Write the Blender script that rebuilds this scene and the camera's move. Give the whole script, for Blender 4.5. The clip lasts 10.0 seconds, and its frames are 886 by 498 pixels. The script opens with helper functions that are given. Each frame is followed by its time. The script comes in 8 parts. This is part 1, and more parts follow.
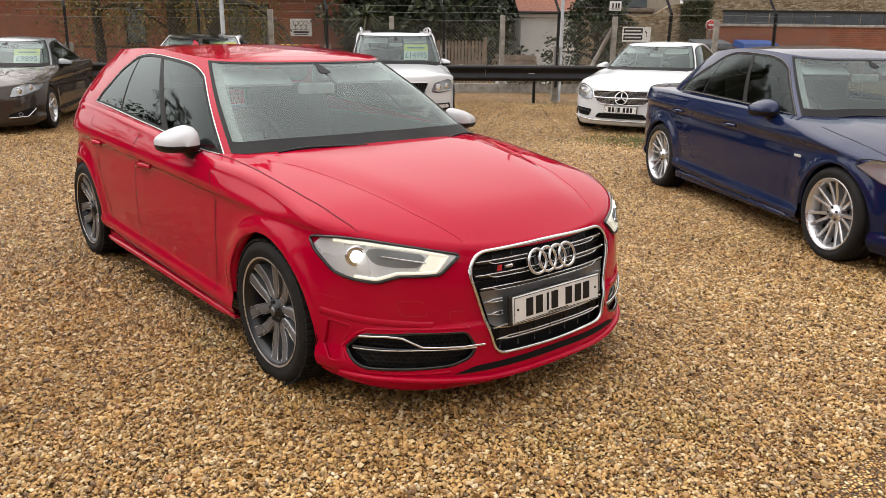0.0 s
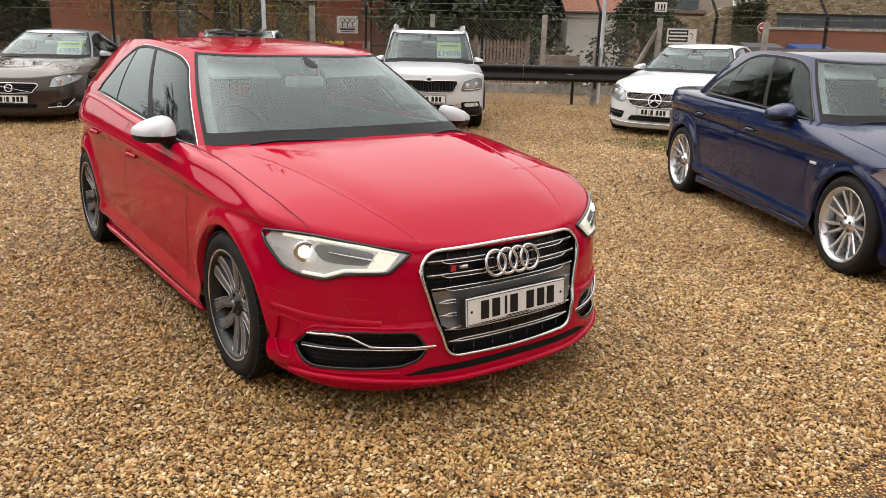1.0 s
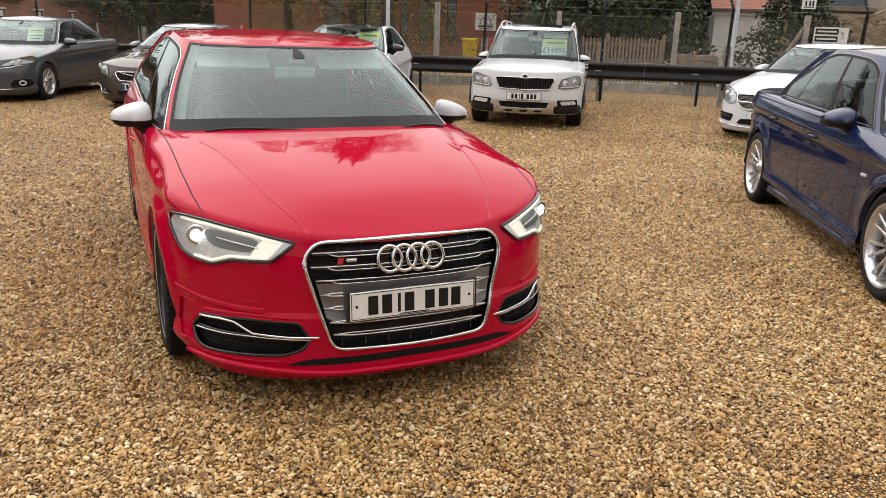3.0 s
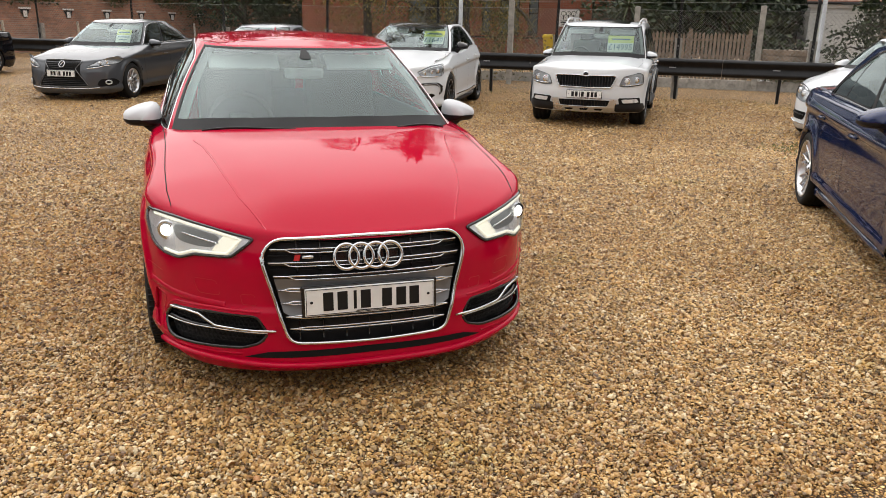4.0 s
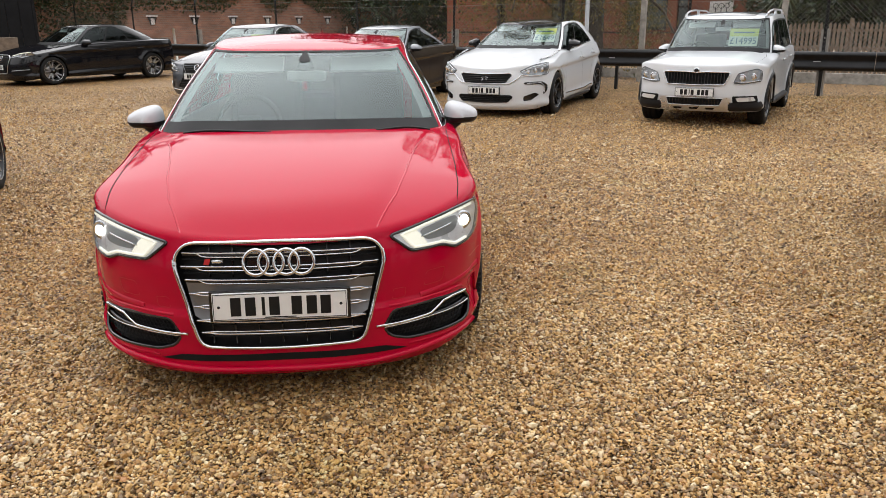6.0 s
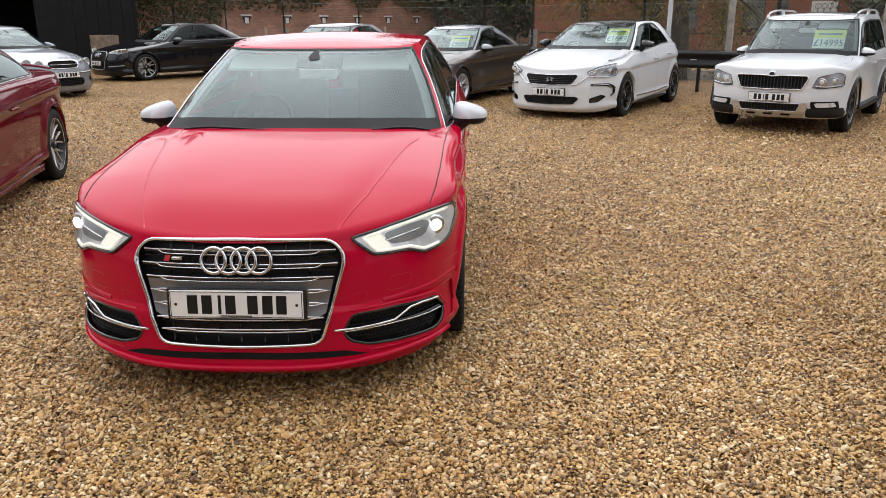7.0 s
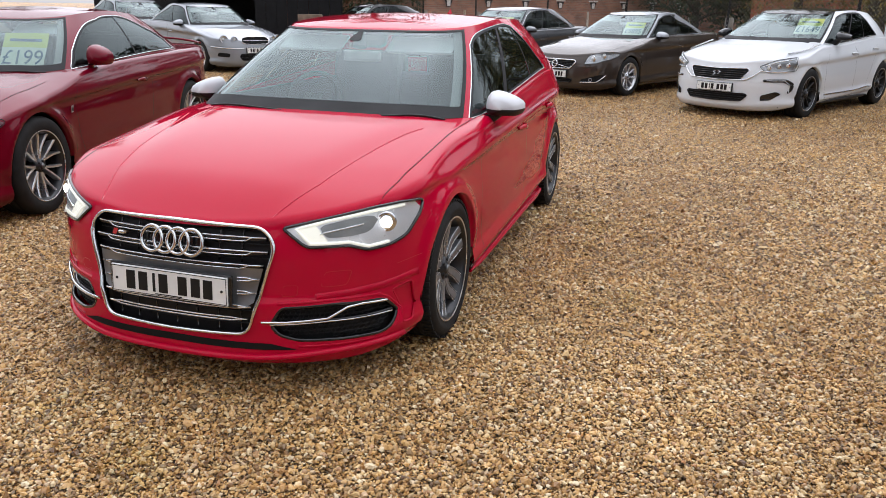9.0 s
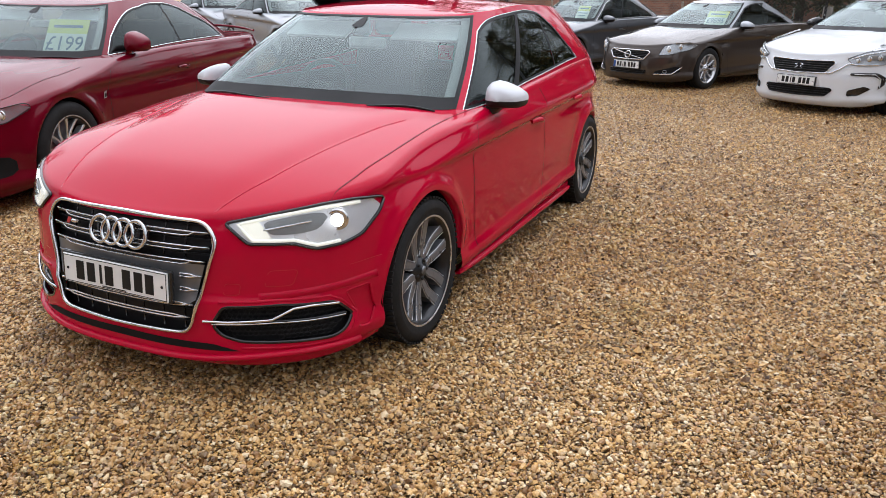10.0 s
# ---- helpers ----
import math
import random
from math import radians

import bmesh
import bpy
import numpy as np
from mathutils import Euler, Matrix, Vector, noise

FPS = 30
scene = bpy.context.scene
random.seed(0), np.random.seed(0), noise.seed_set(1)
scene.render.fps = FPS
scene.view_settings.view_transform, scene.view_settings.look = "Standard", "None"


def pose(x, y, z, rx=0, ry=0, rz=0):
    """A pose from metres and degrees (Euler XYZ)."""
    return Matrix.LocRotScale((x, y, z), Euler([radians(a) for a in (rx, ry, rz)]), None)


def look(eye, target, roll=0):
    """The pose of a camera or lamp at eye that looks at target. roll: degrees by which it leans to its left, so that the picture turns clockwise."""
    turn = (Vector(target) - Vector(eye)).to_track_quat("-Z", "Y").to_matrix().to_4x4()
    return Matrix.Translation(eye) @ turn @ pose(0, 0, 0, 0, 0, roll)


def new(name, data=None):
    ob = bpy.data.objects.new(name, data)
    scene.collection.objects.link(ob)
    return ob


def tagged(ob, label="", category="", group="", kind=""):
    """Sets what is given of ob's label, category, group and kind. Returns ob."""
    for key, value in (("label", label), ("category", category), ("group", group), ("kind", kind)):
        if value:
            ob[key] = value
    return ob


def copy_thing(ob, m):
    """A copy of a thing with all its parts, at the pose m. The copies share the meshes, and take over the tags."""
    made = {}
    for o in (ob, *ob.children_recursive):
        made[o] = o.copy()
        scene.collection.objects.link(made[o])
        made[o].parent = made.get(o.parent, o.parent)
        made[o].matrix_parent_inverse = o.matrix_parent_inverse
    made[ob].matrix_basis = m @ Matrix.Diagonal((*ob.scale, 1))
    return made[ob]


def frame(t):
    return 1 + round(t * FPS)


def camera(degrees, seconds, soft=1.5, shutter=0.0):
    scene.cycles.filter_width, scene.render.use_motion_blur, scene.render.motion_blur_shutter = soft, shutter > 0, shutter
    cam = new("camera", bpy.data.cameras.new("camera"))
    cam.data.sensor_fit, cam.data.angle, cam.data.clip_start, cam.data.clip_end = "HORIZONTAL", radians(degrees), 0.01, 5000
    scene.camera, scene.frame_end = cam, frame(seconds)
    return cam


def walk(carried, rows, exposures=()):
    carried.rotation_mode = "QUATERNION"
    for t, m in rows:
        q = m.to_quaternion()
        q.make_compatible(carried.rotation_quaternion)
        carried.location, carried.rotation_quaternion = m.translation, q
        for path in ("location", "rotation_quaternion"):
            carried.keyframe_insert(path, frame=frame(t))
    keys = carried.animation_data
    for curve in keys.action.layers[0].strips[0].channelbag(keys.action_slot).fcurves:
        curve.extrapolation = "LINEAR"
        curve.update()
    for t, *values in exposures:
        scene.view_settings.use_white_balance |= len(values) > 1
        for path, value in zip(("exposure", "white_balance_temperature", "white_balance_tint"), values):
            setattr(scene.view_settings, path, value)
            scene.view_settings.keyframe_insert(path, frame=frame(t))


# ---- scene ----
cam = camera(60.6, 10.0, soft=0.5)
PATH = [
    (0, (0.061, 0.124, 1.457), (1.311, 1.592, 0.925), 0.5),
    (0.5, (0.193, 0.002, 1.457), (1.397, 1.507, 0.922), 0.9),
    (1, (0.389, -0.044, 1.44), (1.541, 1.501, 0.905), 1.4),
    (1.5, (0.577, -0.105, 1.453), (1.668, 1.483, 0.917), 1.8),
    (2, (0.806, -0.295, 1.463), (1.818, 1.343, 0.921), 1.9),
    (2.5, (1.007, -0.41, 1.447), (1.927, 1.28, 0.899), 1.9),
    (2.7, (1.108, -0.434, 1.432), (1.987, 1.277, 0.883), 1.9),
    (3.8, (1.652, -0.67, 1.471), (2.291, 1.14, 0.911), 1.4),
    (4, (1.739, -0.697, 1.471), (2.334, 1.127, 0.907), 1.2),
    (4.5, (1.977, -0.68, 1.461), (2.463, 1.175, 0.893), 0.8),
    (5, (2.189, -0.66, 1.474), (2.571, 1.219, 0.904), 0.3),
    (5.5, (2.47, -0.741, 1.478), (2.76, 1.154, 0.907), -0.1),
    (5.7, (2.57, -0.758, 1.483), (2.821, 1.142, 0.912), -0.3),
    (6.8, (3.088, -0.655, 1.483), (3.097, 1.262, 0.912), 0.0),
    (7, (3.209, -0.649, 1.471), (3.165, 1.268, 0.901), -0.1),
    (7.5, (3.483, -0.641, 1.493), (3.31, 1.267, 0.917), 0.4),
    (8, (3.711, -0.476, 1.466), (3.41, 1.413, 0.881), 0.8),
    (8.5, (3.875, -0.325, 1.468), (3.44, 1.534, 0.872), 1.0),
    (9, (4.146, -0.216, 1.462), (3.588, 1.606, 0.853), 1.0),
    (9.5, (4.363, -0.068, 1.448), (3.69, 1.709, 0.825), 1.0),
    (10, (4.53, 0.178, 1.44), (3.755, 1.909, 0.805), 0.9),
]
# the camera's own white balance drifts from warm to cool on the way
walk(cam, [(t, look(eye, target, roll)) for t, eye, target, roll in PATH],
     [(0, 1.38, 6950, 13), (2.5, 1.36, 6900, 12), (5.5, 1.36, 6650, 11), (8, 1.38, 6250, 13), (10, 1.38, 6100, 14)])

# ---- world and sun: an overcast autumn noon ----
world = bpy.data.worlds.new("overcast_sky")
scene.world = world
world.use_nodes = True
wn = world.node_tree.nodes
wl = world.node_tree.links
sky = wn.new("ShaderNodeTexSky")
sky.sky_type = "NISHITA"
sky.sun_disc = False
sky.sun_elevation = radians(56)
sky.sun_rotation = radians(340)
sky.air_density = 1.0
sky.dust_density = 0.3
sky.ozone_density = 1.0
grey = wn.new("ShaderNodeHueSaturation")
grey.inputs["Saturation"].default_value = 0.05
wl.new(sky.outputs[0], grey.inputs["Color"])
# an overcast sky is brighter overhead than at the horizon
co = wn.new("ShaderNodeTexCoord")
sp = wn.new("ShaderNodeSeparateXYZ")
up = wn.new("ShaderNodeMapRange")
up.inputs["From Min"].default_value, up.inputs["From Max"].default_value = 0.0, 0.9
up.inputs["To Min"].default_value, up.inputs["To Max"].default_value = 0.22, 1.80
wl.new(co.outputs["Generated"], sp.inputs[0])
wl.new(sp.outputs["Z"], up.inputs["Value"])
mul = wn.new("ShaderNodeVectorMath")
mul.operation = "SCALE"
wl.new(grey.outputs[0], mul.inputs[0])
wl.new(up.outputs[0], mul.inputs["Scale"])
wl.new(mul.outputs[0], wn["Background"].inputs["Color"])
wn["Background"].inputs["Strength"].default_value = 0.15

sun = new("sun", bpy.data.lights.new("sun", "SUN"))
sun.data.energy = 0.03
sun.data.angle = radians(70)
sun.data.color = (1.0, 0.97, 0.93)
sun.matrix_world = pose(0, 0, 30, 34, 0, 160)
scene.view_settings.exposure = 1.40


# ---- materials ----
def node_mat(name):
    m = bpy.data.materials.new(name)
    m.use_nodes = True
    nt = m.node_tree
    return m, nt, nt.nodes["Principled BSDF"]


def set_in(node, **values):
    for key, value in values.items():
        node.inputs[key.replace("_", " ")].default_value = value


def ramp(nt, fac, stops):
    r = nt.nodes.new("ShaderNodeValToRGB")
    while len(r.color_ramp.elements) < len(stops):
        r.color_ramp.elements.new(0.5)
    for e, (pos, col) in zip(r.color_ramp.elements, stops):
        e.position, e.color = pos, (*col, 1)
    nt.links.new(fac, r.inputs["Fac"])
    return r.outputs["Color"]


def tex_noise(nt, scale, detail=4, rough=0.55, coord="Object", stretch=None):
    tc = nt.nodes.new("ShaderNodeTexCoord")
    n = nt.nodes.new("ShaderNodeTexNoise")
    set_in(n, Scale=scale, Detail=detail, Roughness=rough)
    src = tc.outputs[coord]
    if stretch:
        mp = nt.nodes.new("ShaderNodeMapping")
        mp.inputs["Scale"].default_value = stretch
        nt.links.new(src, mp.inputs["Vector"])
        src = mp.outputs["Vector"]
    nt.links.new(src, n.inputs["Vector"])
    return n.outputs["Fac"]


def bump(nt, bsdf, fac, strength, distance):
    b = nt.nodes.new("ShaderNodeBump")
    set_in(b, Strength=strength, Distance=distance)
    nt.links.new(fac, b.inputs["Height"])
    nt.links.new(b.outputs["Normal"], bsdf.inputs["Normal"])


def plain(name, col, rough=0.5, metal=0.0, vary=0.12, scale=20.0, bumpy=0.0, coat=0.0):
    """A surface of one colour with slight blotches, and roughness that varies."""
    m, nt, b = node_mat(name)
    f = tex_noise(nt, scale)
    lo = tuple(max(0, c * (1 - vary)) for c in col)
    hi = tuple(min(1, c * (1 + vary)) for c in col)
    nt.links.new(ramp(nt, f, [(0.3, lo), (0.7, hi)]), b.inputs["Base Color"])
    set_in(b, Roughness=rough, Metallic=metal, Coat_Weight=coat)
    if max(col) < 0.03:
        b.inputs["Specular IOR Level"].default_value = 0.25
    r = nt.nodes.new("ShaderNodeMapRange")
    set_in(r, To_Min=max(0.02, rough * 0.8), To_Max=min(1, rough * 1.2))
    nt.links.new(tex_noise(nt, scale * 0.4), r.inputs["Value"])
    nt.links.new(r.outputs[0], b.inputs["Roughness"])
    if bumpy:
        bump(nt, b, tex_noise(nt, scale * 3), bumpy, 0.01)
    return m


def car_paint(name, col, metal=0.0, flake=0.0, rough=0.42, ior=1.48):
    """Painted steel under clear coat, with faint uneven road film."""
    m, nt, b = node_mat(name)
    f = tex_noise(nt, 1.7, 5, 0.6)
    dust = tuple(0.98 * c + 0.02 * d for c, d in zip(col, (0.3, 0.27, 0.22)))
    nt.links.new(ramp(nt, f, [(0.45, col), (0.8, dust)]), b.inputs["Base Color"])
    set_in(b, Metallic=metal, Roughness=rough, Coat_Weight=1.0, Coat_Roughness=0.03, Coat_IOR=ior)
    b.inputs["Specular IOR Level"].default_value = 0.0
    if flake:
        bump(nt, b, tex_noise(nt, 900, 2), flake, 0.002)
    return m


def glass_mat(name, tint, ior=1.5, rough=0.0):
    """A thin pane: clear or tinted, with a reflecting face."""
    m = bpy.data.materials.new(name)
    m.use_nodes = True
    nt = m.node_tree
    nt.nodes.clear()
    out = nt.nodes.new("ShaderNodeOutputMaterial")
    mix = nt.nodes.new("ShaderNodeMixShader")
    tr = nt.nodes.new("ShaderNodeBsdfTransparent")
    gl = nt.nodes.new("ShaderNodeBsdfGlossy")
    lw = nt.nodes.new("ShaderNodeLayerWeight")
    lw.inputs["Blend"].default_value = 0.5
    f0 = ((ior - 1) / (ior + 1)) ** 2
    pw, fr = nt.nodes.new("ShaderNodeMath"), nt.nodes.new("ShaderNodeMath")
    pw.operation, fr.operation = "POWER", "MULTIPLY_ADD"
    pw.inputs[1].default_value = 5.0
    fr.inputs[1].default_value, fr.inputs[2].default_value = 1 - f0, f0
    nt.links.new(lw.outputs["Facing"], pw.inputs[0])
    nt.links.new(pw.outputs[0], fr.inputs[0])
    tr.inputs["Color"].default_value = (*tint, 1)
    set_in(gl, Roughness=rough, Color=(0.88, 1.0, 1.0, 1))
    nt.links.new(fr.outputs[0], mix.inputs[0])
    nt.links.new(tr.outputs[0], mix.inputs[1])
    nt.links.new(gl.outputs[0], mix.inputs[2])
    nt.links.new(mix.outputs[0], out.inputs["Surface"])
    return m


def emit_mat(name, col, strength):
    m, nt, b = node_mat(name)
    b.inputs["Base Color"].default_value = (*col, 1)
    b.inputs["Emission Color"].default_value = (*col, 1)
    b.inputs["Emission Strength"].default_value = strength
    return m


RED = car_paint("bright_red_paint", (0.42, 0.0015, 0.024), ior=1.265)
CRIMSON = car_paint("crimson_paint", (0.125, 0.0012, 0.010), 0.25, ior=1.32)
BLUE = car_paint("metallic_blue_paint", (0.0042, 0.0125, 0.054), 0.3, ior=1.44)
WHITE = car_paint("white_paint", (0.64, 0.66, 0.68), ior=1.4)
BROWN = car_paint("brown_paint", (0.050, 0.038, 0.031), 0.4)
GREY = car_paint("grey_paint", (0.075, 0.08, 0.09), 0.45)
BLACK = car_paint("black_paint", (0.006, 0.006, 0.008))
SILVER = car_paint("silver_paint", (0.25, 0.265, 0.285), 0.5)
GLASS = glass_mat("clear_windscreen_glass", (0.68, 0.79, 0.775), 1.72)
SIDE_GLASS = glass_mat("side_glass", (0.20, 0.225, 0.22), 1.36)
DARK_GLASS = glass_mat("privacy_glass", (0.05, 0.05, 0.055), 1.30)
LENS = glass_mat("clear_headlight_lens", (0.95, 0.96, 0.97), 1.35)
TRIM = plain("black_plastic_trim", (0.012, 0.012, 0.013), 0.45, 0, 0.2, 40)
GLOSS_BLACK = plain("gloss_black_trim", (0.008, 0.008, 0.009), 0.12, 0, 0.1, 10, coat=0.6)
SEAM = plain("shadow_gap_rubber", (0.004, 0.004, 0.004), 0.8)
RUBBER = plain("tyre_rubber", (0.012, 0.012, 0.012), 0.75, 0, 0.3, 12, 0.15)
CHROME = plain("chrome", (0.64, 0.65, 0.66), 0.09, 1.0, 0.05, 8)
SATIN = plain("brushed_aluminium", (0.60, 0.61, 0.63), 0.36, 1.0, 0.05, 30)
PLATINUM = plain("platinum_grey_trim", (0.20, 0.205, 0.21), 0.35, 0.7, 0.08, 20)
ALLOY = plain("silver_alloy", (0.62, 0.63, 0.65), 0.28, 0.85, 0.06, 12)
ALLOY_GREY = plain("titanium_grey_alloy", (0.15, 0.158, 0.17), 0.28, 0.35, 0.08, 12)
ALLOY_DARK = plain("dark_alloy", (0.03, 0.031, 0.033), 0.3, 0.6, 0.08, 12)
DISC = plain("brake_disc_steel", (0.30, 0.29, 0.28), 0.4, 0.9, 0.2, 30)
CALIPER = plain("red_brake_caliper", (0.42, 0.01, 0.01), 0.4)
CABIN = plain("dark_cabin_plastic", (0.05, 0.05, 0.052), 0.6, 0, 0.2, 30)
CLOTH = plain("grey_seat_cloth", (0.075, 0.076, 0.08), 0.9, 0, 0.2, 60, 0.05)
HEADLINER = plain("pale_headlining", (0.34, 0.34, 0.33), 0.9)
PILLAR = plain("grey_pillar_trim", (0.17, 0.17, 0.165), 0.9)
LAMP_SILVER = plain("silvered_lamp_bowl", (0.38, 0.39, 0.40), 0.22, 0.6, 0.10, 14)
REFLECTOR = plain("headlight_reflector", (0.66, 0.67, 0.68), 0.28, 0.30, 0.06, 8)
PLATE = plain("white_number_plate", (0.75, 0.75, 0.73), 0.35, 0, 0.04, 15)
INK = plain("black_plate_print", (0.01, 0.01, 0.01), 0.5)
XENON = emit_mat("lit_headlight_bulb", (1.0, 0.98, 0.92), 5.0)
DRL = emit_mat("lit_daylight_strip", (0.66, 0.65, 0.55), 0.30)
BIN_BLUE = plain("blue_plastic", (0.01, 0.06, 0.24), 0.4)
CARD = plain("yellow_green_card", (0.40, 0.44, 0.10), 0.6)
CARD_PALE = plain("pale_card", (0.46, 0.50, 0.42), 0.6)
DIGIT = plain("dark_digit_print", (0.05, 0.09, 0.14), 0.6)
LAMP_GREY = plain("pale_lamp_inner", (0.20, 0.204, 0.20), 0.32, 0.25, 0.08, 10)
SILVER_CAP = plain("satin_silver_mirror_paint", (0.52, 0.53, 0.55), 0.42, 0.0, 0.04, 14)
BORDER = plain("black_ceramic_border", (0.007, 0.007, 0.008), 0.6, 0, 0.1, 10)


# ---- mesh helpers ----
def bm_from(verts, faces, smooth=True, weld=0.0):
    bm = bmesh.new()
    vs = [bm.verts.new(v) for v in verts]
    for f in faces:
        if len(set(f)) > 2:
            try:
                bm.faces.new([vs[i] for i in f]).smooth = smooth
            except ValueError:
                pass
    if weld:
        bmesh.ops.remove_doubles(bm, verts=bm.verts, dist=weld)
        bmesh.ops.dissolve_degenerate(bm, edges=bm.edges, dist=weld)
    return bm


def part(name, bm, material, parent=None, label=""):
    """Links a bmesh as one mesh object under a thing or a part."""
    me = bpy.data.meshes.new(name)
    bm.to_mesh(me)
    bm.free()
    for m in material if isinstance(material, (list, tuple)) else [material]:
        me.materials.append(m)
    ob = new(name, me)
    ob.parent = parent
    if label:
        tagged(ob, label)
    return ob


def twin(ob, m):
    """The same mesh again, under the same parent, at the pose m."""
    o = new(ob.name.split(".")[0], ob.data)
    o.parent = ob.parent
    o.matrix_basis = m
    for key in ob.keys():
        o[key] = ob[key]
    return o


def grid_faces(nu, nv, close_u=False, flip=False):
    out = []
    for i in range(nu if close_u else nu - 1):
        for j in range(nv - 1):
            a, b = i * nv + j, (i + 1) % nu * nv + j
            f = (a, b, b + 1, a + 1)
            out.append(f[::-1] if flip else f)
    return out


def box(bm, x0, x1, y0, y1, z0, z1, bevel=0.0, m=None):
    g = bmesh.ops.create_cube(bm, size=1)["verts"]
    bmesh.ops.scale(bm, vec=(x1 - x0, y1 - y0, z1 - z0), verts=g)
    bmesh.ops.translate(bm, vec=((x0 + x1) / 2, (y0 + y1) / 2, (z0 + z1) / 2), verts=g)
    if bevel:
        es = list({e for v in g for e in v.link_edges})
        r = bmesh.ops.bevel(bm, geom=es, offset=bevel, segments=2, affect="EDGES", profile=0.5)
        g = list({v for v in g if v.is_valid} | {v for f in r["faces"] for v in f.verts})
    if m:
        bmesh.ops.transform(bm, matrix=m, verts=g)
    return g


def boxed(*a, bevel=0.0, m=None):
    bm = bmesh.new()
    box(bm, *a, bevel=bevel, m=m)
    return bm


def tube_bm(points, radius, sides=8, closed=False, flat=1.0, up=(0, 0, 1), bm=None):
    """A bar swept along points; flat squeezes it along the direction up."""
    bm = bm or bmesh.new()
    pts = [Vector(p) for p in points]
    n = len(pts)
    rings = []
    for i, p in enumerate(pts):
        a = pts[i - 1] if i or closed else p
        b = pts[(i + 1) % n] if i < n - 1 or closed else p
        d = (b - a).normalized()
        u = Vector(up) - d * d.dot(Vector(up))
        u = u.normalized() if u.length > 1e-4 else d.orthogonal().normalized()
        v = d.cross(u)
        r = radius[i] if isinstance(radius, (list, tuple)) else radius
        rings.append([bm.verts.new(p + r * (math.cos(t) * v + flat * math.sin(t) * u)) for t in (2 * math.pi * (k + 0.5) / sides for k in range(sides))])
    for i in range(n if closed else n - 1):
        for k in range(sides):
            f = bm.faces.new((rings[i][k], rings[i][(k + 1) % sides], rings[(i + 1) % n][(k + 1) % sides], rings[(i + 1) % n][k]))
            f.smooth = True
    if not closed:
        bm.faces.new(rings[0])
        bm.faces.new(rings[-1][::-1])
    return bm


def lathe_bm(profile, seg=40, axis="x", bm=None):
    """Turns (radius, along) pairs round an axis."""
    bm = bm or bmesh.new()
    n = len(profile)
    vs = []
    for i in range(seg):
        t = 2 * math.pi * i / seg
        for r, a in profile:
            c, s = r * math.cos(t), r * math.sin(t)
            vs.append(bm.verts.new((a, c, s) if axis == "x" else (c, s, a) if axis == "z" else (c, a, s)))
    for f in grid_faces(seg, n, True):
        try:
            bm.faces.new([vs[i] for i in f]).smooth = True
        except ValueError:
            pass
    bmesh.ops.remove_doubles(bm, verts=vs, dist=1e-5)
    return bm


def curve_fn(pts):
    """A smooth curve through (t, value) pairs that never overshoots."""
    ts = [p[0] for p in pts]
    vs = [p[1] for p in pts]
    n = len(pts)
    sl = [(vs[i + 1] - vs[i]) / (ts[i + 1] - ts[i]) for i in range(n - 1)]
    ms = [sl[0]] + [0 if sl[i - 1] * sl[i] <= 0 else 2 * sl[i - 1] * sl[i] / (sl[i - 1] + sl[i]) for i in range(1, n - 1)] + [sl[-1]]

    def f(t):
        if t <= ts[0]:
            return vs[0]
        if t >= ts[-1]:
            return vs[-1]
        i = 0
        while t > ts[i + 1]:
            i += 1
        h = ts[i + 1] - ts[i]
        u = (t - ts[i]) / h
        return (vs[i] * (1 + 2 * u) * (1 - u) ** 2 + ms[i] * h * u * (1 - u) ** 2 + vs[i + 1] * u * u * (3 - 2 * u) + ms[i + 1] * h * u * u * (u - 1))
    return f


def smooth01(t):
    t = min(1.0, max(0.0, t))
    return t * t * (3 - 2 * t)


from mathutils.bvhtree import BVHTree


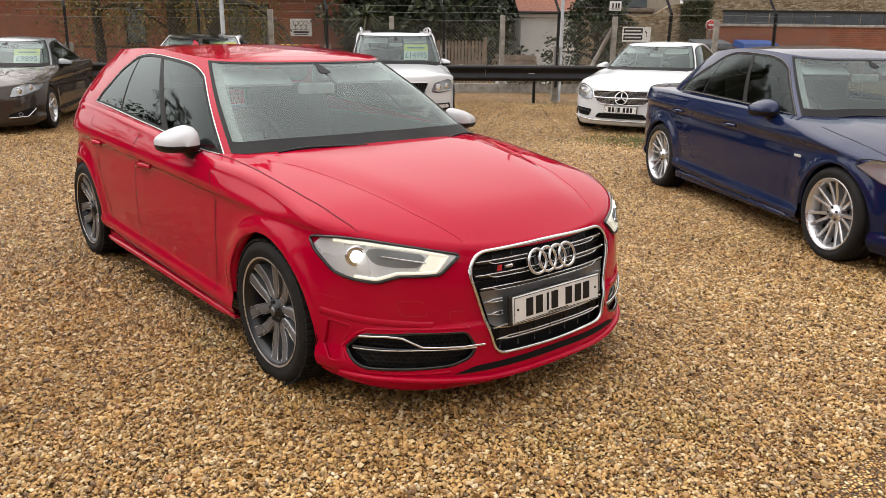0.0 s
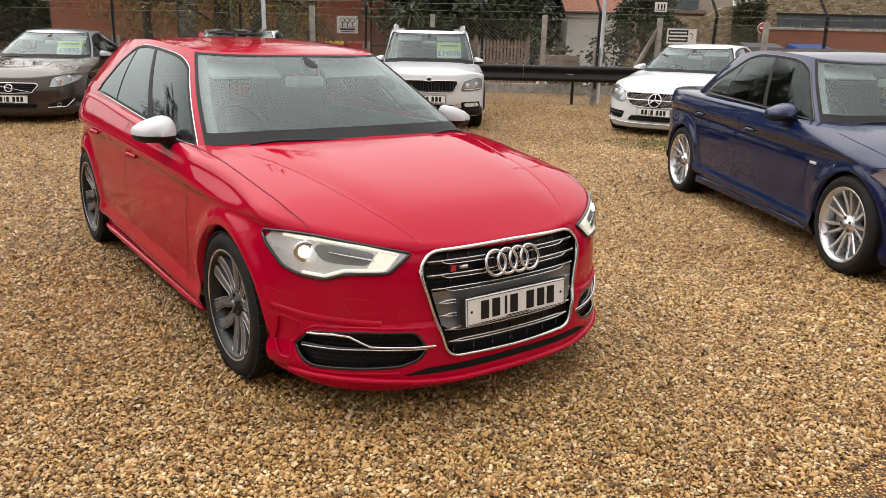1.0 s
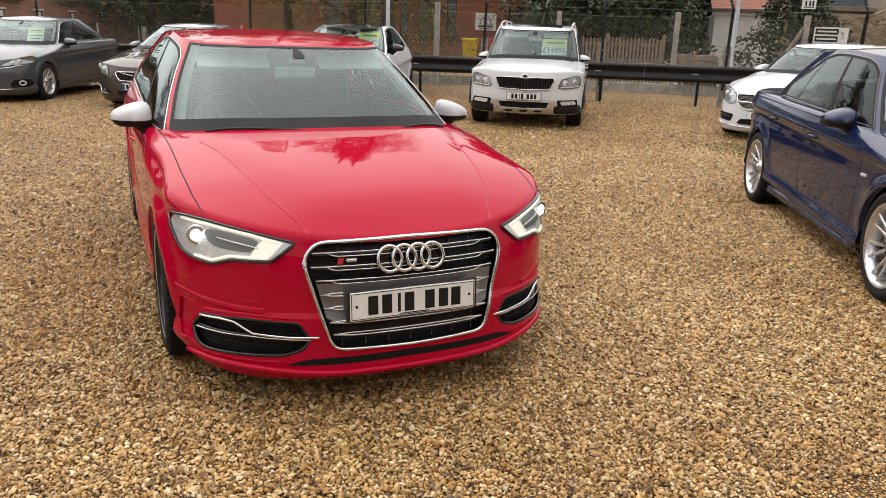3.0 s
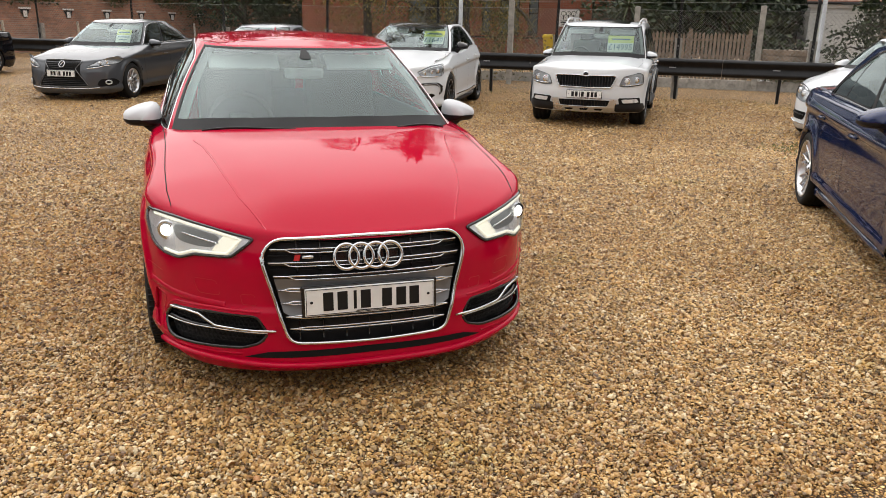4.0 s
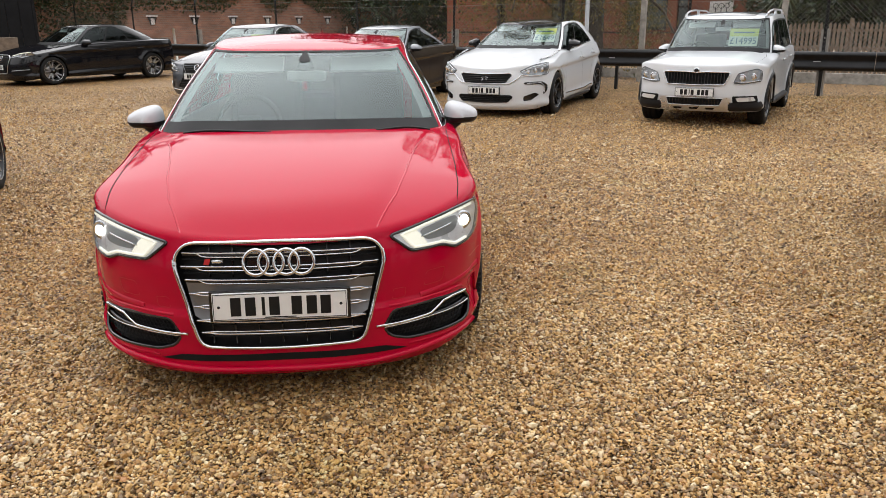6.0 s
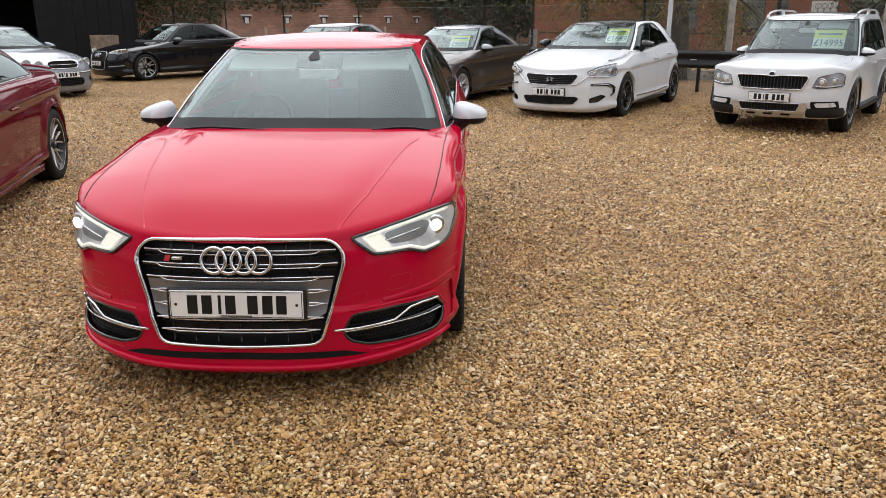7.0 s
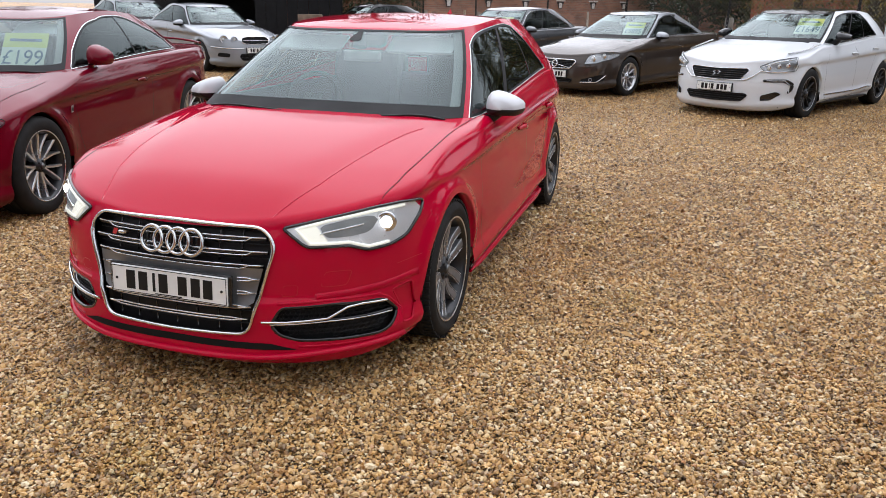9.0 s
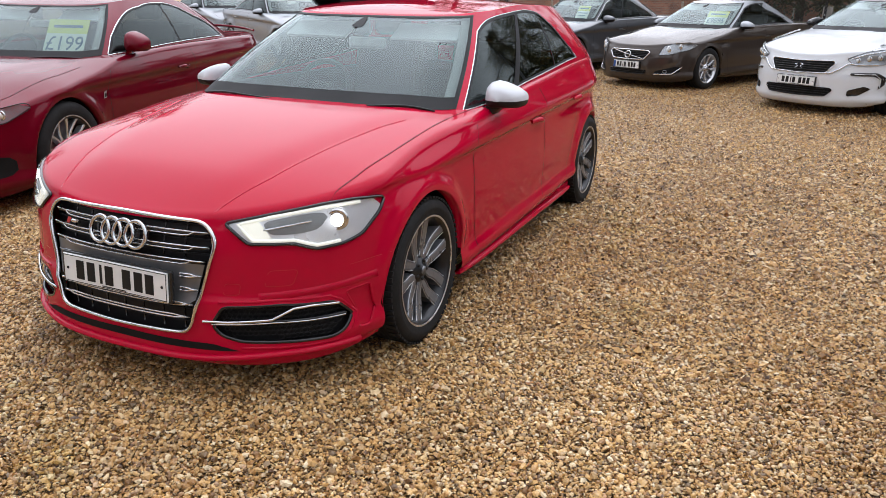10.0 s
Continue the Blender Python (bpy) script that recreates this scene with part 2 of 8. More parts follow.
# ---- a car: nose towards -y, its left side at +x, the front axle at y = 0 ----
class Shape:
    """Lower body: a wall that runs round the plan outline, and a deck on it. Cabin: a ruled band between a base loop and a roof loop."""

    def __init__(self, p):
        self.w, self.oh, self.wb, self.ro, self.df, self.nf, self.dr, self.nr, self.r = (p[k] for k in "w oh wb ro df nf dr nr r".split())
        self.ra, self.zs, self.zf, self.zr, self.flare, self.rr, self.front, self.side, self.rear = (p[k] for k in "ra zs zf zr flare rr front side rear".split())
        self.deck, self.drop, self.crown, self.ridge, self.base, self.roof, self.roofline, self.roof_crown, self.bulge = (p[k] for k in "deck drop crown ridge base roof roofline roof_crown bulge".split())
        self.glass_q, self.glass_w, self.pillar_mat, self.roof_mat, self.rear_glass, self.window_trim, self.trim_r, self.tw, self.rim = (p[k] for k in "glass_q glass_w pillar_mat roof_mat rear_glass window_trim trim_r tw rim".split())
        self.wheel, self.rim_mat, self.face_mat, self.caliper, self.mirror, self.mirror_mat, self.bowl_mat, self.door_lines, self.handles = (p[k] for k in "wheel rim_mat face_mat caliper mirror mirror_mat bowl_mat door_lines handles".split())
        self.handle_mat, self.bonnet_line, self.rise, self.tuck = (p[k] for k in "handle_mat bonnet_line rise tuck".split())
        self.front_f, self.side_f, self.rear_f = curve_fn(self.front), curve_fn(self.side), curve_fn(self.rear)
        self.deck_f, self.drop_f = curve_fn(self.deck), curve_fn(self.drop)
        self.roof_f = curve_fn(self.roofline)
        self.y1, self.y2 = -self.oh + self.df, self.wb + self.ro - self.dr

    def loop(self, s, w, ya, da, na, yb, db, nb):
        """Half of a rounded oblong: s from 0 (middle front) over 1 and 2 (the straight side) to 3 (middle rear)."""
        if s < 1:
            a = s * math.pi / 2
            return w * math.sin(a) ** (2 / na), ya + da * (1 - max(0, math.cos(a)) ** (2 / na))
        if s <= 2:
            return w, ya + da + (s - 1) * (yb - db - ya - da)
        a = (3 - s) * math.pi / 2
        return w * max(0, math.sin(a)) ** (2 / nb), yb - db * (1 - max(0, math.cos(a)) ** (2 / nb))

    def outline(self, s):
        return self.loop(s, self.w, -self.oh, self.df, self.nf, self.wb + self.ro, self.dr, self.nr)

    def s_of_y(self, y):
        if y < self.y1:
            c = max(0, 1 - (y + self.oh) / self.df)
            return math.acos(min(1, c ** (self.nf / 2))) / (math.pi / 2)
        if y <= self.y2:
            return 1 + (y - self.y1) / (self.y2 - self.y1)
        c = max(0, 1 - (self.wb + self.ro - y) / self.dr)
        return 3 - math.acos(min(1, c ** (self.nr / 2))) / (math.pi / 2)

    def normal(self, s):
        e = 0.004
        xa, ya = self.outline(max(0, s - e))
        xb, yb = self.outline(min(3, s + e))
        dx, dy = xb - xa, yb - ya
        n = math.hypot(dx, dy) or 1
        if s < e:
            return 0.0, -1.0
        return dy / n, -dx / n

    def inset(self, s, y, z, ny):
        f = ny * ny
        d = (1 - f) * self.side_f(z - self.rise * max(0.0, y)) + f * (self.front_f(z) if y < self.wb / 2 else self.rear_f(z))
        # front wings draw in towards the bonnet
        d += (1 - f) * self.tuck * smooth01((z - self.deck_f(y) + 0.20) / 0.14) * smooth01((0.55 - y) / 0.6) * smooth01((y + 0.45) / 0.35)
        for yc in (0, self.wb):
            r = math.hypot(y - yc, z - self.r)
            if r < self.ra + 0.25:
                d -= (1 - f) * self.flare * math.exp(-(max(0, r - self.ra - 0.018) / 0.045) ** 2) * smooth01((z - 0.22) / 0.20)
        return d

    def wall(self, s, z, off=0.0):
        x, y = self.outline(s)
        nx, ny = self.normal(s)
        d = self.inset(s, y, z, ny) - off
        return Vector((x - nx * d, y - ny * d, z))

    def deck_z(self, x, y):
        z = self.deck_f(y) - self.drop_f(y) * min(1.2, abs(x) / self.w) ** self.crown
        xr = self.ridge[0] + (self.ridge[1] - self.ridge[0]) * (y + self.oh) / (self.oh + self.base[1])
        return z + self.ridge[2] * (1 - (1 - min(1.0, max(0.0, (xr - abs(x)) / 0.16))) ** 2) * smooth01((y + self.oh - 0.10) / 0.25)

    def low(self, s):
        x, y = self.outline(s)
        t = smooth01((y + self.oh - 0.15) / 0.5) if y < 1 else smooth01((self.wb + self.ro - y) / 0.6)
        return (self.zf if y < self.wb / 2 else self.zr) * (1 - t) + self.zs * t

    def top(self, s):
        x, y = self.outline(s)
        return self.deck_z(x * 0.97, y) - self.rr

    def front_at(self, x, z, off=0.0):
        """The point of the nose at lateral place x and height z."""
        a, b = 0.0, 0.999
        for _ in range(22):
            m = (a + b) / 2
            a, b = (m, b) if self.wall(m, z).x < abs(x) else (a, m)
        v = self.wall((a + b) / 2, z, off)
        return Vector((math.copysign(v.x, x) if x else 0, v.y, z))

    def side_at(self, y, z, off=0.0):
        return self.wall(self.s_of_y(y), z, off)

    def cabin(self, q, w, off=0.0):
        xb, yb = self.loop(q, *self.base)
        xr, yr = self.loop(q, *self.roof)
        zb = self.deck_z(xb, yb) - 0.015
        zr = self.roof_f(yr)
        p = Vector((xb + (xr - xb) * w, yb + (yr - yb) * w, zb + (zr - zb) * w))
        b = self.bulge * math.sin(math.pi * w) + off
        e = 0.01
        xa, ya = self.loop(max(0, q - e), *self.base)
        xc, yc = self.loop(min(3, q + e), *self.base)
        n = Vector((yc - ya, xa - xc, 0)).normalized() if q > e and q < 3 - e else Vector((0, -1 if q < 1 else 1, 0))
        up = Vector((xr - xb, yr - yb, zr - zb)).normalized()
        n = (n - up * n.dot(up)).normalized()
        return p + n * b

    def rows(self, s, nz):
        lo, hi = self.low(s), self.top(s)
        return [lo + (hi - lo) * j / (nz - 1) for j in range(nz)]


def inside(poly, x, z):
    hit = False
    for (x0, z0), (x1, z1) in zip(poly, poly[1:] + poly[:1]):
        if (z0 > z) != (z1 > z) and x < x0 + (z - z0) * (x1 - x0) / (z1 - z0):
            hit = not hit
    return hit


def near_edge(poly, x, z):
    best = (9, x, z)
    for (x0, z0), (x1, z1) in zip(poly, poly[1:] + poly[:1]):
        dx, dz = x1 - x0, z1 - z0
        t = min(1, max(0, ((x - x0) * dx + (z - z0) * dz) / (dx * dx + dz * dz + 1e-12)))
        px, pz = x0 + t * dx, z0 + t * dz
        best = min(best, (math.hypot(px - x, pz - z), px, pz))
    return best


def body_bm(c, fine=1.0, holes=()):
    """The painted shell below the windows, both halves welded."""
    nz, arch = int(38 * fine), int(22 * fine)
    cols = [("n", s) for s in np.linspace(0, c.s_of_y(-c.ra), int(46 * fine))]
    for yc, last in ((0, c.wb - c.ra), (c.wb, None)):
        cols += [("a", c.s_of_y(yc - c.ra * math.cos(math.pi * k / arch)), yc) for k in range(arch + 1)]
        if last:
            cols += [("n", c.s_of_y(y)) for y in np.linspace(c.ra, last, int(26 * fine))]
    cols += [("n", s) for s in np.linspace(c.s_of_y(c.wb + c.ra), 3, int(20 * fine))]
    verts, stops = [], []
    steps, rings = 4, int(26 * fine)
    for col in cols:
        s = col[1]
        zs = c.rows(s, nz)
        zb = zs[0]
        if col[0] == "a":
            y = c.outline(s)[1] - col[2]
            zb = c.r + math.sqrt(max(0, c.ra * c.ra - y * y))
        line = []
        # a turned-in flange along the lower edge
        e = c.wall(s, zb)
        nx, ny = c.normal(s)
        line.append(Vector((e.x - nx * 0.05, e.y - ny * 0.05, e.z)))
        for z in zs:
            zz = max(z, zb)
            v = c.wall(s, zz)
            if holes and s < 1 and col[0] == "n":
                for poly in holes:
                    dd, px, pz = near_edge(poly, v.x, zz)
                    if dd < 0.0085 / fine * 1.3:
                        v = c.front_at(px, pz)
                        break
            line.append(v)
        t0 = c.wall(s, zs[-1])
        for k in range(1, steps + 1):
            a = math.radians(75) * k / steps
            line.append(Vector((t0.x - nx * c.rr * (1 - math.cos(a)), t0.y - ny * c.rr * (1 - math.cos(a)), t0.z + c.rr * math.sin(a))))
        e = line[-1]
        x0, y0 = e.x, e.y
        he = c.deck_z(x0, y0)
        ys = min(max(y0, -c.oh + 0.55), c.wb + c.ro - 0.55)
        for k in range(1, rings + 1):
            t = k / rings
            x, y = x0 * (1 - t), y0 + (ys - y0) * t
            line.append(Vector((x, y, c.deck_z(x, y) + (e.z - he) * (1 - t) ** 3)))
        for v in line:
            v.x = max(0, v.x)
        verts += line
    nv = len(line)
    faces = []
    for i in range(len(cols) - 1):
        if cols[i][0] != cols[i + 1][0] and abs(cols[i][1] - cols[i + 1][1]) < 1e-6:
            continue
        for j in range(nv - 1):
            a, b = i * nv + j, (i + 1) * nv + j
            f = (a, b, b + 1, a + 1)
            mid = sum((verts[k] for k in f), Vector()) / 4
            if j > nz + steps and in_cabin(c, mid.x, mid.y, 0.05):
                continue
            if holes and j <= nz and any(inside(h, mid.x, mid.z) for h in holes):
                continue
            faces.append(f)
    n = len(verts)
    verts = verts + [Vector((-v.x, v.y, v.z)) for v in verts]
    faces = [f[::-1] for f in faces] + [tuple(n + k for k in f) for f in faces]
    bm = bm_from(verts, faces, True, 0.0004)
    bmesh.ops.recalc_face_normals(bm, faces=bm.faces)
    return bm


def even_flanks(ob, c):
    """Shades the flanks by the true slope of the panel, so that reflections run evenly."""
    me = ob.data
    normals = [v.normal.copy() for v in me.vertices]
    for i, v in enumerate(me.vertices):
        p = v.co
        s = c.s_of_y(p.y)
        if not 0.97 < s < 2.03 or p.z > c.top(s) + 0.001:
            continue
        w = c.wall(s, p.z)
        if abs(w.x - abs(p.x)) > 0.002 or abs(w.y - p.y) > 0.004:
            continue
        dz = c.wall(s, p.z + 0.012) - c.wall(s, p.z - 0.012)
        dy = c.side_at(p.y + 0.02, p.z) - c.side_at(p.y - 0.02, p.z)
        n = dy.cross(dz).normalized()
        n = n if n.x > 0 else -n
        normals[i] = Vector((n.x if p.x > 0 else -n.x, n.y, n.z))
    me.normals_split_custom_set_from_vertices(normals)


def in_cabin(c, x, y, margin):
    w, ya, da, na, yb, db, nb = c.base
    if y < ya + margin or y > yb - margin:
        return False
    lim = w
    if y < ya + da:
        lim = w * (1 - (1 - (y - ya - margin) / da) ** na) ** (1 / na)
    elif y > yb - db:
        lim = w * (1 - (1 - (yb - margin - y) / db) ** nb) ** (1 / nb)
    return abs(x) < lim - margin


def cabin_patch(c, q0, q1, w0, w1, nu=10, nv=8, off=0.0, both=False, thick=0.0):
    """A piece of the cabin band; both: mirrored across the middle too."""
    vs = []
    for i in range(nu):
        q = q0 + (q1 - q0) * i / (nu - 1)
        a, b = (w(q) if callable(w) else w for w in (w0, w1))
        for j in range(nv):
            vs.append(c.cabin(q, a + (b - a) * j / (nv - 1), off))
    fs = grid_faces(nu, nv, flip=True)
    if both:
        n = len(vs)
        vs += [Vector((-v.x, v.y, v.z)) for v in vs]
        fs += [tuple(n + k for k in f[::-1]) for f in grid_faces(nu, nv, flip=True)]
    bm = bm_from(vs, fs, True, 0.0004)
    bm.normal_update()
    mid = Vector((0, (c.base[1] + c.base[4]) / 2, 0.9))
    for f in bm.faces:
        if f.normal.dot(f.calc_center_median() - mid) < 0:
            f.normal_flip()
    bm.normal_update()
    return bm


def join_bm(*bms):
    out = bmesh.new()
    me = bpy.data.meshes.new("join")
    for b in bms:
        b.to_mesh(me)
        out.from_mesh(me)
        b.free()
    bpy.data.meshes.remove(me)
    return out


def mirrored(bm):
    """Adds the mirror image across x = 0."""
    g = bmesh.ops.duplicate(bm, geom=bm.verts[:] + bm.edges[:] + bm.faces[:])["geom"]
    vs = [v for v in g if isinstance(v, bmesh.types.BMVert)]
    bmesh.ops.scale(bm, vec=(-1, 1, 1), verts=vs)
    bmesh.ops.reverse_faces(bm, faces=[f for f in g if isinstance(f, bmesh.types.BMFace)])
    return bm


def roof_bm(c, y_from=None):
    nu, rings = 60, 10
    vs = []
    for i in range(nu):
        q = 3 * i / (nu - 1)
        e = c.cabin(q, 1.0)
        for k in range(rings + 1):
            t = k / rings
            ys = min(max(e.y, c.roof[1] + 0.35), c.roof[4] - 0.35)
            y = e.y + (ys - e.y) * t
            rise = c.roof_f(y) - c.roof_f(e.y)
            vs.append(Vector((e.x * (1 - t), y, e.z + rise + c.roof_crown * (1 - (1 - t) ** 2))))
    fs = grid_faces(nu, rings + 1)
    n = len(vs)
    vs += [Vector((-v.x, v.y, v.z)) for v in vs]
    fs += [tuple(n + k for k in f[::-1]) for f in fs]
    bm = bm_from(vs, fs, True, 0.0004)
    bmesh.ops.recalc_face_normals(bm, faces=bm.faces)
    return bm


def span(poly, x):
    zs = []
    for (x0, z0), (x1, z1) in zip(poly, poly[1:] + poly[:1]):
        if min(x0, x1) - 1e-9 <= x <= max(x0, x1) + 1e-9 and abs(x1 - x0) > 1e-9:
            zs.append(z0 + (z1 - z0) * (x - x0) / (x1 - x0))
    return (min(zs), max(zs)) if zs else (0, 0)


def drape(c, poly, off, nx=22, nz=8, at=None):
    """A panel that fills an outline on the nose (or, with at, on the flank)."""
    at = at or c.front_at
    xs = np.linspace(min(p[0] for p in poly) + 1e-4, max(p[0] for p in poly) - 1e-4, nx)
    vs = []
    for x in xs:
        lo, hi = span(poly, x)
        vs += [at(x, lo + (hi - lo) * j / (nz - 1), off) for j in range(nz)]
    bm = bm_from(vs, grid_faces(nx, nz, flip=True), True, 0.0002)
    bm.normal_update()
    # faces look away from the middle of the car
    if sum(f.normal.dot(f.calc_center_median() - Vector((0, 1.2, 0.4))) * f.calc_area() for f in bm.faces) < 0:
        bmesh.ops.reverse_faces(bm, faces=bm.faces)
        bm.normal_update()
    return bm


def resample(pts, step, closed=False):
    out = []
    pts = list(pts) + ([pts[0]] if closed else [])
    for a, b in zip(pts, pts[1:]):
        n = max(1, int(math.dist(a, b) / step))
        out += [tuple(a[i] + (b[i] - a[i]) * k / n for i in range(len(a))) for k in range(n)]
    return out if closed else out + [pts[-1]]


def rounded(poly, r=0.02, n=4):
    """Rounds the corners of an outline."""
    out = []
    m = len(poly)
    for i in range(m):
        p, a, b = (Vector(poly[k % m]) for k in (i, i - 1, i + 1))
        ra, rb = min(r, (a - p).length * 0.45), min(r, (b - p).length * 0.45)
        s, e = p + (a - p).normalized() * ra, p + (b - p).normalized() * rb
        for k in range(n + 1):
            t = k / n
            out.append(tuple(s * (1 - t) ** 2 + p * 2 * t * (1 - t) + e * t * t))
    return out


def edge_bar(c, pts, r, off, closed=True, flat=1.0, at=None, step=0.03, sides=6):
    at = at or c.front_at
    return tube_bm([at(x, z, off) for x, z in resample(pts, step, closed)], r, sides, closed, flat)


def seam_bm(points, width, normal_of):
    """A narrow strip along points on a surface."""
    vs, n = [], len(points)
    for i in range(n):
        d = (points[min(n - 1, i + 1)] - points[max(0, i - 1)]).normalized()
        side = d.cross(normal_of(points[i])).normalized() * width / 2
        vs += [points[i] - side, points[i] + side]
    return bm_from(vs, [(2 * i, 2 * i + 1, 2 * i + 3, 2 * i + 2) for i in range(n - 1)])


OUT = lambda p: Vector((1, 0, 0.0))
UP = lambda p: Vector((0, 0, 1))


# ---- wheels ----
def wheel_parts(parent, r, width, rim_r, style, rim_mat, face_mat, caliper=None):
    """One wheel at the origin, its face towards +x."""
    h = width / 2
    wheel = bpy.data.objects.new("wheel", None)
    scene.collection.objects.link(wheel)
    wheel.parent = parent
    tyre = lathe_bm([(rim_r - 0.012, -h * 0.9), (rim_r + 0.02, -h), (r - 0.04, -h * 1.04), (r - 0.012, -h * 0.92), (r - 0.002, -h * 0.74),
                     (r, -h * 0.3), (r - 0.006, -h * 0.27), (r, -h * 0.24), (r, h * 0.24), (r - 0.006, h * 0.27), (r, h * 0.3),
                     (r - 0.002, h * 0.74), (r - 0.012, h * 0.92), (r - 0.04, h * 1.04), (rim_r + 0.028, h * 1.02), (rim_r + 0.012, h * 1.0), (rim_r - 0.012, h * 0.9)], 56)
    part("tyre", tyre, RUBBER, wheel)
    rim = lathe_bm([(rim_r - 0.012, -h * 0.85), (rim_r - 0.03, -h * 0.4), (rim_r - 0.035, h * 0.4), (rim_r - 0.022, h * 0.82), (rim_r - 0.012, h * 0.95),
                    (rim_r, h * 0.98), (rim_r + 0.003, h * 0.93)], 56)
    part("rim", rim, face_mat if style.get("bright_lip") else rim_mat, wheel)
    part("rim_lip", lathe_bm([(rim_r - 0.007, h * 0.965), (rim_r - 0.003, h * 0.995), (rim_r + 0.001, h * 0.985)], 56), ALLOY, wheel)
    sp, edges = bmesh.new(), bmesh.new()
    n, kind = style["n"], style["kind"]
    hub = style.get("hub", 0.07)
    face = h * style.get("face", 0.72)
    for k in range(n):
        base = 2 * math.pi * k / n
        arms = ((-1, 1) if kind == "twin" else (0,))
        for arm in arms:
            pts = []
            for i in range(7):
                t = i / 6
                rad = hub * 0.55 + (rim_r - 0.014 - hub * 0.55) * t
                ang = base + arm * (style.get("root", 0.12) + (style.get("tip", 0.2) - style.get("root", 0.12)) * t) + style.get("twist", 0) * t
                if "off" in style:
                    ang = base + arm * math.asin(min(0.92, (style["off"][0] + (style["off"][1] - style["off"][0]) * smooth01((t - 0.2) / 0.45)) / rad))
                wd = style["w0"] + (style["w1"] - style["w0"]) * t
                dish = face - 0.012 * math.sin(math.pi * t) - style.get("dish", 0.0) * (1 - t) ** 2 + 0.012 * t
                pts.append((rad, ang, wd, dish))
            vs = []
            for rad, ang, wd, dish in pts:
                c, s = math.cos(ang), math.sin(ang)
                for u, dx in ((-1.0, -0.045), (-0.92, -0.004), (-0.6, 0.003), (0.6, 0.003), (0.92, -0.004), (1.0, -0.045)):
                    o = u * wd / 2
                    vs.append(sp.verts.new((dish + dx, rad * c - o * s, rad * s + o * c)))
            for f in grid_faces(7, 6):
                sp.faces.new([vs[i] for i in f])
            if style.get("edges"):
                for u in (-0.94, 0.94):
                    tube_bm([(dish + 0.0012, rad * math.cos(ang) - u * wd / 2 * math.sin(ang), rad * math.sin(ang) + u * wd / 2 * math.cos(ang)) for rad, ang, wd, dish in pts[1:]], 0.0016, 5, up=(1, 0, 0), bm=edges)
    part("spokes", sp, face_mat, wheel)
    if style.get("edges"):
        part("spoke_edges", edges, ALLOY, wheel, "bright machined spoke edges")
    if style.get("tread"):
        lugs = bmesh.new()
        for k in range(72):
            for sgn in (1, -1):
                box(lugs, sgn * h * 0.70 - 0.026, sgn * h * 0.70 + 0.026, -0.0088, 0.0088, r - 0.006, r + 0.0035, m=pose(0, 0, 0, 360 * (k + 0.25 * sgn) / 72, 0, 0))
        for ring in (0.0, 0.36, -0.36):
            lathe_bm([(r - 0.004, h * (ring - 0.12)), (r + 0.0035, h * (ring - 0.10)), (r + 0.0035, h * (ring + 0.10)), (r - 0.004, h * (ring + 0.12))], 56, bm=lugs)
        lathe_bm([(rim_r + 0.030, h * 1.015), (rim_r + 0.034, h * 1.035), (rim_r + 0.038, h * 1.02)], 56, bm=lugs)
        part("tread", lugs, RUBBER, wheel)
    cap = lathe_bm([(0.0, face + 0.008), (hub * 0.42, face + 0.006), (hub * 0.48, face - 0.002), (hub * 0.9, face - 0.006), (hub * 1.05, face - 0.03), (hub * 1.05, face - 0.07)], 28)
    part("hub_cap", cap, rim_mat, wheel)
    part("hub_badge", lathe_bm([(0, face + 0.012), (hub * 0.3, face + 0.011), (hub * 0.34, face + 0.004)], 20), PLATINUM, wheel)
    for k in range(5):
        a = 2 * math.pi * (k + 0.5) / 5
        g = lathe_bm([(0, face + 0.002), (0.009, face + 0.002), (0.009, face - 0.02)], 8)
        bmesh.ops.translate(g, vec=(0, hub * 0.72 * math.cos(a), hub * 0.72 * math.sin(a)), verts=g.verts)
        part("wheel_bolt", g, TRIM, wheel)
    part("brake_disc", lathe_bm([(0.06, 0.0), (rim_r * 0.72, 0.0), (rim_r * 0.72, -0.02), (0.06, -0.02)], 40), DISC, wheel)
    part("wheel_back", lathe_bm([(0, -h * 0.5), (rim_r - 0.02, -h * 0.5), (rim_r - 0.02, -h * 0.55)], 32), SEAM, wheel)
    cb = bmesh.new()
    vs = []
    for i in range(8):
        a = math.radians(150 + 50 * i / 7)
        for rr, x in ((rim_r * 0.5, -0.03), (rim_r * 0.5, 0.022), (rim_r * 0.60, 0.03), (rim_r * 0.80, 0.022), (rim_r * 0.80, -0.03)):
            vs.append(cb.verts.new((x, rr * math.cos(a), rr * math.sin(a))))
    for f in grid_faces(8, 5):
        cb.faces.new([vs[i] for i in f])
    part("brake_caliper", cb, caliper or DISC, wheel)
    return wheel


def copy_wheel(src, m):
    w = src.copy()
    scene.collection.objects.link(w)
    w.matrix_basis = m
    for ch in src.children:
        o = ch.copy()
        scene.collection.objects.link(o)
        o.parent = w
    return w


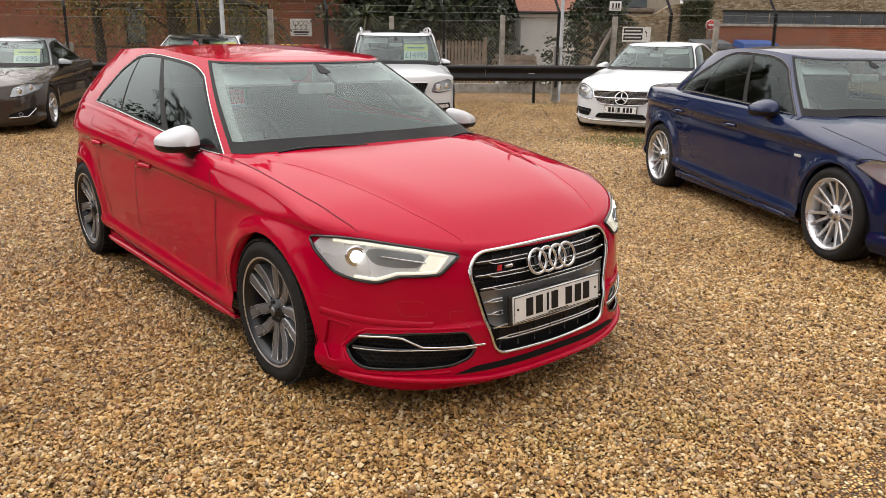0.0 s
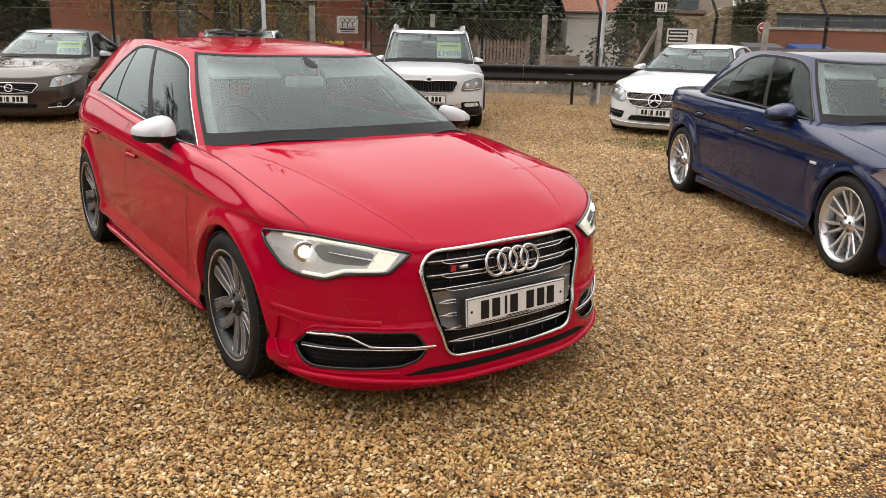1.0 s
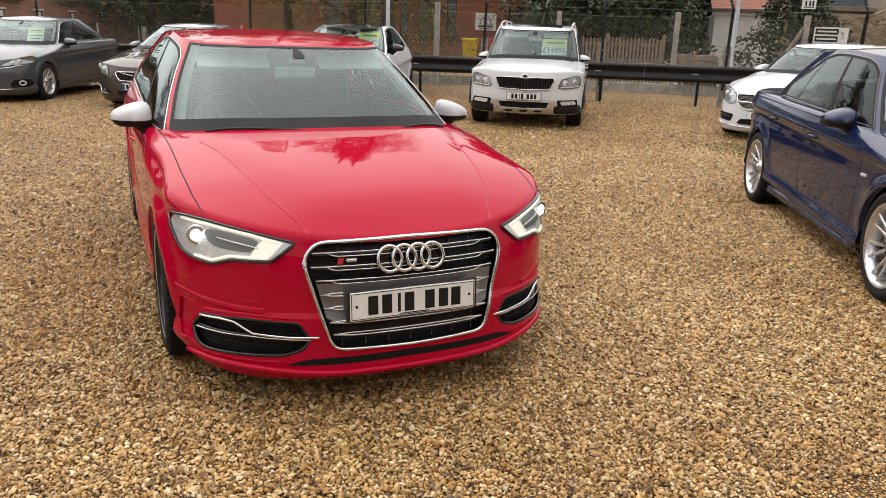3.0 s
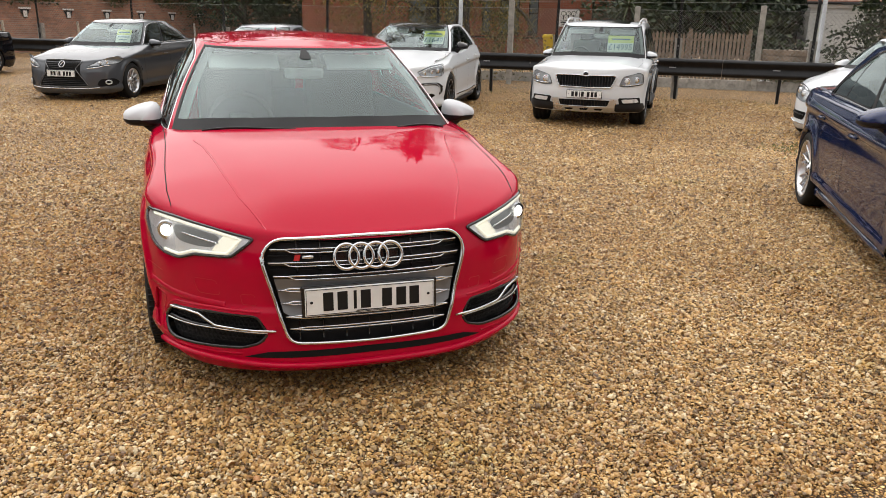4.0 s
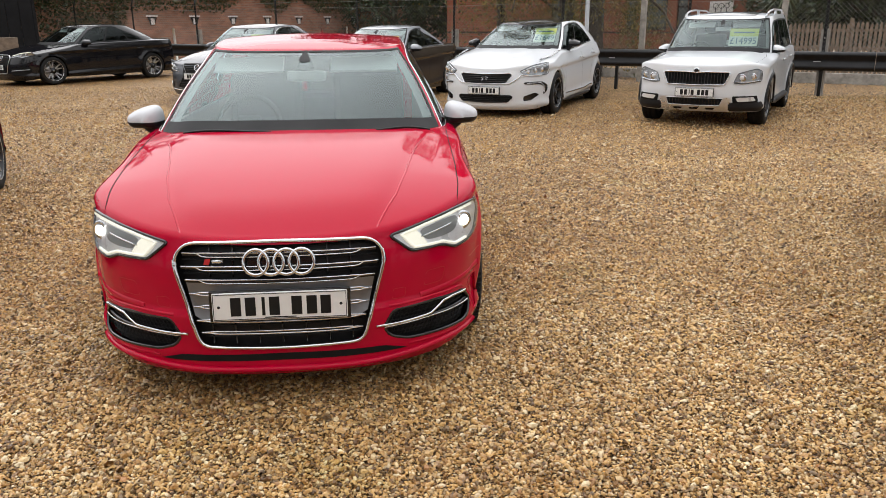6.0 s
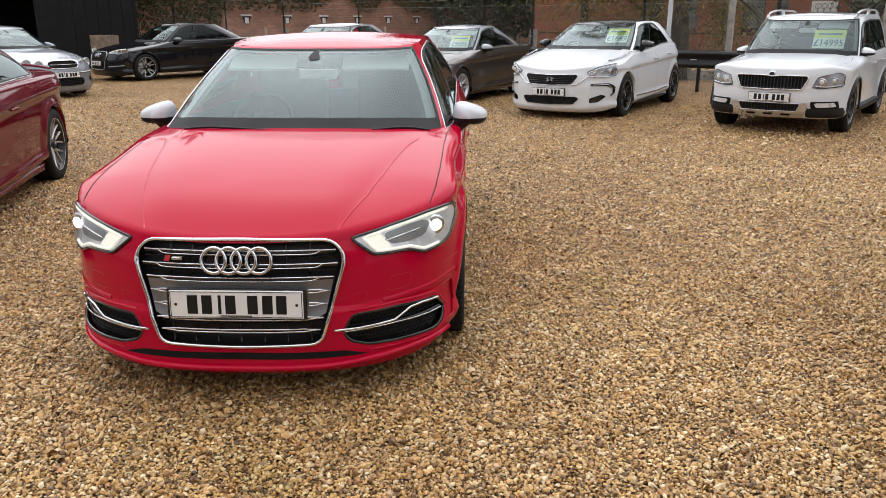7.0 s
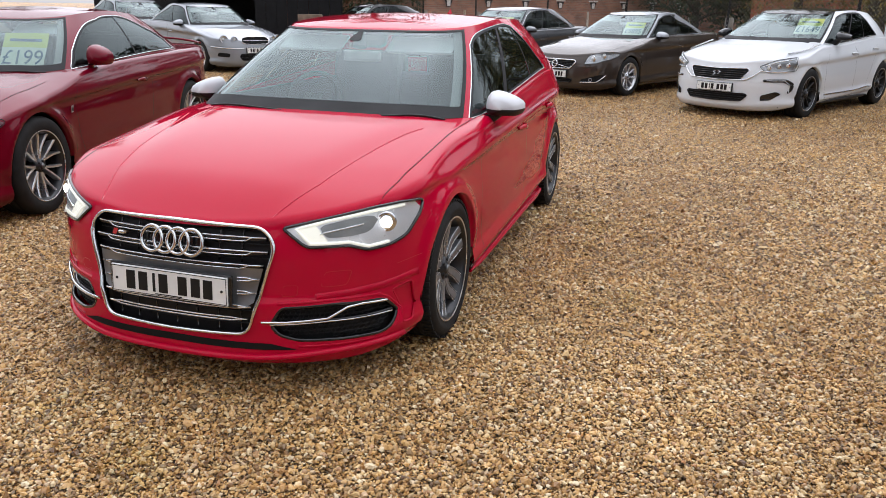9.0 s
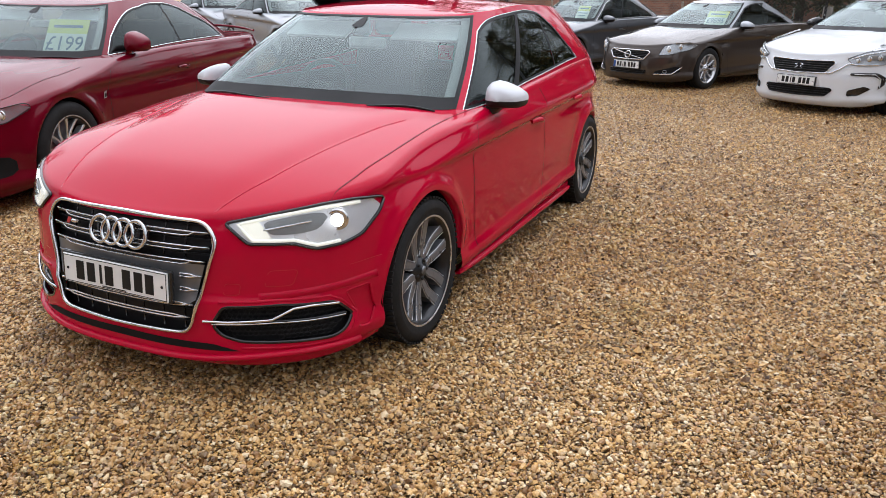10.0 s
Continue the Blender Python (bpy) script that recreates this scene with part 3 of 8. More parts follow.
# ---- plates, lettering ----
def number_plate(parent, at, normal_y=-1, width=0.52, tilt=0.0, name="number_plate", m=None):
    """A plate with bars where its seven characters stand."""
    base = m or (Matrix.Translation(at) @ pose(0, 0, 0, tilt, 0, 0))
    hgt = width * 0.111 / 0.52
    bm = boxed(-width / 2, width / 2, -0.004, 0.004, -hgt / 2, hgt / 2, bevel=0.003, m=base)
    pl = part(name, bm, PLATE, parent, "white number plate with black bars")
    k = width / 0.52
    for i, x in enumerate((-0.17, -0.114, -0.064, -0.022, 0.064, 0.122, 0.176)):
        wd = 0.012 if i == 2 else 0.04
        part("plate_bar", boxed((x - wd / 2) * k, (x + wd / 2) * k, -0.0055, -0.0042, -0.037 * k, 0.037 * k, m=base), INK, pl)
    rim = bmesh.new()
    for x0, x1, z0, z1 in ((-0.255, 0.255, 0.049, 0.0515), (-0.255, 0.255, -0.0515, -0.049), (-0.2565, -0.254, -0.0515, 0.0515), (0.254, 0.2565, -0.0515, 0.0515)):
        box(rim, x0 * k, x1 * k, -0.0052, -0.0042, z0 * k, z1 * k, m=base)
    box(rim, -0.06 * k, 0.06 * k, -0.0052, -0.0042, -0.047 * k, -0.043 * k, m=base)
    for x in (-0.235, 0.235):
        g = lathe_bm([(0, -0.0065), (0.005, -0.006), (0.006, -0.004)], 10, "y")
        bmesh.ops.transform(g, matrix=base @ Matrix.Translation((x * k, 0, 0)), verts=g.verts)
        rim = join_bm(rim, g)
    part("plate_border", rim, INK, pl)
    return pl


def mirror_parts(parent, y, z, x, cap_mat, size=1.0, lift=0.0):
    """A pair of door mirrors: stalk, housing, painted cap; lift: on a tall painted foot."""
    low_mat = cap_mat if lift else TRIM
    for sgn in (1, -1):
        hold = bpy.data.objects.new("door_mirror", None)
        scene.collection.objects.link(hold)
        hold.parent = parent
        hold.matrix_basis = Matrix.Translation((sgn * x, y, z)) @ Matrix.Diagonal((sgn * size, size, size, 1))
        # a wedge: level underside, top falling outwards, blunt nose
        prof = [(0.241, 0.034), (0.240, 0.054), (0.231, 0.069), (0.202, 0.087), (0.165, 0.102), (0.125, 0.114), (0.092, 0.119), (0.066, 0.112), (0.051, 0.092), (0.045, 0.065), (0.044, 0.034),
                (0.047, 0.010), (0.057, -0.006), (0.075, -0.012), (0.14, -0.010), (0.205, -0.005), (0.228, 0.006), (0.238, 0.020)]
        nu, nv = len(prof), 9
        vs = []
        for px, pz in prof:
            for j in range(nv):
                t = j / (nv - 1)
                e = (1 - (1 - t) ** 2.4) ** 0.46 if t > 0 else 0.03
                vs.append((0.142 + (px - 0.142) * e * (1 - 2.2 * lift), -0.085 + 0.155 * t ** 1.15 + 0.10 * (px - 0.10) * (1 - t * 0.4), 0.034 + (pz - 0.034) * e * (1 + 6 * lift) + lift))
        cut = 0.034 + lift
        quads = grid_faces(nu, nv, True)
        up = [f for f in quads if sum(vs[k][2] for k in f) / 4 > cut]
        dn = [f for f in quads if sum(vs[k][2] for k in f) / 4 <= cut]
        cap = bm_from(vs, up, True, 0.0001)
        cap.faces.new([cap.verts.new(vs[i * nv]) for i in range(nu)])
        bmesh.ops.remove_doubles(cap, verts=cap.verts, dist=0.0001)
        bmesh.ops.recalc_face_normals(cap, faces=cap.faces)
        part("mirror_cap", cap, cap_mat, hold)
        low = bm_from(vs, dn, True, 0.0001)
        low.faces.new([low.verts.new(vs[i * nv + nv - 1]) for i in range(nu)])
        bmesh.ops.recalc_face_normals(low, faces=low.faces)
        part("mirror_housing", low, low_mat, hold)
        vs, sect = [], ((-0.050, -0.045, 0.040, -0.115), (-0.028, -0.040, 0.060, -0.085), (0.020, -0.045, 0.095, -0.040), (0.042 + lift, -0.050, 0.145 - lift, 0.004 + lift))
        for xa, ya, xb, zz in sect:
            vs += [(xa, ya + 0.012, zz), (xa + 0.014, ya, zz), (xb - 0.014, ya, zz), (xb, ya + 0.012, zz), (xb, 0.035, zz), (xa, 0.035, zz)]
        stalk = bm_from(vs, [(i * 6 + k, i * 6 + (k + 1) % 6, i * 6 + 6 + (k + 1) % 6, i * 6 + 6 + k) for i in range(3) for k in range(6)], True)
        bmesh.ops.recalc_face_normals(stalk, faces=stalk.faces)
        part("mirror_stalk", stalk, low_mat, hold)
        gl = bm_from([(0.065, 0.067, 0.012 + lift), (0.228, 0.067, 0.02 + lift), (0.228, 0.067, 0.075 + lift), (0.065, 0.067, 0.105 + lift)], [(0, 1, 2, 3)])
        part("mirror_glass", gl, CHROME, hold)


def cabin_fittings(car, c):
    """Dashboard, seats, steering wheel and inside mirror behind the glass."""
    y0 = c.base[1]
    wd = c.base[0] - 0.12
    zb = c.deck_f(y0) - 0.04
    vs = []
    prof = [(0.10, -0.02), (0.22, 0.0), (0.42, 0.01), (0.60, -0.01), (0.66, -0.06), (0.66, -0.32)]
    for i in range(13):
        u = -1 + 2 * i / 12
        for dy, dz in prof:
            vs.append((wd * u, y0 + dy + 0.25 * abs(u) ** 3 * (1 if dy < 0.4 else 0.1), zb + dz + 0.035 * math.exp(-((u + 0.45) / 0.28) ** 2) * (dy > 0.3)))
    part("dashboard", bm_from(vs, grid_faces(13, 6)), CABIN, car)
    for x in (-0.36, 0.36):
        seat = bmesh.new()
        m = Matrix.Translation((x, y0 + 1.28, zb - 0.52))
        box(seat, -0.25, 0.25, -0.28, 0.25, 0.0, 0.16, 0.05, m)
        box(seat, -0.25, 0.25, -0.06, 0.07, 0.0, 0.68, 0.05, m @ pose(0, 0.22, 0.12, -14, 0, 0))
        box(seat, -0.13, 0.13, -0.045, 0.05, 0.0, 0.2, 0.045, m @ pose(0, 0.385, 0.80, -8, 0, 0))
        part("front_seat", seat, CLOTH, car)
    rear = bmesh.new()
    yr = min(y0 + 2.1, c.base[4] - 0.55)
    box(rear, -0.62, 0.62, yr, yr + 0.14, zb - 0.5, zb + 0.08, 0.05)
    for x in (-0.4, 0, 0.4):
        box(rear, x - 0.12, x + 0.12, yr + 0.08, yr + 0.16, zb + 0.05, zb + 0.22, 0.035)
    part("rear_seat", rear, CLOTH, car)
    w = bmesh.new()
    ring = [(0.185 * math.cos(t), 0.185 * math.sin(t), 0) for t in (2 * math.pi * i / 28 for i in range(28))]
    tube_bm(ring, 0.016, 8, True, bm=w)
    box(w, -0.07, 0.07, -0.06, 0.06, -0.02, 0.02, 0.015)
    box(w, -0.18, 0.18, -0.015, 0.02, -0.012, 0.006, 0.004)
    bmesh.ops.transform(w, matrix=pose(-0.37, y0 + 0.80, zb - 0.01, 65, 0, 0), verts=w.verts)
    part("steering_wheel", w, CABIN, car)
    p = c.cabin(0.0, 0.88, -0.06)
    m = boxed(-0.115, 0.115, -0.018, 0.018, -0.03, 0.03, bevel=0.014, m=Matrix.Translation((0, p.y + 0.03, p.z - 0.06)))
    part("inside_mirror", m, HEADLINER, car)
    q = c.cabin(0.0, 0.97, -0.01)
    part("mirror_mount", tube_bm([(0.0, q.y - 0.02, q.z - 0.005), (0, p.y - 0.02, p.z - 0.01)], [0.02, 0.05], 10, flat=0.5), TRIM, car)
    lin = roof_bm(c)
    bmesh.ops.translate(lin, vec=(0, 0, -0.035), verts=lin.verts)
    bmesh.ops.scale(lin, vec=(0.97, 1, 1), verts=lin.verts)
    part("headlining", lin, HEADLINER, car)
    qa = c.glass_q[0]
    part("parcel_shelf", boxed(-wd + 0.12, wd - 0.12, yr + 0.13, c.base[4] - 0.22, c.deck_f(yr) - 0.16, c.deck_f(yr) - 0.13), CABIN, car)
    for sgn in (1, -1):
        xd = c.base[0] - 0.075
        part("door_card", boxed(*sorted((sgn * xd, sgn * (xd - 0.03))), y0 + 0.42, c.base[4] - 0.75, c.zs + 0.08, c.deck_z(xd, y0 + 0.8) - 0.02, bevel=0.01), CABIN, car)
        trim = cabin_patch(c, qa - 0.075, c.glass_q[1], 0.02, 0.98, 5, 12, -0.035)
        if sgn < 0:
            bmesh.ops.scale(trim, vec=(-1, 1, 1), verts=trim.verts)
        part("pillar_trim", trim, PILLAR, car)
        v = c.cabin(0.30, 0.92, -0.05)
        part("sun_visor", boxed(-0.20, 0.20, -0.008, 0.008, -0.09, 0.07, bevel=0.006, m=Matrix.Translation((sgn * 0.34, v.y + 0.05, v.z - 0.02)) @ pose(0, 0, 0, -62, 0, 0)), HEADLINER, car)
    floor = bmesh.new()
    box(floor, -c.w + 0.16, c.w - 0.16, -c.oh + 0.35, c.wb + c.ro - 0.35, c.zs + 0.0, c.zs + 0.06)
    part("underbody", floor, SEAM, car)
    # unseen plate added to block light and deepen the shade under the nose
    rim = [c.outline(t) for t in np.linspace(0.0, c.s_of_y(-c.ra - 0.03), 14)]
    rim = [(x * 0.94, y + 0.07) for x, y in rim] + [(c.w * 0.55, -c.ra + 0.1)]
    rim = rim + [(-x, y) for x, y in rim[::-1] if x > 1e-4]
    vs = [(x, y, c.zf + 0.03 + dz) for dz in (0.0, 0.012) for x, y in rim]
    k = len(rim)
    part("undertray", bm_from(vs, [tuple(range(k)), tuple(range(2 * k - 1, k - 1, -1))] + [(i, i + k, (i + 1) % k + k, (i + 1) % k) for i in range(k)], False), SEAM, car)
    for sgn in (1, -1):
        for yc in (0, c.wb):
            vs = []
            for i in range(15):
                a = math.pi * (-0.1 + 1.2 * i / 14)
                for x in (c.w - 0.022 - c.side_f(0.5), c.w - 0.36):
                    vs.append((sgn * x, yc - (c.ra + 0.006) * math.cos(a), max(c.zs, c.r + (c.ra + 0.006) * math.sin(a))))
            linr = bm_from(vs, grid_faces(15, 2))
            part("wheel_arch_liner", linr, SEAM, car)
            part("inner_wing", boxed(*sorted((sgn * (c.w - 0.37), sgn * (c.w - 0.36))), yc - c.ra, yc + c.ra, c.zs, c.r + c.ra), SEAM, car)


def build_car(name, p, paint, at, label, group="parked cars", fine=0.7, holes=()):
    """Shell, glass, wheels, mirrors and cabin. Front details follow in each car's own code."""
    c = Shape(p)
    car = new(name)
    tagged(car, label, "car", group)
    car.matrix_world = at
    body = part("body", body_bm(c, fine, holes), paint, car)
    even_flanks(body, c)
    skin = BVHTree.FromPolygons([v.co.copy() for v in body.data.vertices], [tuple(f.vertices) for f in body.data.polygons])

    def on_top(x, y, off=0.0):
        hit = skin.ray_cast(Vector((x, y, 3.0)), Vector((0, 0, -1)))[0]
        return Vector((x, y, (hit.z if hit else c.deck_z(x, y)) + off))
    c.on_top = on_top
    qa, qa2, qf, qb, qc, qd, qe = c.glass_q
    w0, w1 = curve_fn(c.glass_w[0]), curve_fn(c.glass_w[1])
    frame_bits = [cabin_patch(c, qa, qa2, 0, 1, 8, 10), cabin_patch(c, qa2, qd, 0, w0, 40, 4), cabin_patch(c, qa2, qd, w1, 1, 40, 5),
                  cabin_patch(c, qd, qe, w0, w1, 10, 8), cabin_patch(c, 0, qa, 0, 0.03, 20, 2),
                  cabin_patch(c, qe, 3, 0, 0.08, 16, 3), cabin_patch(c, qe, 3, 0.9, 1, 16, 3), cabin_patch(c, qd, qe, 0, w0, 6, 3), cabin_patch(c, qd, qe, w1, 1, 6, 3)]
    pf = mirrored(join_bm(*frame_bits))
    bmesh.ops.remove_doubles(pf, verts=pf.verts, dist=0.0005)
    part("window_frames", pf, c.pillar_mat or paint, car)
    part("windscreen_header", mirrored(cabin_patch(c, 0, qa, 0.97, 1, 20, 2)), c.roof_mat or paint, car)
    roof = part("roof", roof_bm(c), c.roof_mat or paint, car)
    part("windscreen", cabin_patch(c, 0, qa, 0.03, 0.97, 26, 14, both=True), GLASS, car, "clear windscreen reflecting the sky")
    part("rear_window", cabin_patch(c, qe, 3, 0.08, 0.9, 14, 8, both=True), c.rear_glass, car)
    for sgn in (1, -1):
        for nm, a, b, mt in (("front_side_window", qa2, qf, SIDE_GLASS), ("rear_side_window", qb, qc, c.rear_glass), ("quarter_window", qc + 0.012, qd, c.rear_glass)):
            if b - a < 0.02:
                continue
            bm = cabin_patch(c, a, b, w0, w1, 14, 8)
            if sgn < 0:
                bmesh.ops.scale(bm, vec=(-1, 1, 1), verts=bm.verts)
                bmesh.ops.reverse_faces(bm, faces=bm.faces)
            part(nm, bm, mt, car)
        for post in (cabin_patch(c, qf, qb, w0, w1, 4, 8, 0.002), cabin_patch(c, qc, qc + 0.012, w0, w1, 3, 8, 0.002)):
            if sgn < 0:
                bmesh.ops.scale(post, vec=(-1, 1, 1), verts=post.verts)
                bmesh.ops.reverse_faces(post, faces=post.faces)
            part("window_post", post, BORDER, car)
        # bright or black moulding round the side glass
        e = 0.004
        line = [(q, w0(q)) for q in np.linspace(qa2 - e, qd + e, 34)] + [(qd + e, w) for w in np.linspace(w0(qd), w1(qd), 6)[1:-1]] + [(q, w1(q)) for q in np.linspace(qd + e, qa2 - e, 34)] + [(qa2 - e, w) for w in np.linspace(w1(qa2), w0(qa2), 8)[1:-1]]
        pts = [c.cabin(q, w, 0.005 if w < 0.12 and q > qa2 else 0.0) for q, w in line]
        pts = [Vector((sgn * v.x, v.y, v.z)) for v in pts]
        part("window_moulding", tube_bm(pts, c.trim_r, 6, True), c.window_trim, car)
        qm, n_l = (qa2 + qd) / 2, len(line)
        seal = []
        for q, w in line:
            wm = (w0(q) + w1(q)) / 2
            seal += [c.cabin(q, w, 0.003), c.cabin(q + (qm - q) * 0.035, w + (wm - w) * min(0.16, 0.035 / max(0.02, abs(w - wm))), 0.003)]
        bm = bm_from([(sgn * v.x, v.y, v.z) for v in seal], [(2 * i, 2 * i + 1, (2 * i + 3) % (2 * n_l), (2 * i + 2) % (2 * n_l)) for i in range(n_l)], True)
        bmesh.ops.recalc_face_normals(bm, faces=bm.faces)
        part("window_seal", bm, BORDER, car)
    # dark ceramic border round the windscreen
    band = 0.05
    bits = [cabin_patch(c, 0, qa, 0.03, 0.03 + band * 2.1, 26, 3, 0.002), cabin_patch(c, 0, qa, 0.945, 0.97, 26, 3, 0.002), cabin_patch(c, qa - 0.036, qa, 0.03, 0.97, 3, 14, 0.002)]
    part("windscreen_border", mirrored(join_bm(*bits)), BORDER, car)
    drop = [(0.97, 0.008), (0.93, 0.013), (0.88, 0.025), (0.835, 0.034), (0.812, 0.030), (0.802, 0.012)]
    part("sensor_cover", bm_from([v for w, hw in drop for v in (c.cabin(0.0, w, 0.003) - Vector((hw, 0, 0)), c.cabin(0.0, w, 0.003) + Vector((hw, 0, 0)))], grid_faces(6, 2), True), BORDER, car)
    src = wheel_parts(car, c.r, c.tw, c.rim, c.wheel, c.rim_mat, c.face_mat, c.caliper)
    xw = c.w - c.side_f(c.r + 0.1) + c.flare - c.tw / 2 - 0.012
    first = True
    for sgn in (1, -1):
        for yc in (0, c.wb):
            m = Matrix.Translation((sgn * xw, yc, c.r)) @ pose(0, 0, 0, 17 + 31 * yc + 11 * sgn, 0, 0) @ pose(0, 0, 0, 0, 0, 0 if sgn > 0 else 180)
            if first:
                src.matrix_basis, first = m, False
            else:
                copy_wheel(src, m)
    mp = c.cabin(qa2, 0.05)
    mirror_parts(car, mp.y + c.mirror[0], mp.z + c.mirror[1], mp.x + c.mirror[2], c.mirror_mat or paint, *c.mirror[3:])
    cabin_fittings(car, c)
    # doors: seams and handles on both sides
    for sgn in (1, -1):
        for line in c.door_lines:
            pts = [c.side_at(y, z, 0.0012) for y, z in resample(line, 0.03)]
            pts = [Vector((sgn * v.x, v.y, v.z)) for v in pts]
            part("door_seam", seam_bm(pts, 0.0042, OUT), SEAM, car)
        for y, z in c.handles:
            pts = [c.side_at(y + dy, z + 0.006 * math.sin(i), 0.008 + 0.022 * math.sin(math.pi * i / 6) ** 0.5) for i, dy in enumerate(np.linspace(-0.10, 0.10, 7))]
            pts = [Vector((sgn * v.x, v.y, v.z)) for v in pts]
            part("door_handle", tube_bm(pts, [0.009, 0.012, 0.013, 0.013, 0.013, 0.012, 0.009], 8, flat=1.25), c.handle_mat or paint, car)
        # bonnet seam
        pts = [on_top(sgn * x, y, 0.0012) for x, y in resample(c.bonnet_line, 0.03)]
        if pts:
            part("bonnet_seam", seam_bm(pts, 0.0042, UP), SEAM, car)
    # wipers: mostly under the bonnet's edge, their tips on the glass
    for qx0, qx1 in ((-0.36, -0.02), (0.16, 0.50)):
        pts = []
        for i in range(9):
            t = qx0 + (qx1 - qx0) * i / 8
            v = c.cabin(abs(t), 0.008 + 0.022 * math.sin(math.pi * i / 8), 0.010)
            pts.append(Vector((math.copysign(v.x, t), v.y, v.z)))
        part("wiper", tube_bm(pts, 0.0045, 6, flat=1.3), TRIM, car)
    return car, c


def front_panel(car, c, name, poly, mat, off, both=True, nx=20, nz=8):
    """A draped panel on the nose, mirrored to the other side when both."""
    bm = drape(c, poly, off, nx, nz)
    bmesh.ops.recalc_face_normals(bm, faces=bm.faces)
    out = [part(name, bm, mat, car)]
    if both:
        out.append(part(name, mirror_copy(out[0]), mat, car))
    return out


def mirror_copy(ob):
    bm = bmesh.new()
    bm.from_mesh(ob.data)
    bmesh.ops.scale(bm, vec=(-1, 1, 1), verts=bm.verts)
    bmesh.ops.reverse_faces(bm, faces=bm.faces)
    return bm


def front_bar(car, c, name, pts, r, off, mat, closed=True, both=True, flat=1.0, step=0.03):
    o = part(name, edge_bar(c, pts, r, off, closed, flat, step=step), mat, car)
    if both:
        part(name, mirror_copy(o), mat, car)
    return o


def headlight(car, c, poly, bulb, drl=None, lit=False, depth=0.035):
    """A clear lens over a bright recess with projector, on both sides."""
    for sgn in (1, -1):
        def put(name, bm, mat, under):
            if sgn < 0:
                bmesh.ops.scale(bm, vec=(-1, 1, 1), verts=bm.verts)
                bmesh.ops.reverse_faces(bm, faces=bm.faces)
            return part(name, bm, mat, under)
        hold = bpy.data.objects.new("headlight", None)
        scene.collection.objects.link(hold)
        hold.parent = car
        put("lamp_bowl", drape(c, poly, 0.006, 18, 6), c.bowl_mat, hold)
        put("lens", drape(c, poly, 0.018, 22, 8), LENS, hold)
        put("lamp_rim", edge_bar(c, poly, 0.0035, 0.010, True), TRIM, hold)
        for bx, bz, br in bulb:
            p = c.front_at(bx, bz, 0.010)
            g = lathe_bm([(0, -0.008), (br * 0.6, -0.006), (br * 0.82, 0.0), (br, -0.004), (br * 1.08, 0.004)], 24, "y")
            bmesh.ops.translate(g, vec=p, verts=g.verts)
            put("projector", g, CHROME, hold)
            g = lathe_bm([(0, -0.013), (br * 0.45, -0.0115), (br * 0.62, -0.007), (br * 0.62, 0.002)], 20, "y")
            bmesh.ops.translate(g, vec=p, verts=g.verts)
            put("bulb", g, REFLECTOR, hold)
        if drl:
            put("daylight_strip", edge_bar(c, drl, 0.008, 0.011, False), DRL if lit else CHROME, hold)


def grille_slats(car, c, poly, zs, r, off, mat, name="grille_bar", inset=0.015, flat=1.0):
    for z in zs:
        xs = [x for x in np.linspace(0, 1, 200) if inside(poly, x, z)]
        if not xs:
            continue
        xm = max(xs) - inset
        pts = [c.front_at(x, z, off) for x in np.linspace(-xm, xm, 25)]
        part(name, tube_bm(pts, r, 6, flat=flat), mat, car)


def grille_posts(car, c, poly, xs, r, off, mat, name="grille_bar"):
    for x in xs:
        lo, hi = span(poly, abs(x))
        if hi - lo > 0.03:
            pts = [c.front_at(x, z, off) for z in np.linspace(lo + 0.012, hi - 0.012, 7)]
            part(name, tube_bm(pts, r, 6, up=(0, 1, 0), flat=1.8), mat, car)


def full(half):
    """A whole outline from its half at x >= 0, given from top middle to bottom middle."""
    return half + [(-x, z) for x, z in half[::-1] if x > 1e-6]


# ---- the cars ----
def ground_z(x, y):
    """The yard rises gently away from the red car."""
    return 0.005 * max(0.0, math.hypot(x - 2.3, y - 1.0) - 5.5)


def stand(x, y, turn, wb=2.7):
    """Pose of a car on the ground with its front axle's middle at x, y; turn 0 faces -y."""
    b = Vector((-math.sin(radians(turn)), math.cos(radians(turn)), 0)) * wb
    z0, z1 = ground_z(x, y), ground_z(x + b.x, y + b.y)
    return pose(x, y, z0, 0, 0, turn) @ pose(0, 0, 0, math.degrees(math.atan2(z1 - z0, wb)), 0, 0)


TWIN5 = dict(n=5, kind="twin", w0=0.036, w1=0.056, off=(0.026, 0.046), hub=0.058, dish=0.012, edges=True, tread=True)

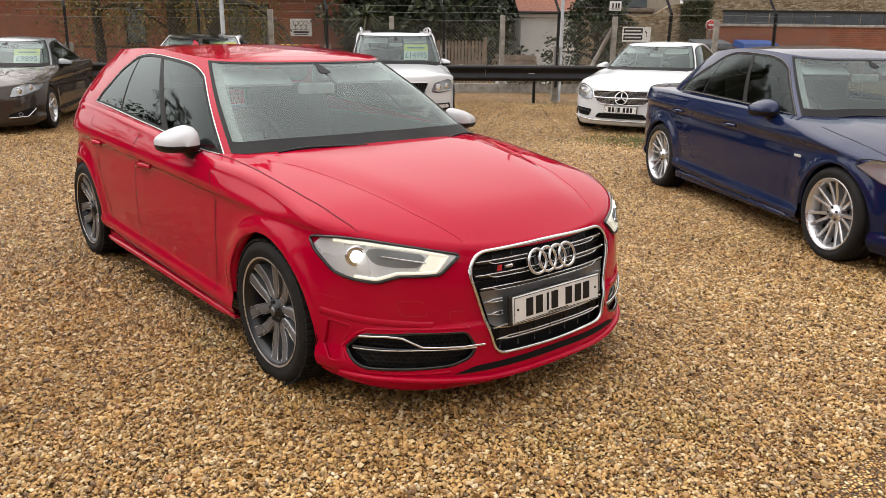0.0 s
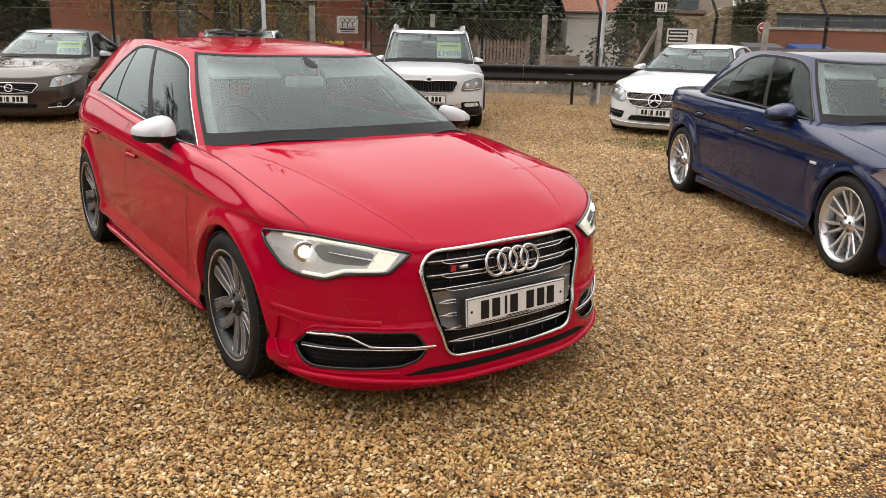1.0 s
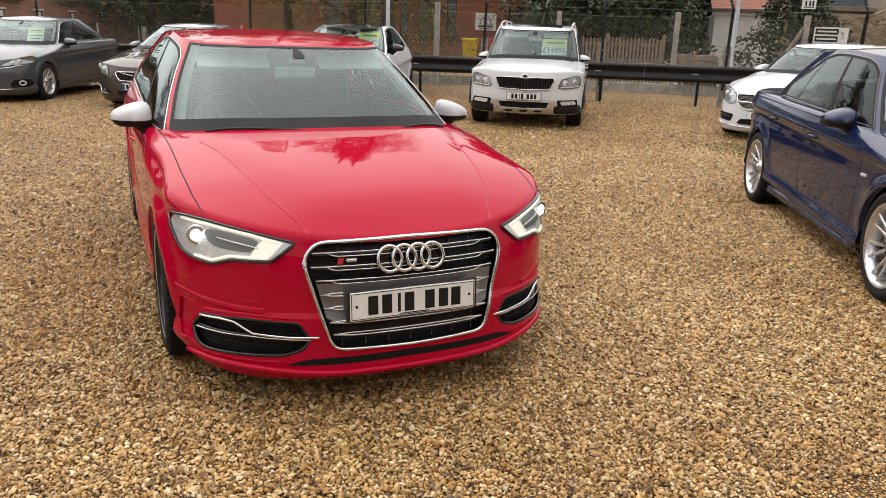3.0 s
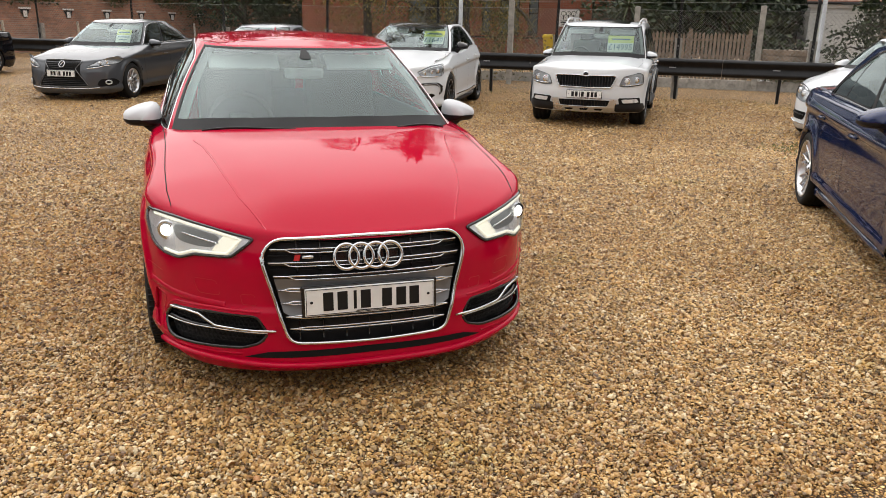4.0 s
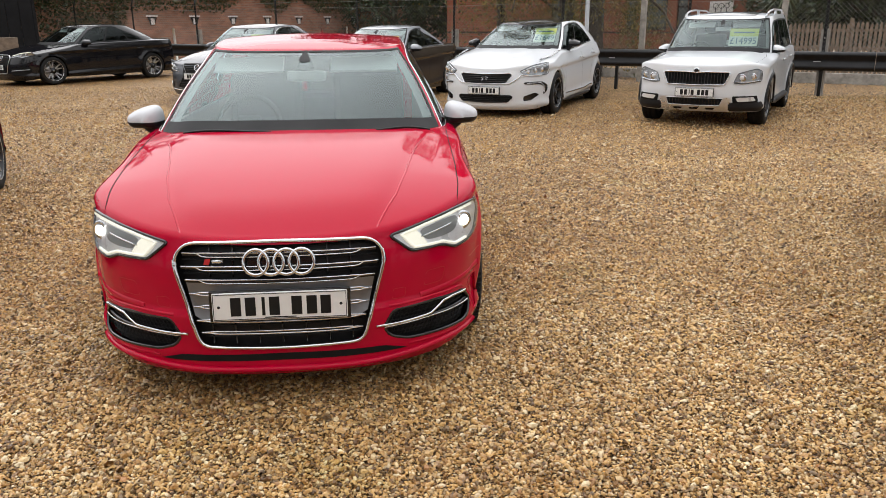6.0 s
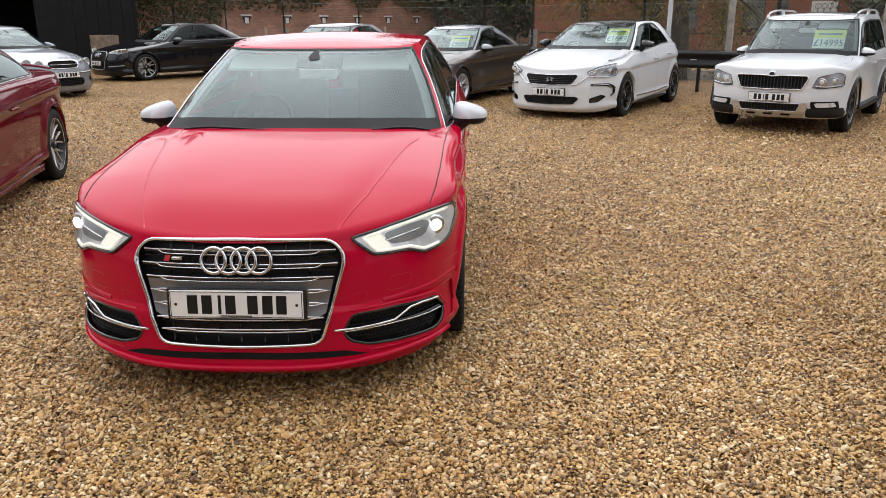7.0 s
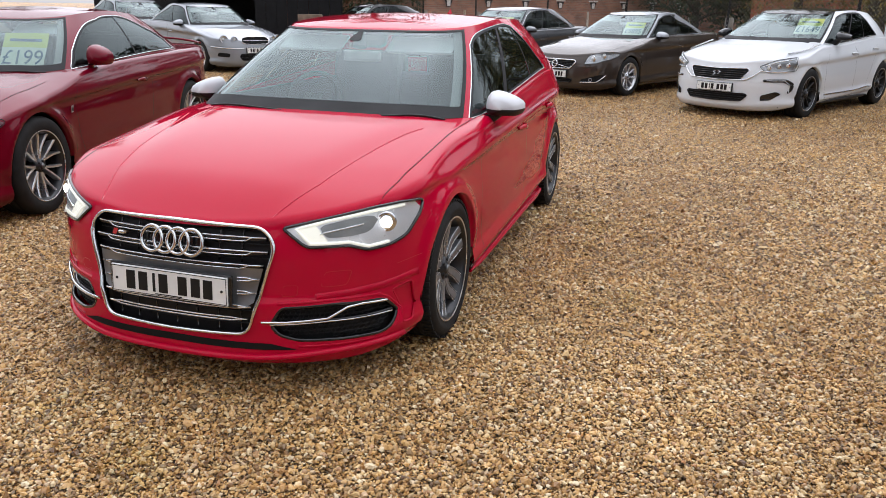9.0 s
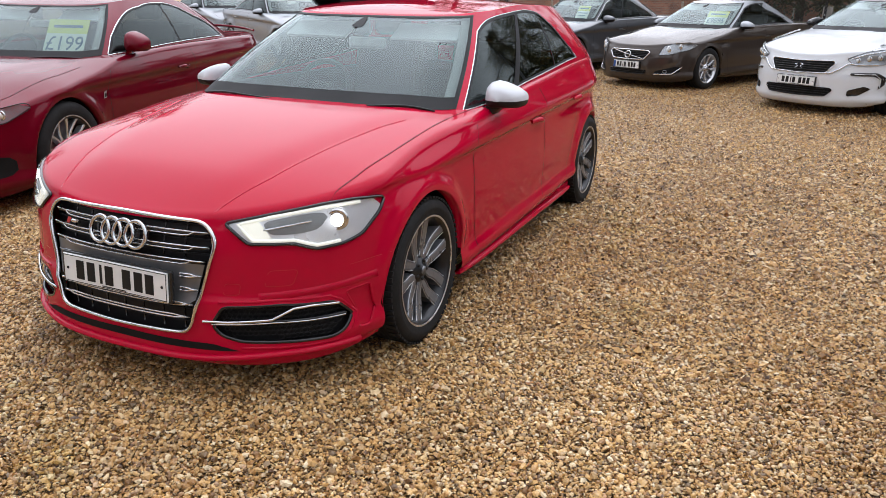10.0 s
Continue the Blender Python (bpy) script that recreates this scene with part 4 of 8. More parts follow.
HERO = dict(
    w=0.892, oh=0.87, wb=2.64, ro=0.80, df=0.80, nf=2.5, dr=0.95, nr=2.5, r=0.318, ra=0.352, zs=0.17, zf=0.13, zr=0.2, flare=0.020, rr=0.045,
    front=[(0.13, 0.03), (0.17, 0.0), (0.22, 0.004), (0.378, 0.010), (0.408, 0.026), (0.55, 0.040), (0.66, 0.072), (0.74, 0.13)],
    side=[(0.17, 0.055), (0.20, 0.022), (0.235, 0.012), (0.27, 0.022), (0.30, 0.031), (0.34, 0.0305), (0.40, 0.0265), (0.48, 0.0235), (0.56, 0.0235), (0.64, 0.0265), (0.71, 0.031), (0.738, 0.028), (0.762, 0.008), (0.785, 0.006), (0.82, 0.015), (0.90, 0.050), (1.0, 0.10)],
    rear=[(0.2, 0.03), (0.5, 0.0), (0.8, 0.05), (1.0, 0.12)],
    deck=[(-0.87, 0.69), (-0.78, 0.723), (-0.55, 0.795), (-0.2, 0.872), (0.1, 0.918), (0.35, 0.946), (0.7, 0.972), (1.5, 1.015), (2.6, 1.065), (3.44, 1.0)],
    drop=[(-0.87, 0.02), (-0.6, 0.060), (-0.3, 0.058), (0.2, 0.052), (0.7, 0.055), (1.2, 0.048), (2.0, 0.042), (3.44, 0.02)], crown=4, ridge=(0.355, 0.665, 0.011),
    base=(0.815, 0.295, 0.80, 3.9, 3.36, 0.85, 2.6), roof=(0.585, 1.045, 0.66, 4.4, 2.98, 0.70, 2.8),
    roofline=[(1.0, 1.337), (1.35, 1.362), (1.9, 1.392), (2.5, 1.38), (3.0, 1.335)], roof_crown=0.028, bulge=0.018,
    glass_q=(0.65, 0.713, 1.03, 1.09, 1.58, 1.92, 2.45), glass_w=([(0.6, 0.0), (1.0, 0.03), (1.92, 0.06)], [(0.69, 0.74), (0.74, 0.83), (0.82, 0.895), (0.95, 0.92), (1.3, 0.92), (1.6, 0.88), (1.80, 0.66), (1.92, 0.20)]), pillar_mat=None, roof_mat=None, rear_glass=DARK_GLASS,
    window_trim=SATIN, trim_r=0.0032, tw=0.225, rim=0.242, wheel=TWIN5, rim_mat=ALLOY_DARK, face_mat=ALLOY_GREY, caliper=CALIPER,
    mirror=(0.16, -0.014, -0.003, 1.0), mirror_mat=SILVER_CAP, bowl_mat=REFLECTOR,
    door_lines=[[(0.54, 0.89), (0.49, 0.80), (0.51, 0.50), (0.56, 0.24)], [(1.50, 0.95), (1.58, 0.80), (1.60, 0.4), (1.57, 0.24)], [(2.36, 0.97), (2.34, 0.82), (2.22, 0.58), (2.08, 0.25)], [(0.5, 0.225), (2.05, 0.235)]],
    handles=[(1.42, 0.775), (2.21, 0.82)], handle_mat=None, rise=0.03, tuck=0.055, bonnet_line=[(0.795, 0.62), (0.782, 0.46), (0.772, 0.25), (0.768, 0.03), (0.764, -0.15), (0.752, -0.376), (0.726, -0.555)],
)
GRILLE = rounded(full([(0.0, 0.674), (0.365, 0.668), (0.415, 0.605), (0.318, 0.262), (0.0, 0.255)]), 0.045)
FOG = rounded([(0.398, 0.30), (0.44, 0.368), (0.62, 0.374), (0.757, 0.362), (0.792, 0.295), (0.786, 0.245), (0.76, 0.224), (0.50, 0.236), (0.43, 0.258)], 0.02)
HEADLIGHT = rounded([(0.432, 0.667), (0.60, 0.704), (0.72, 0.728), (0.79, 0.734), (0.831, 0.724), (0.832, 0.668), (0.808, 0.600), (0.770, 0.578), (0.712, 0.571), (0.652, 0.597), (0.520, 0.598)], 0.016)
VENT = rounded([(0.778, 0.390), (0.827, 0.400), (0.834, 0.232), (0.812, 0.234)], 0.012)


def variant(**kw):
    d = dict(HERO)
    d.update(tuck=0.0, drop=[(-0.87, 0.02), (-0.6, 0.095), (-0.3, 0.115), (0.2, 0.10), (0.7, 0.072), (1.2, 0.048), (2.0, 0.042), (3.44, 0.02)], window_trim=GLOSS_BLACK, face_mat=ALLOY, rim_mat=ALLOY, caliper=None, mirror=(0.16, -0.035, -0.005, 1.06), mirror_mat=None, rear_glass=SIDE_GLASS, ridge=(0.4, 0.6, 0.006), bowl_mat=LAMP_SILVER)
    d.update(kw)
    return d


def saloon(wb, oh, ro, w, h=1.42, nose=0.68, cowl=0.95, belt=0.98, boot=1.02, base=None, roof=None, **kw):
    """A three-box body: bonnet, cabin, boot."""
    L = wb + ro
    d = variant(w=w, oh=oh, wb=wb, ro=ro, df=0.85, nf=2.7, dr=0.9, nr=2.7,
                deck=[(-oh, nose), (-oh + 0.10, nose + 0.035), (-oh + 0.34, nose + 0.10), (-0.15, cowl - 0.075), (0.15, cowl - 0.03), (0.42, cowl), (0.8, belt + 0.025), (wb * 0.8, belt + 0.055), (wb + 0.2, boot), (L - 0.15, boot - 0.01), (L, boot - 0.05)],
                drop=[(-oh, 0.02), (-oh + 0.3, 0.09), (-0.3, 0.11), (0.2, 0.10), (0.8, 0.06), (1.4, 0.045), (L, 0.04)],
                front=[(0.13, 0.05), (0.18, 0.01), (0.30, 0.0), (0.50, 0.012), (0.62, 0.05), (0.72, 0.11)],
                rear=[(0.2, 0.06), (0.35, 0.0), (0.6, 0.02), (0.85, 0.05), (1.05, 0.10)],
                base=base or (w - 0.095, 0.36, 0.95, 3.3, wb + 0.42, 0.80, 2.8), roof=roof or (w * 0.64, 1.10, 0.62, 3.4, wb - 0.25, 0.60, 2.6),
                roofline=[(1.0, h - 0.085), (1.35, h - 0.04), (1.8, h - 0.02), (wb * 0.8, h - 0.045), (wb - 0.2, h - 0.10)],
                door_lines=[[(0.56, belt - 0.09), (0.50, 0.78), (0.52, 0.48), (0.58, 0.24)], [(1.55, belt - 0.02), (1.60, 0.75), (1.61, 0.4), (1.58, 0.24)], [(wb - 0.22, belt + 0.0), (wb - 0.24, 0.80), (wb - 0.42, 0.55), (wb - 0.52, 0.25)], [(0.56, 0.235), (wb - 0.52, 0.24)]],
                handles=[(1.42, 0.78), (wb - 0.36, 0.81)], bonnet_line=[(0.775, 0.36), (0.78, 0.1), (0.75, -0.35), (0.70, -0.58)],
                glass_q=(0.65, 0.705, 1.11, 1.165, 1.80, 2.10, 2.45),
                glass_w=([(0.6, 0.0), (1.0, 0.03), (2.1, 0.05)], [(0.69, 0.72), (0.74, 0.82), (0.82, 0.89), (0.95, 0.92), (1.5, 0.92), (1.8, 0.86), (2.0, 0.62), (2.10, 0.25)]))
    d.update(kw)
    return d


def many(n, w0, w1, **kw):
    return dict(n=n, kind="single", w0=w0, w1=w1, hub=0.075, dish=0.015, **kw)


def hero_car():
    car, c = build_car("hatchback_car", HERO, RED, pose(2.355, 2.945, 0, 0, 0, -0.45), "bright red five-door hatchback with silver mirrors on gravel", fine=1.6, holes=[GRILLE, FOG, VENT])
    # radiator grille: recess, grey plate carrier, chrome frame, double chrome bars
    grille = new("grille")
    grille.parent = car
    grow = [(x * 1.14, z + (z - 0.46) * 0.12) for x, z in GRILLE]
    bm = drape(c, grow, -0.045, 34, 14)
    part("grille_back", bm, TRIM, grille)
    mid = [p for p in ((-0.372, 0.525), (0.372, 0.525), (0.335, 0.365), (-0.335, 0.365))]
    part("plate_carrier", drape(c, mid, -0.008, 24, 5), PLATINUM, grille)
    part("grille_frame", edge_bar(c, GRILLE, 0.0105, 0.004, True, 0.7), CHROME, grille)
    for z in (0.622, 0.571, 0.519):
        xs = max(x for x in np.linspace(0, 0.5, 200) if inside(GRILLE, x, z)) - 0.018
        for dz, r in ((0.0075, 0.0042), (-0.0075, 0.0036)):
            bend = lambda x: dz * (1 - smooth01((abs(x) - xs + 0.085) / 0.03)) + 0.006 * smooth01((abs(x) - xs + 0.085) / 0.03)
            part("grille_bar", tube_bm([c.front_at(x, z + bend(x), -0.006) for x in np.linspace(-xs, xs, 41)], r, 6, flat=0.8), CHROME, grille)
        part("grille_bar", tube_bm([c.front_at(x, z, -0.014) for x in np.linspace(-xs, xs, 25)], 0.009, 6), GLOSS_BLACK, grille)
    for z in (0.470, 0.418, 0.367, 0.318):
        xs = max(x for x in np.linspace(0, 0.5, 200) if inside(GRILLE, x, z)) - 0.016
        runs = [(-xs, xs)] if z < 0.37 else [(-xs, -0.272), (0.272, xs)]
        for x0, x1 in runs:
            for dz in (0.006, -0.005):
                part("grille_bar", tube_bm([c.front_at(x, z + dz * (1 - smooth01((abs(x) - xs + 0.05) / 0.03)), -0.004) for x in np.linspace(x0, x1, 21)], 0.0036, 6), CHROME, grille)
    for x in np.linspace(-0.28, 0.28, 7):
        for z0, z1 in ((0.53, 0.665), (0.265, 0.36)):
            if abs(x) < 0.16 and z0 > 0.5:
                continue
            part("grille_rib", tube_bm([c.front_at(x, z, -0.03) for z in np.linspace(z0, z1, 6)], 0.004, 6, up=(0, 1, 0)), GLOSS_BLACK, grille)
    for z in (0.645, 0.597, 0.545, 0.343, 0.293):
        xs = max(x for x in np.linspace(0, 0.5, 200) if inside(GRILLE, x, z)) - 0.012
        part("grille_blade", tube_bm([c.front_at(x, z, -0.03) for x in np.linspace(-xs, xs, 25)], 0.006, 6, flat=0.5), TRIM, grille)
    # four interlocked rings and a small badge beside them
    badge = new("ring_badge")
    badge.parent = car
    part("badge_back", drape(c, rounded([(-0.13, 0.635), (0.13, 0.635), (0.13, 0.56), (-0.13, 0.56)], 0.03), -0.012, 20, 5), GLOSS_BLACK, badge)
    for k in (-1.5, -0.5, 0.5, 1.5):
        cx = k * 0.0585
        part("ring", tube_bm([c.front_at(cx + 0.0475 * math.cos(t), 0.597 + 0.0475 * math.sin(t), 0.010) for t in (2 * math.pi * i / 36 for i in range(36))], 0.0076, 8, True), CHROME, badge)
    part("badge_red", drape(c, [(-0.285, 0.611), (-0.262, 0.611), (-0.268, 0.588), (-0.291, 0.588)], 0.004, 5, 3), CALIPER, car)
    part("badge_bar", edge_bar(c, [(-0.257, 0.599), (-0.215, 0.600)], 0.007, 0.0, False, 1.2), CHROME, car)
    # number plate on its holder
    p = c.front_at(0, 0.433, 0.02)
    part("plate_holder", boxed(-0.272, 0.272, -0.004, 0.012, -0.062, 0.062, bevel=0.004, m=Matrix.Translation(p) @ pose(0, 0, 0, -4, 0, 0)), GLOSS_BLACK, car)
    number_plate(car, p + Vector((0, -0.008, 0)), tilt=-4)
    # intakes with honeycomb and bright strips
    for sgn in (1, -1):
        def flip(bm):
            if sgn < 0:
                bmesh.ops.scale(bm, vec=(-1, 1, 1), verts=bm.verts)
                bmesh.ops.reverse_faces(bm, faces=bm.faces)
            return bm
        hold = new("air_intake")
        hold.parent = car
        part("intake_back", flip(drape(c, [(x + (x - 0.6) * 0.08, z + (z - 0.3) * 0.2) for x, z in FOG], -0.04, 22, 6)), TRIM, hold)
        part("intake_frame", flip(edge_bar(c, FOG, 0.008, -0.006, True)), GLOSS_BLACK, hold)
        comb = bmesh.new()
        for row in range(9):
            for col in range(26):
                cx, cz = 0.40 + col * 0.018 + (row % 2) * 0.009, 0.226 + row * 0.0165
                if inside(FOG, cx, cz) and near_edge(FOG, cx, cz)[0] > 0.012:
                    tube_bm([c.front_at(cx + 0.0085 * math.cos(a), cz + 0.0085 * math.sin(a), -0.022) for a in (math.pi / 3 * k + math.pi / 6 for k in range(6))], 0.0022, 4, True, bm=comb)
        tagged(part("honeycomb_mesh", flip(comb), TRIM, hold), kind="stuff")
        part("intake_shelf", flip(edge_bar(c, [(0.45, 0.305), (0.60, 0.306), (0.78, 0.300)], 0.014, -0.02, False, 0.5)), GLOSS_BLACK, hold)
        strip = [(0.368, 0.311), (0.46, 0.312), (0.595, 0.320), (0.625, 0.338), (0.655, 0.357), (0.70, 0.361), (0.762, 0.353)]
        part("bright_strip", flip(edge_bar(c, strip, 0.0055, 0.004, False, step=0.015)), CHROME, hold)
        part("bright_strip", flip(edge_bar(c, [(0.40, 0.302), (0.60, 0.308), (0.775, 0.300)], 0.0032, 0.003, False, step=0.02)), CHROME, hold)
        # headlight
        lamp = new("headlight")
        lamp.parent = car
        part("lamp_bowl", flip(drape(c, HEADLIGHT, 0.0025, 26, 8)), REFLECTOR, lamp)
        inner = [(0.552, 0.672), (0.62, 0.687), (0.70, 0.700), (0.735, 0.690), (0.715, 0.640), (0.66, 0.630), (0.582, 0.628)]
        part("lamp_recess", flip(drape(c, rounded(inner, 0.02), 0.004, 16, 6)), LAMP_GREY, lamp)
        part("lamp_rim", flip(edge_bar(c, HEADLIGHT, 0.008, 0.004, True, 0.8)), GLOSS_BLACK, lamp)
        drl = [(0.795, 0.720), (0.72, 0.7155), (0.58, 0.690), (0.478, 0.664), (0.532, 0.610), (0.655, 0.609), (0.712, 0.585), (0.765, 0.591)]
        part("daylight_strip", flip(edge_bar(c, drl, 0.0065, 0.006, False, step=0.02)), DRL, lamp)
        part("lamp_wedge", flip(drape(c, [(0.480, 0.660), (0.545, 0.675), (0.588, 0.618), (0.535, 0.611)], 0.006, 8, 5)), DRL, lamp)
        part("lamp_fin", flip(edge_bar(c, [(0.56, 0.647), (0.69, 0.672)], 0.0035, 0.008, False)), CHROME, lamp)
        q = c.front_at(0.752, 0.667, 0.008)
        turn = Matrix.Translation(q) @ pose(0, 0, 0, 0, 0, 25)
        g = lathe_bm([(0.0, -0.004), (0.026, -0.003), (0.031, 0.002), (0.036, -0.003), (0.041, 0.006)], 28, "y")
        bmesh.ops.transform(g, matrix=turn, verts=g.verts)
        part("projector_ring", flip(g), CHROME, lamp)
        g = lathe_bm([(0.0, -0.014), (0.013, -0.012), (0.022, -0.006), (0.026, 0.002)], 24, "y")
        bmesh.ops.transform(g, matrix=turn, verts=g.verts)
        part("bulb", flip(g), XENON, lamp)
        part("lens", flip(drape(c, HEADLIGHT, 0.019, 28, 10)), LENS, lamp)
        # creases of the bumper, washer cover, tow-eye seam
        part("bumper_crease", flip(edge_bar(c, [(0.425, 0.384), (0.62, 0.390), (0.745, 0.384), (0.768, 0.362), (0.797, 0.300), (0.795, 0.240), (0.765, 0.207), (0.50, 0.212)], 0.008, -0.005, False, 1.0)), RED, car)
        part("bumper_crease", flip(edge_bar(c, [(0.553, 0.402), (0.66, 0.410), (0.759, 0.418), (0.845, 0.432)], 0.024, -0.0175, False, 1.0, step=0.01)), RED, car)
        part("wing_seam", flip(seam_bm([c.front_at(x, z, 0.0015) for x, z in resample([(0.787, 0.491), (0.83, 0.498), (0.868, 0.503)], 0.02)], 0.0022, lambda q: Vector((0.7, -0.7, 0)))), CALIPER, car)
        part("washer_cover", flip(seam_bm([c.front_at(x, z, 0.0012) for x, z in resample(rounded([(0.583, 0.501), (0.667, 0.501), (0.651, 0.443), (0.569, 0.442)], 0.015), 0.02, True)], 0.0025, lambda q: Vector((0.5, -0.8, 0)))), CALIPER, car)
        # sill skirt and the bonnet creases
        part("skirt", flip(tube_bm([c.side_at(y, 0.185 + 0.012 * smooth01((y - 0.4) / 1.6), 0.012) for y in np.linspace(0.37, 2.27, 20)], [0.012, 0.024] + [0.028] * 16 + [0.024, 0.012], 8, flat=0.7)), RED, car)
        line = resample([(0.384, -0.735), (0.430, -0.62), (0.471, -0.52), (0.520, -0.32), (0.559, -0.10), (0.60, 0.10), (0.645, 0.24)], 0.03)
        part("bonnet_crease", flip(tube_bm([c.on_top(x, y, -0.0042) for x, y in line], [0.0040] + [0.0064] * (len(line) - 2) + [0.0040], 12)), RED, car)
        part("vent_panel", flip(drape(c, [(x + (x - 0.812) * 0.40, z + (z - 0.31) * 0.14) for x, z in VENT], -0.010, 14, 10)), RED, car)
        part("vent_rim", flip(edge_bar(c, VENT, 0.0065, -0.005, True, step=0.012)), RED, car)
        part("tow_eye_cover", flip(seam_bm([c.front_at(x, z, 0.0012) for x, z in resample(rounded([(0.443, 0.452), (0.495, 0.452), (0.490, 0.412), (0.437, 0.410)], 0.01), 0.015, True)], 0.002, lambda q: Vector((0.5, -0.8, 0)))), CALIPER, car)
    # black slot over the splitter
    slot = rounded(full([(0.0, 0.232), (0.40, 0.226), (0.50, 0.200), (0.36, 0.200), (0.0, 0.203)]), 0.012)
    part("splitter_slot", drape(c, slot, 0.0025, 34, 4), SEAM, car)
    part("splitter_lip", tube_bm([c.front_at(x, 0.168 + 0.02 * smooth01((abs(x) - 0.3) / 0.4), 0.006) for x in np.linspace(-0.80, 0.80, 51)], 0.016, 8, flat=0.8), RED, car)
    # aerial fin on the roof and rear spoiler
    part("roof_spoiler", boxed(-0.37, 0.37, 2.80, 3.02, 1.325, 1.352, bevel=0.012), RED, car)
    fin = bm_from([(0, 2.60, 1.40), (-0.016, 2.72, 1.395), (0.016, 2.72, 1.395), (0.0, 2.71, 1.445), (0, 2.69, 1.442)], [(0, 1, 4), (0, 4, 2), (1, 3, 4), (2, 4, 3), (1, 2, 3)], False)
    part("aerial_fin", fin, RED, car)
    return car, c


car, c = hero_car()
NAVY_SALOON = saloon(2.76, 0.80, 0.96, 0.908, 1.425, 0.70, 0.94, 0.955, 1.02, base=(0.82, 0.40, 0.78, 3.6, 3.12, 0.80, 2.8), roof=(0.60, 1.02, 0.52, 3.8, 2.66, 0.52, 3.0), r=0.325, ra=0.352, rim=0.248, wheel=dict(n=7, kind="twin", w0=0.026, w1=0.021, root=0.14, tip=0.19, hub=0.065, dish=0.03), trim_r=0.007, zs=0.17)
WHITE_SALOON = saloon(2.874, 0.86, 1.20, 0.94, 1.42, 0.70, 0.96, 0.98, 1.02, r=0.345, ra=0.375, rim=0.24, pillar_mat=None, wheel=TWIN5)
BROWN_CABRIO = saloon(2.64, 0.94, 1.0, 0.91, 1.40, 0.70, 0.95, 0.98, 1.03, r=0.33, ra=0.36, rim=0.232, wheel=many(9, 0.034, 0.040, twist=0.12), mirror_mat=SILVER, roof_mat=SILVER, pillar_mat=SILVER, rear_glass=SIDE_GLASS,
              roof=(0.565, 1.15, 0.75, 3.0, 2.30, 0.70, 2.6), glass_q=(0.65, 0.705, 1.45, 1.46, 2.06, 2.07, 2.45), handles=[(1.62, 0.80)])
GREY_SALOON = saloon(2.80, 0.86, 1.0, 0.905, 1.43, 0.70, 0.95, 0.98, 1.04, r=0.325, ra=0.355, rim=0.225, wheel=many(10, 0.026, 0.034), window_trim=CHROME, trim_r=0.005)
BLACK_SALOON = saloon(2.82, 0.87, 1.03, 0.921, 1.43, 0.70, 0.95, 0.98, 1.04, r=0.335, ra=0.365, rim=0.245, wheel=dict(n=5, kind="twin", w0=0.030, w1=0.026, root=0.16, tip=0.22, hub=0.075, dish=0.02), rim_mat=ALLOY_DARK, face_mat=ALLOY, rear_glass=DARK_GLASS)
SILVER_SALOON = saloon(2.71, 0.89, 1.07, 0.895, 1.39, 0.66, 0.95, 0.96, 1.0, r=0.32, ra=0.345, rim=0.22, wheel=many(7, 0.035, 0.045), nf=2.4)
RED_COUPE = saloon(2.73, 0.93, 1.03, 0.92, 1.395, 0.66, 0.95, 0.975, 1.03, r=0.347, ra=0.375, rim=0.25, wheel=dict(n=7, kind="twin", w0=0.017, w1=0.022, root=0.04, tip=0.25, hub=0.05, dish=0.02), mirror=(0.17, -0.025, -0.01, 1.0, 0.045), rim_mat=ALLOY_DARK, face_mat=ALLOY, window_trim=CHROME, trim_r=0.0055, flare=0.024, glass_w=([(0.6, 0.0), (1.0, 0.03), (2.1, 0.06)], [(0.69, 0.26), (0.74, 0.50), (0.80, 0.65), (0.88, 0.76), (1.0, 0.835), (1.2, 0.88), (1.5, 0.88), (1.75, 0.83), (1.95, 0.68), (2.06, 0.52), (2.10, 0.40), (2.12, 0.28)]),
            roof=(0.56, 1.06, 0.45, 3.6, 2.62, 0.42, 3.0), glass_q=(0.65, 0.705, 1.42, 1.44, 2.12, 2.13, 2.45), handles=[(1.62, 0.80)],
            door_lines=[[(0.56, 0.88), (0.50, 0.78), (0.52, 0.48), (0.62, 0.24)], [(1.80, 0.96), (1.86, 0.75), (1.80, 0.45), (1.72, 0.24)], [(0.62, 0.235), (1.72, 0.24)]])
PALE_SALOON = saloon(2.70, 0.88, 1.0, 0.89, 1.45, 0.70, 0.98, 0.99, 1.03)
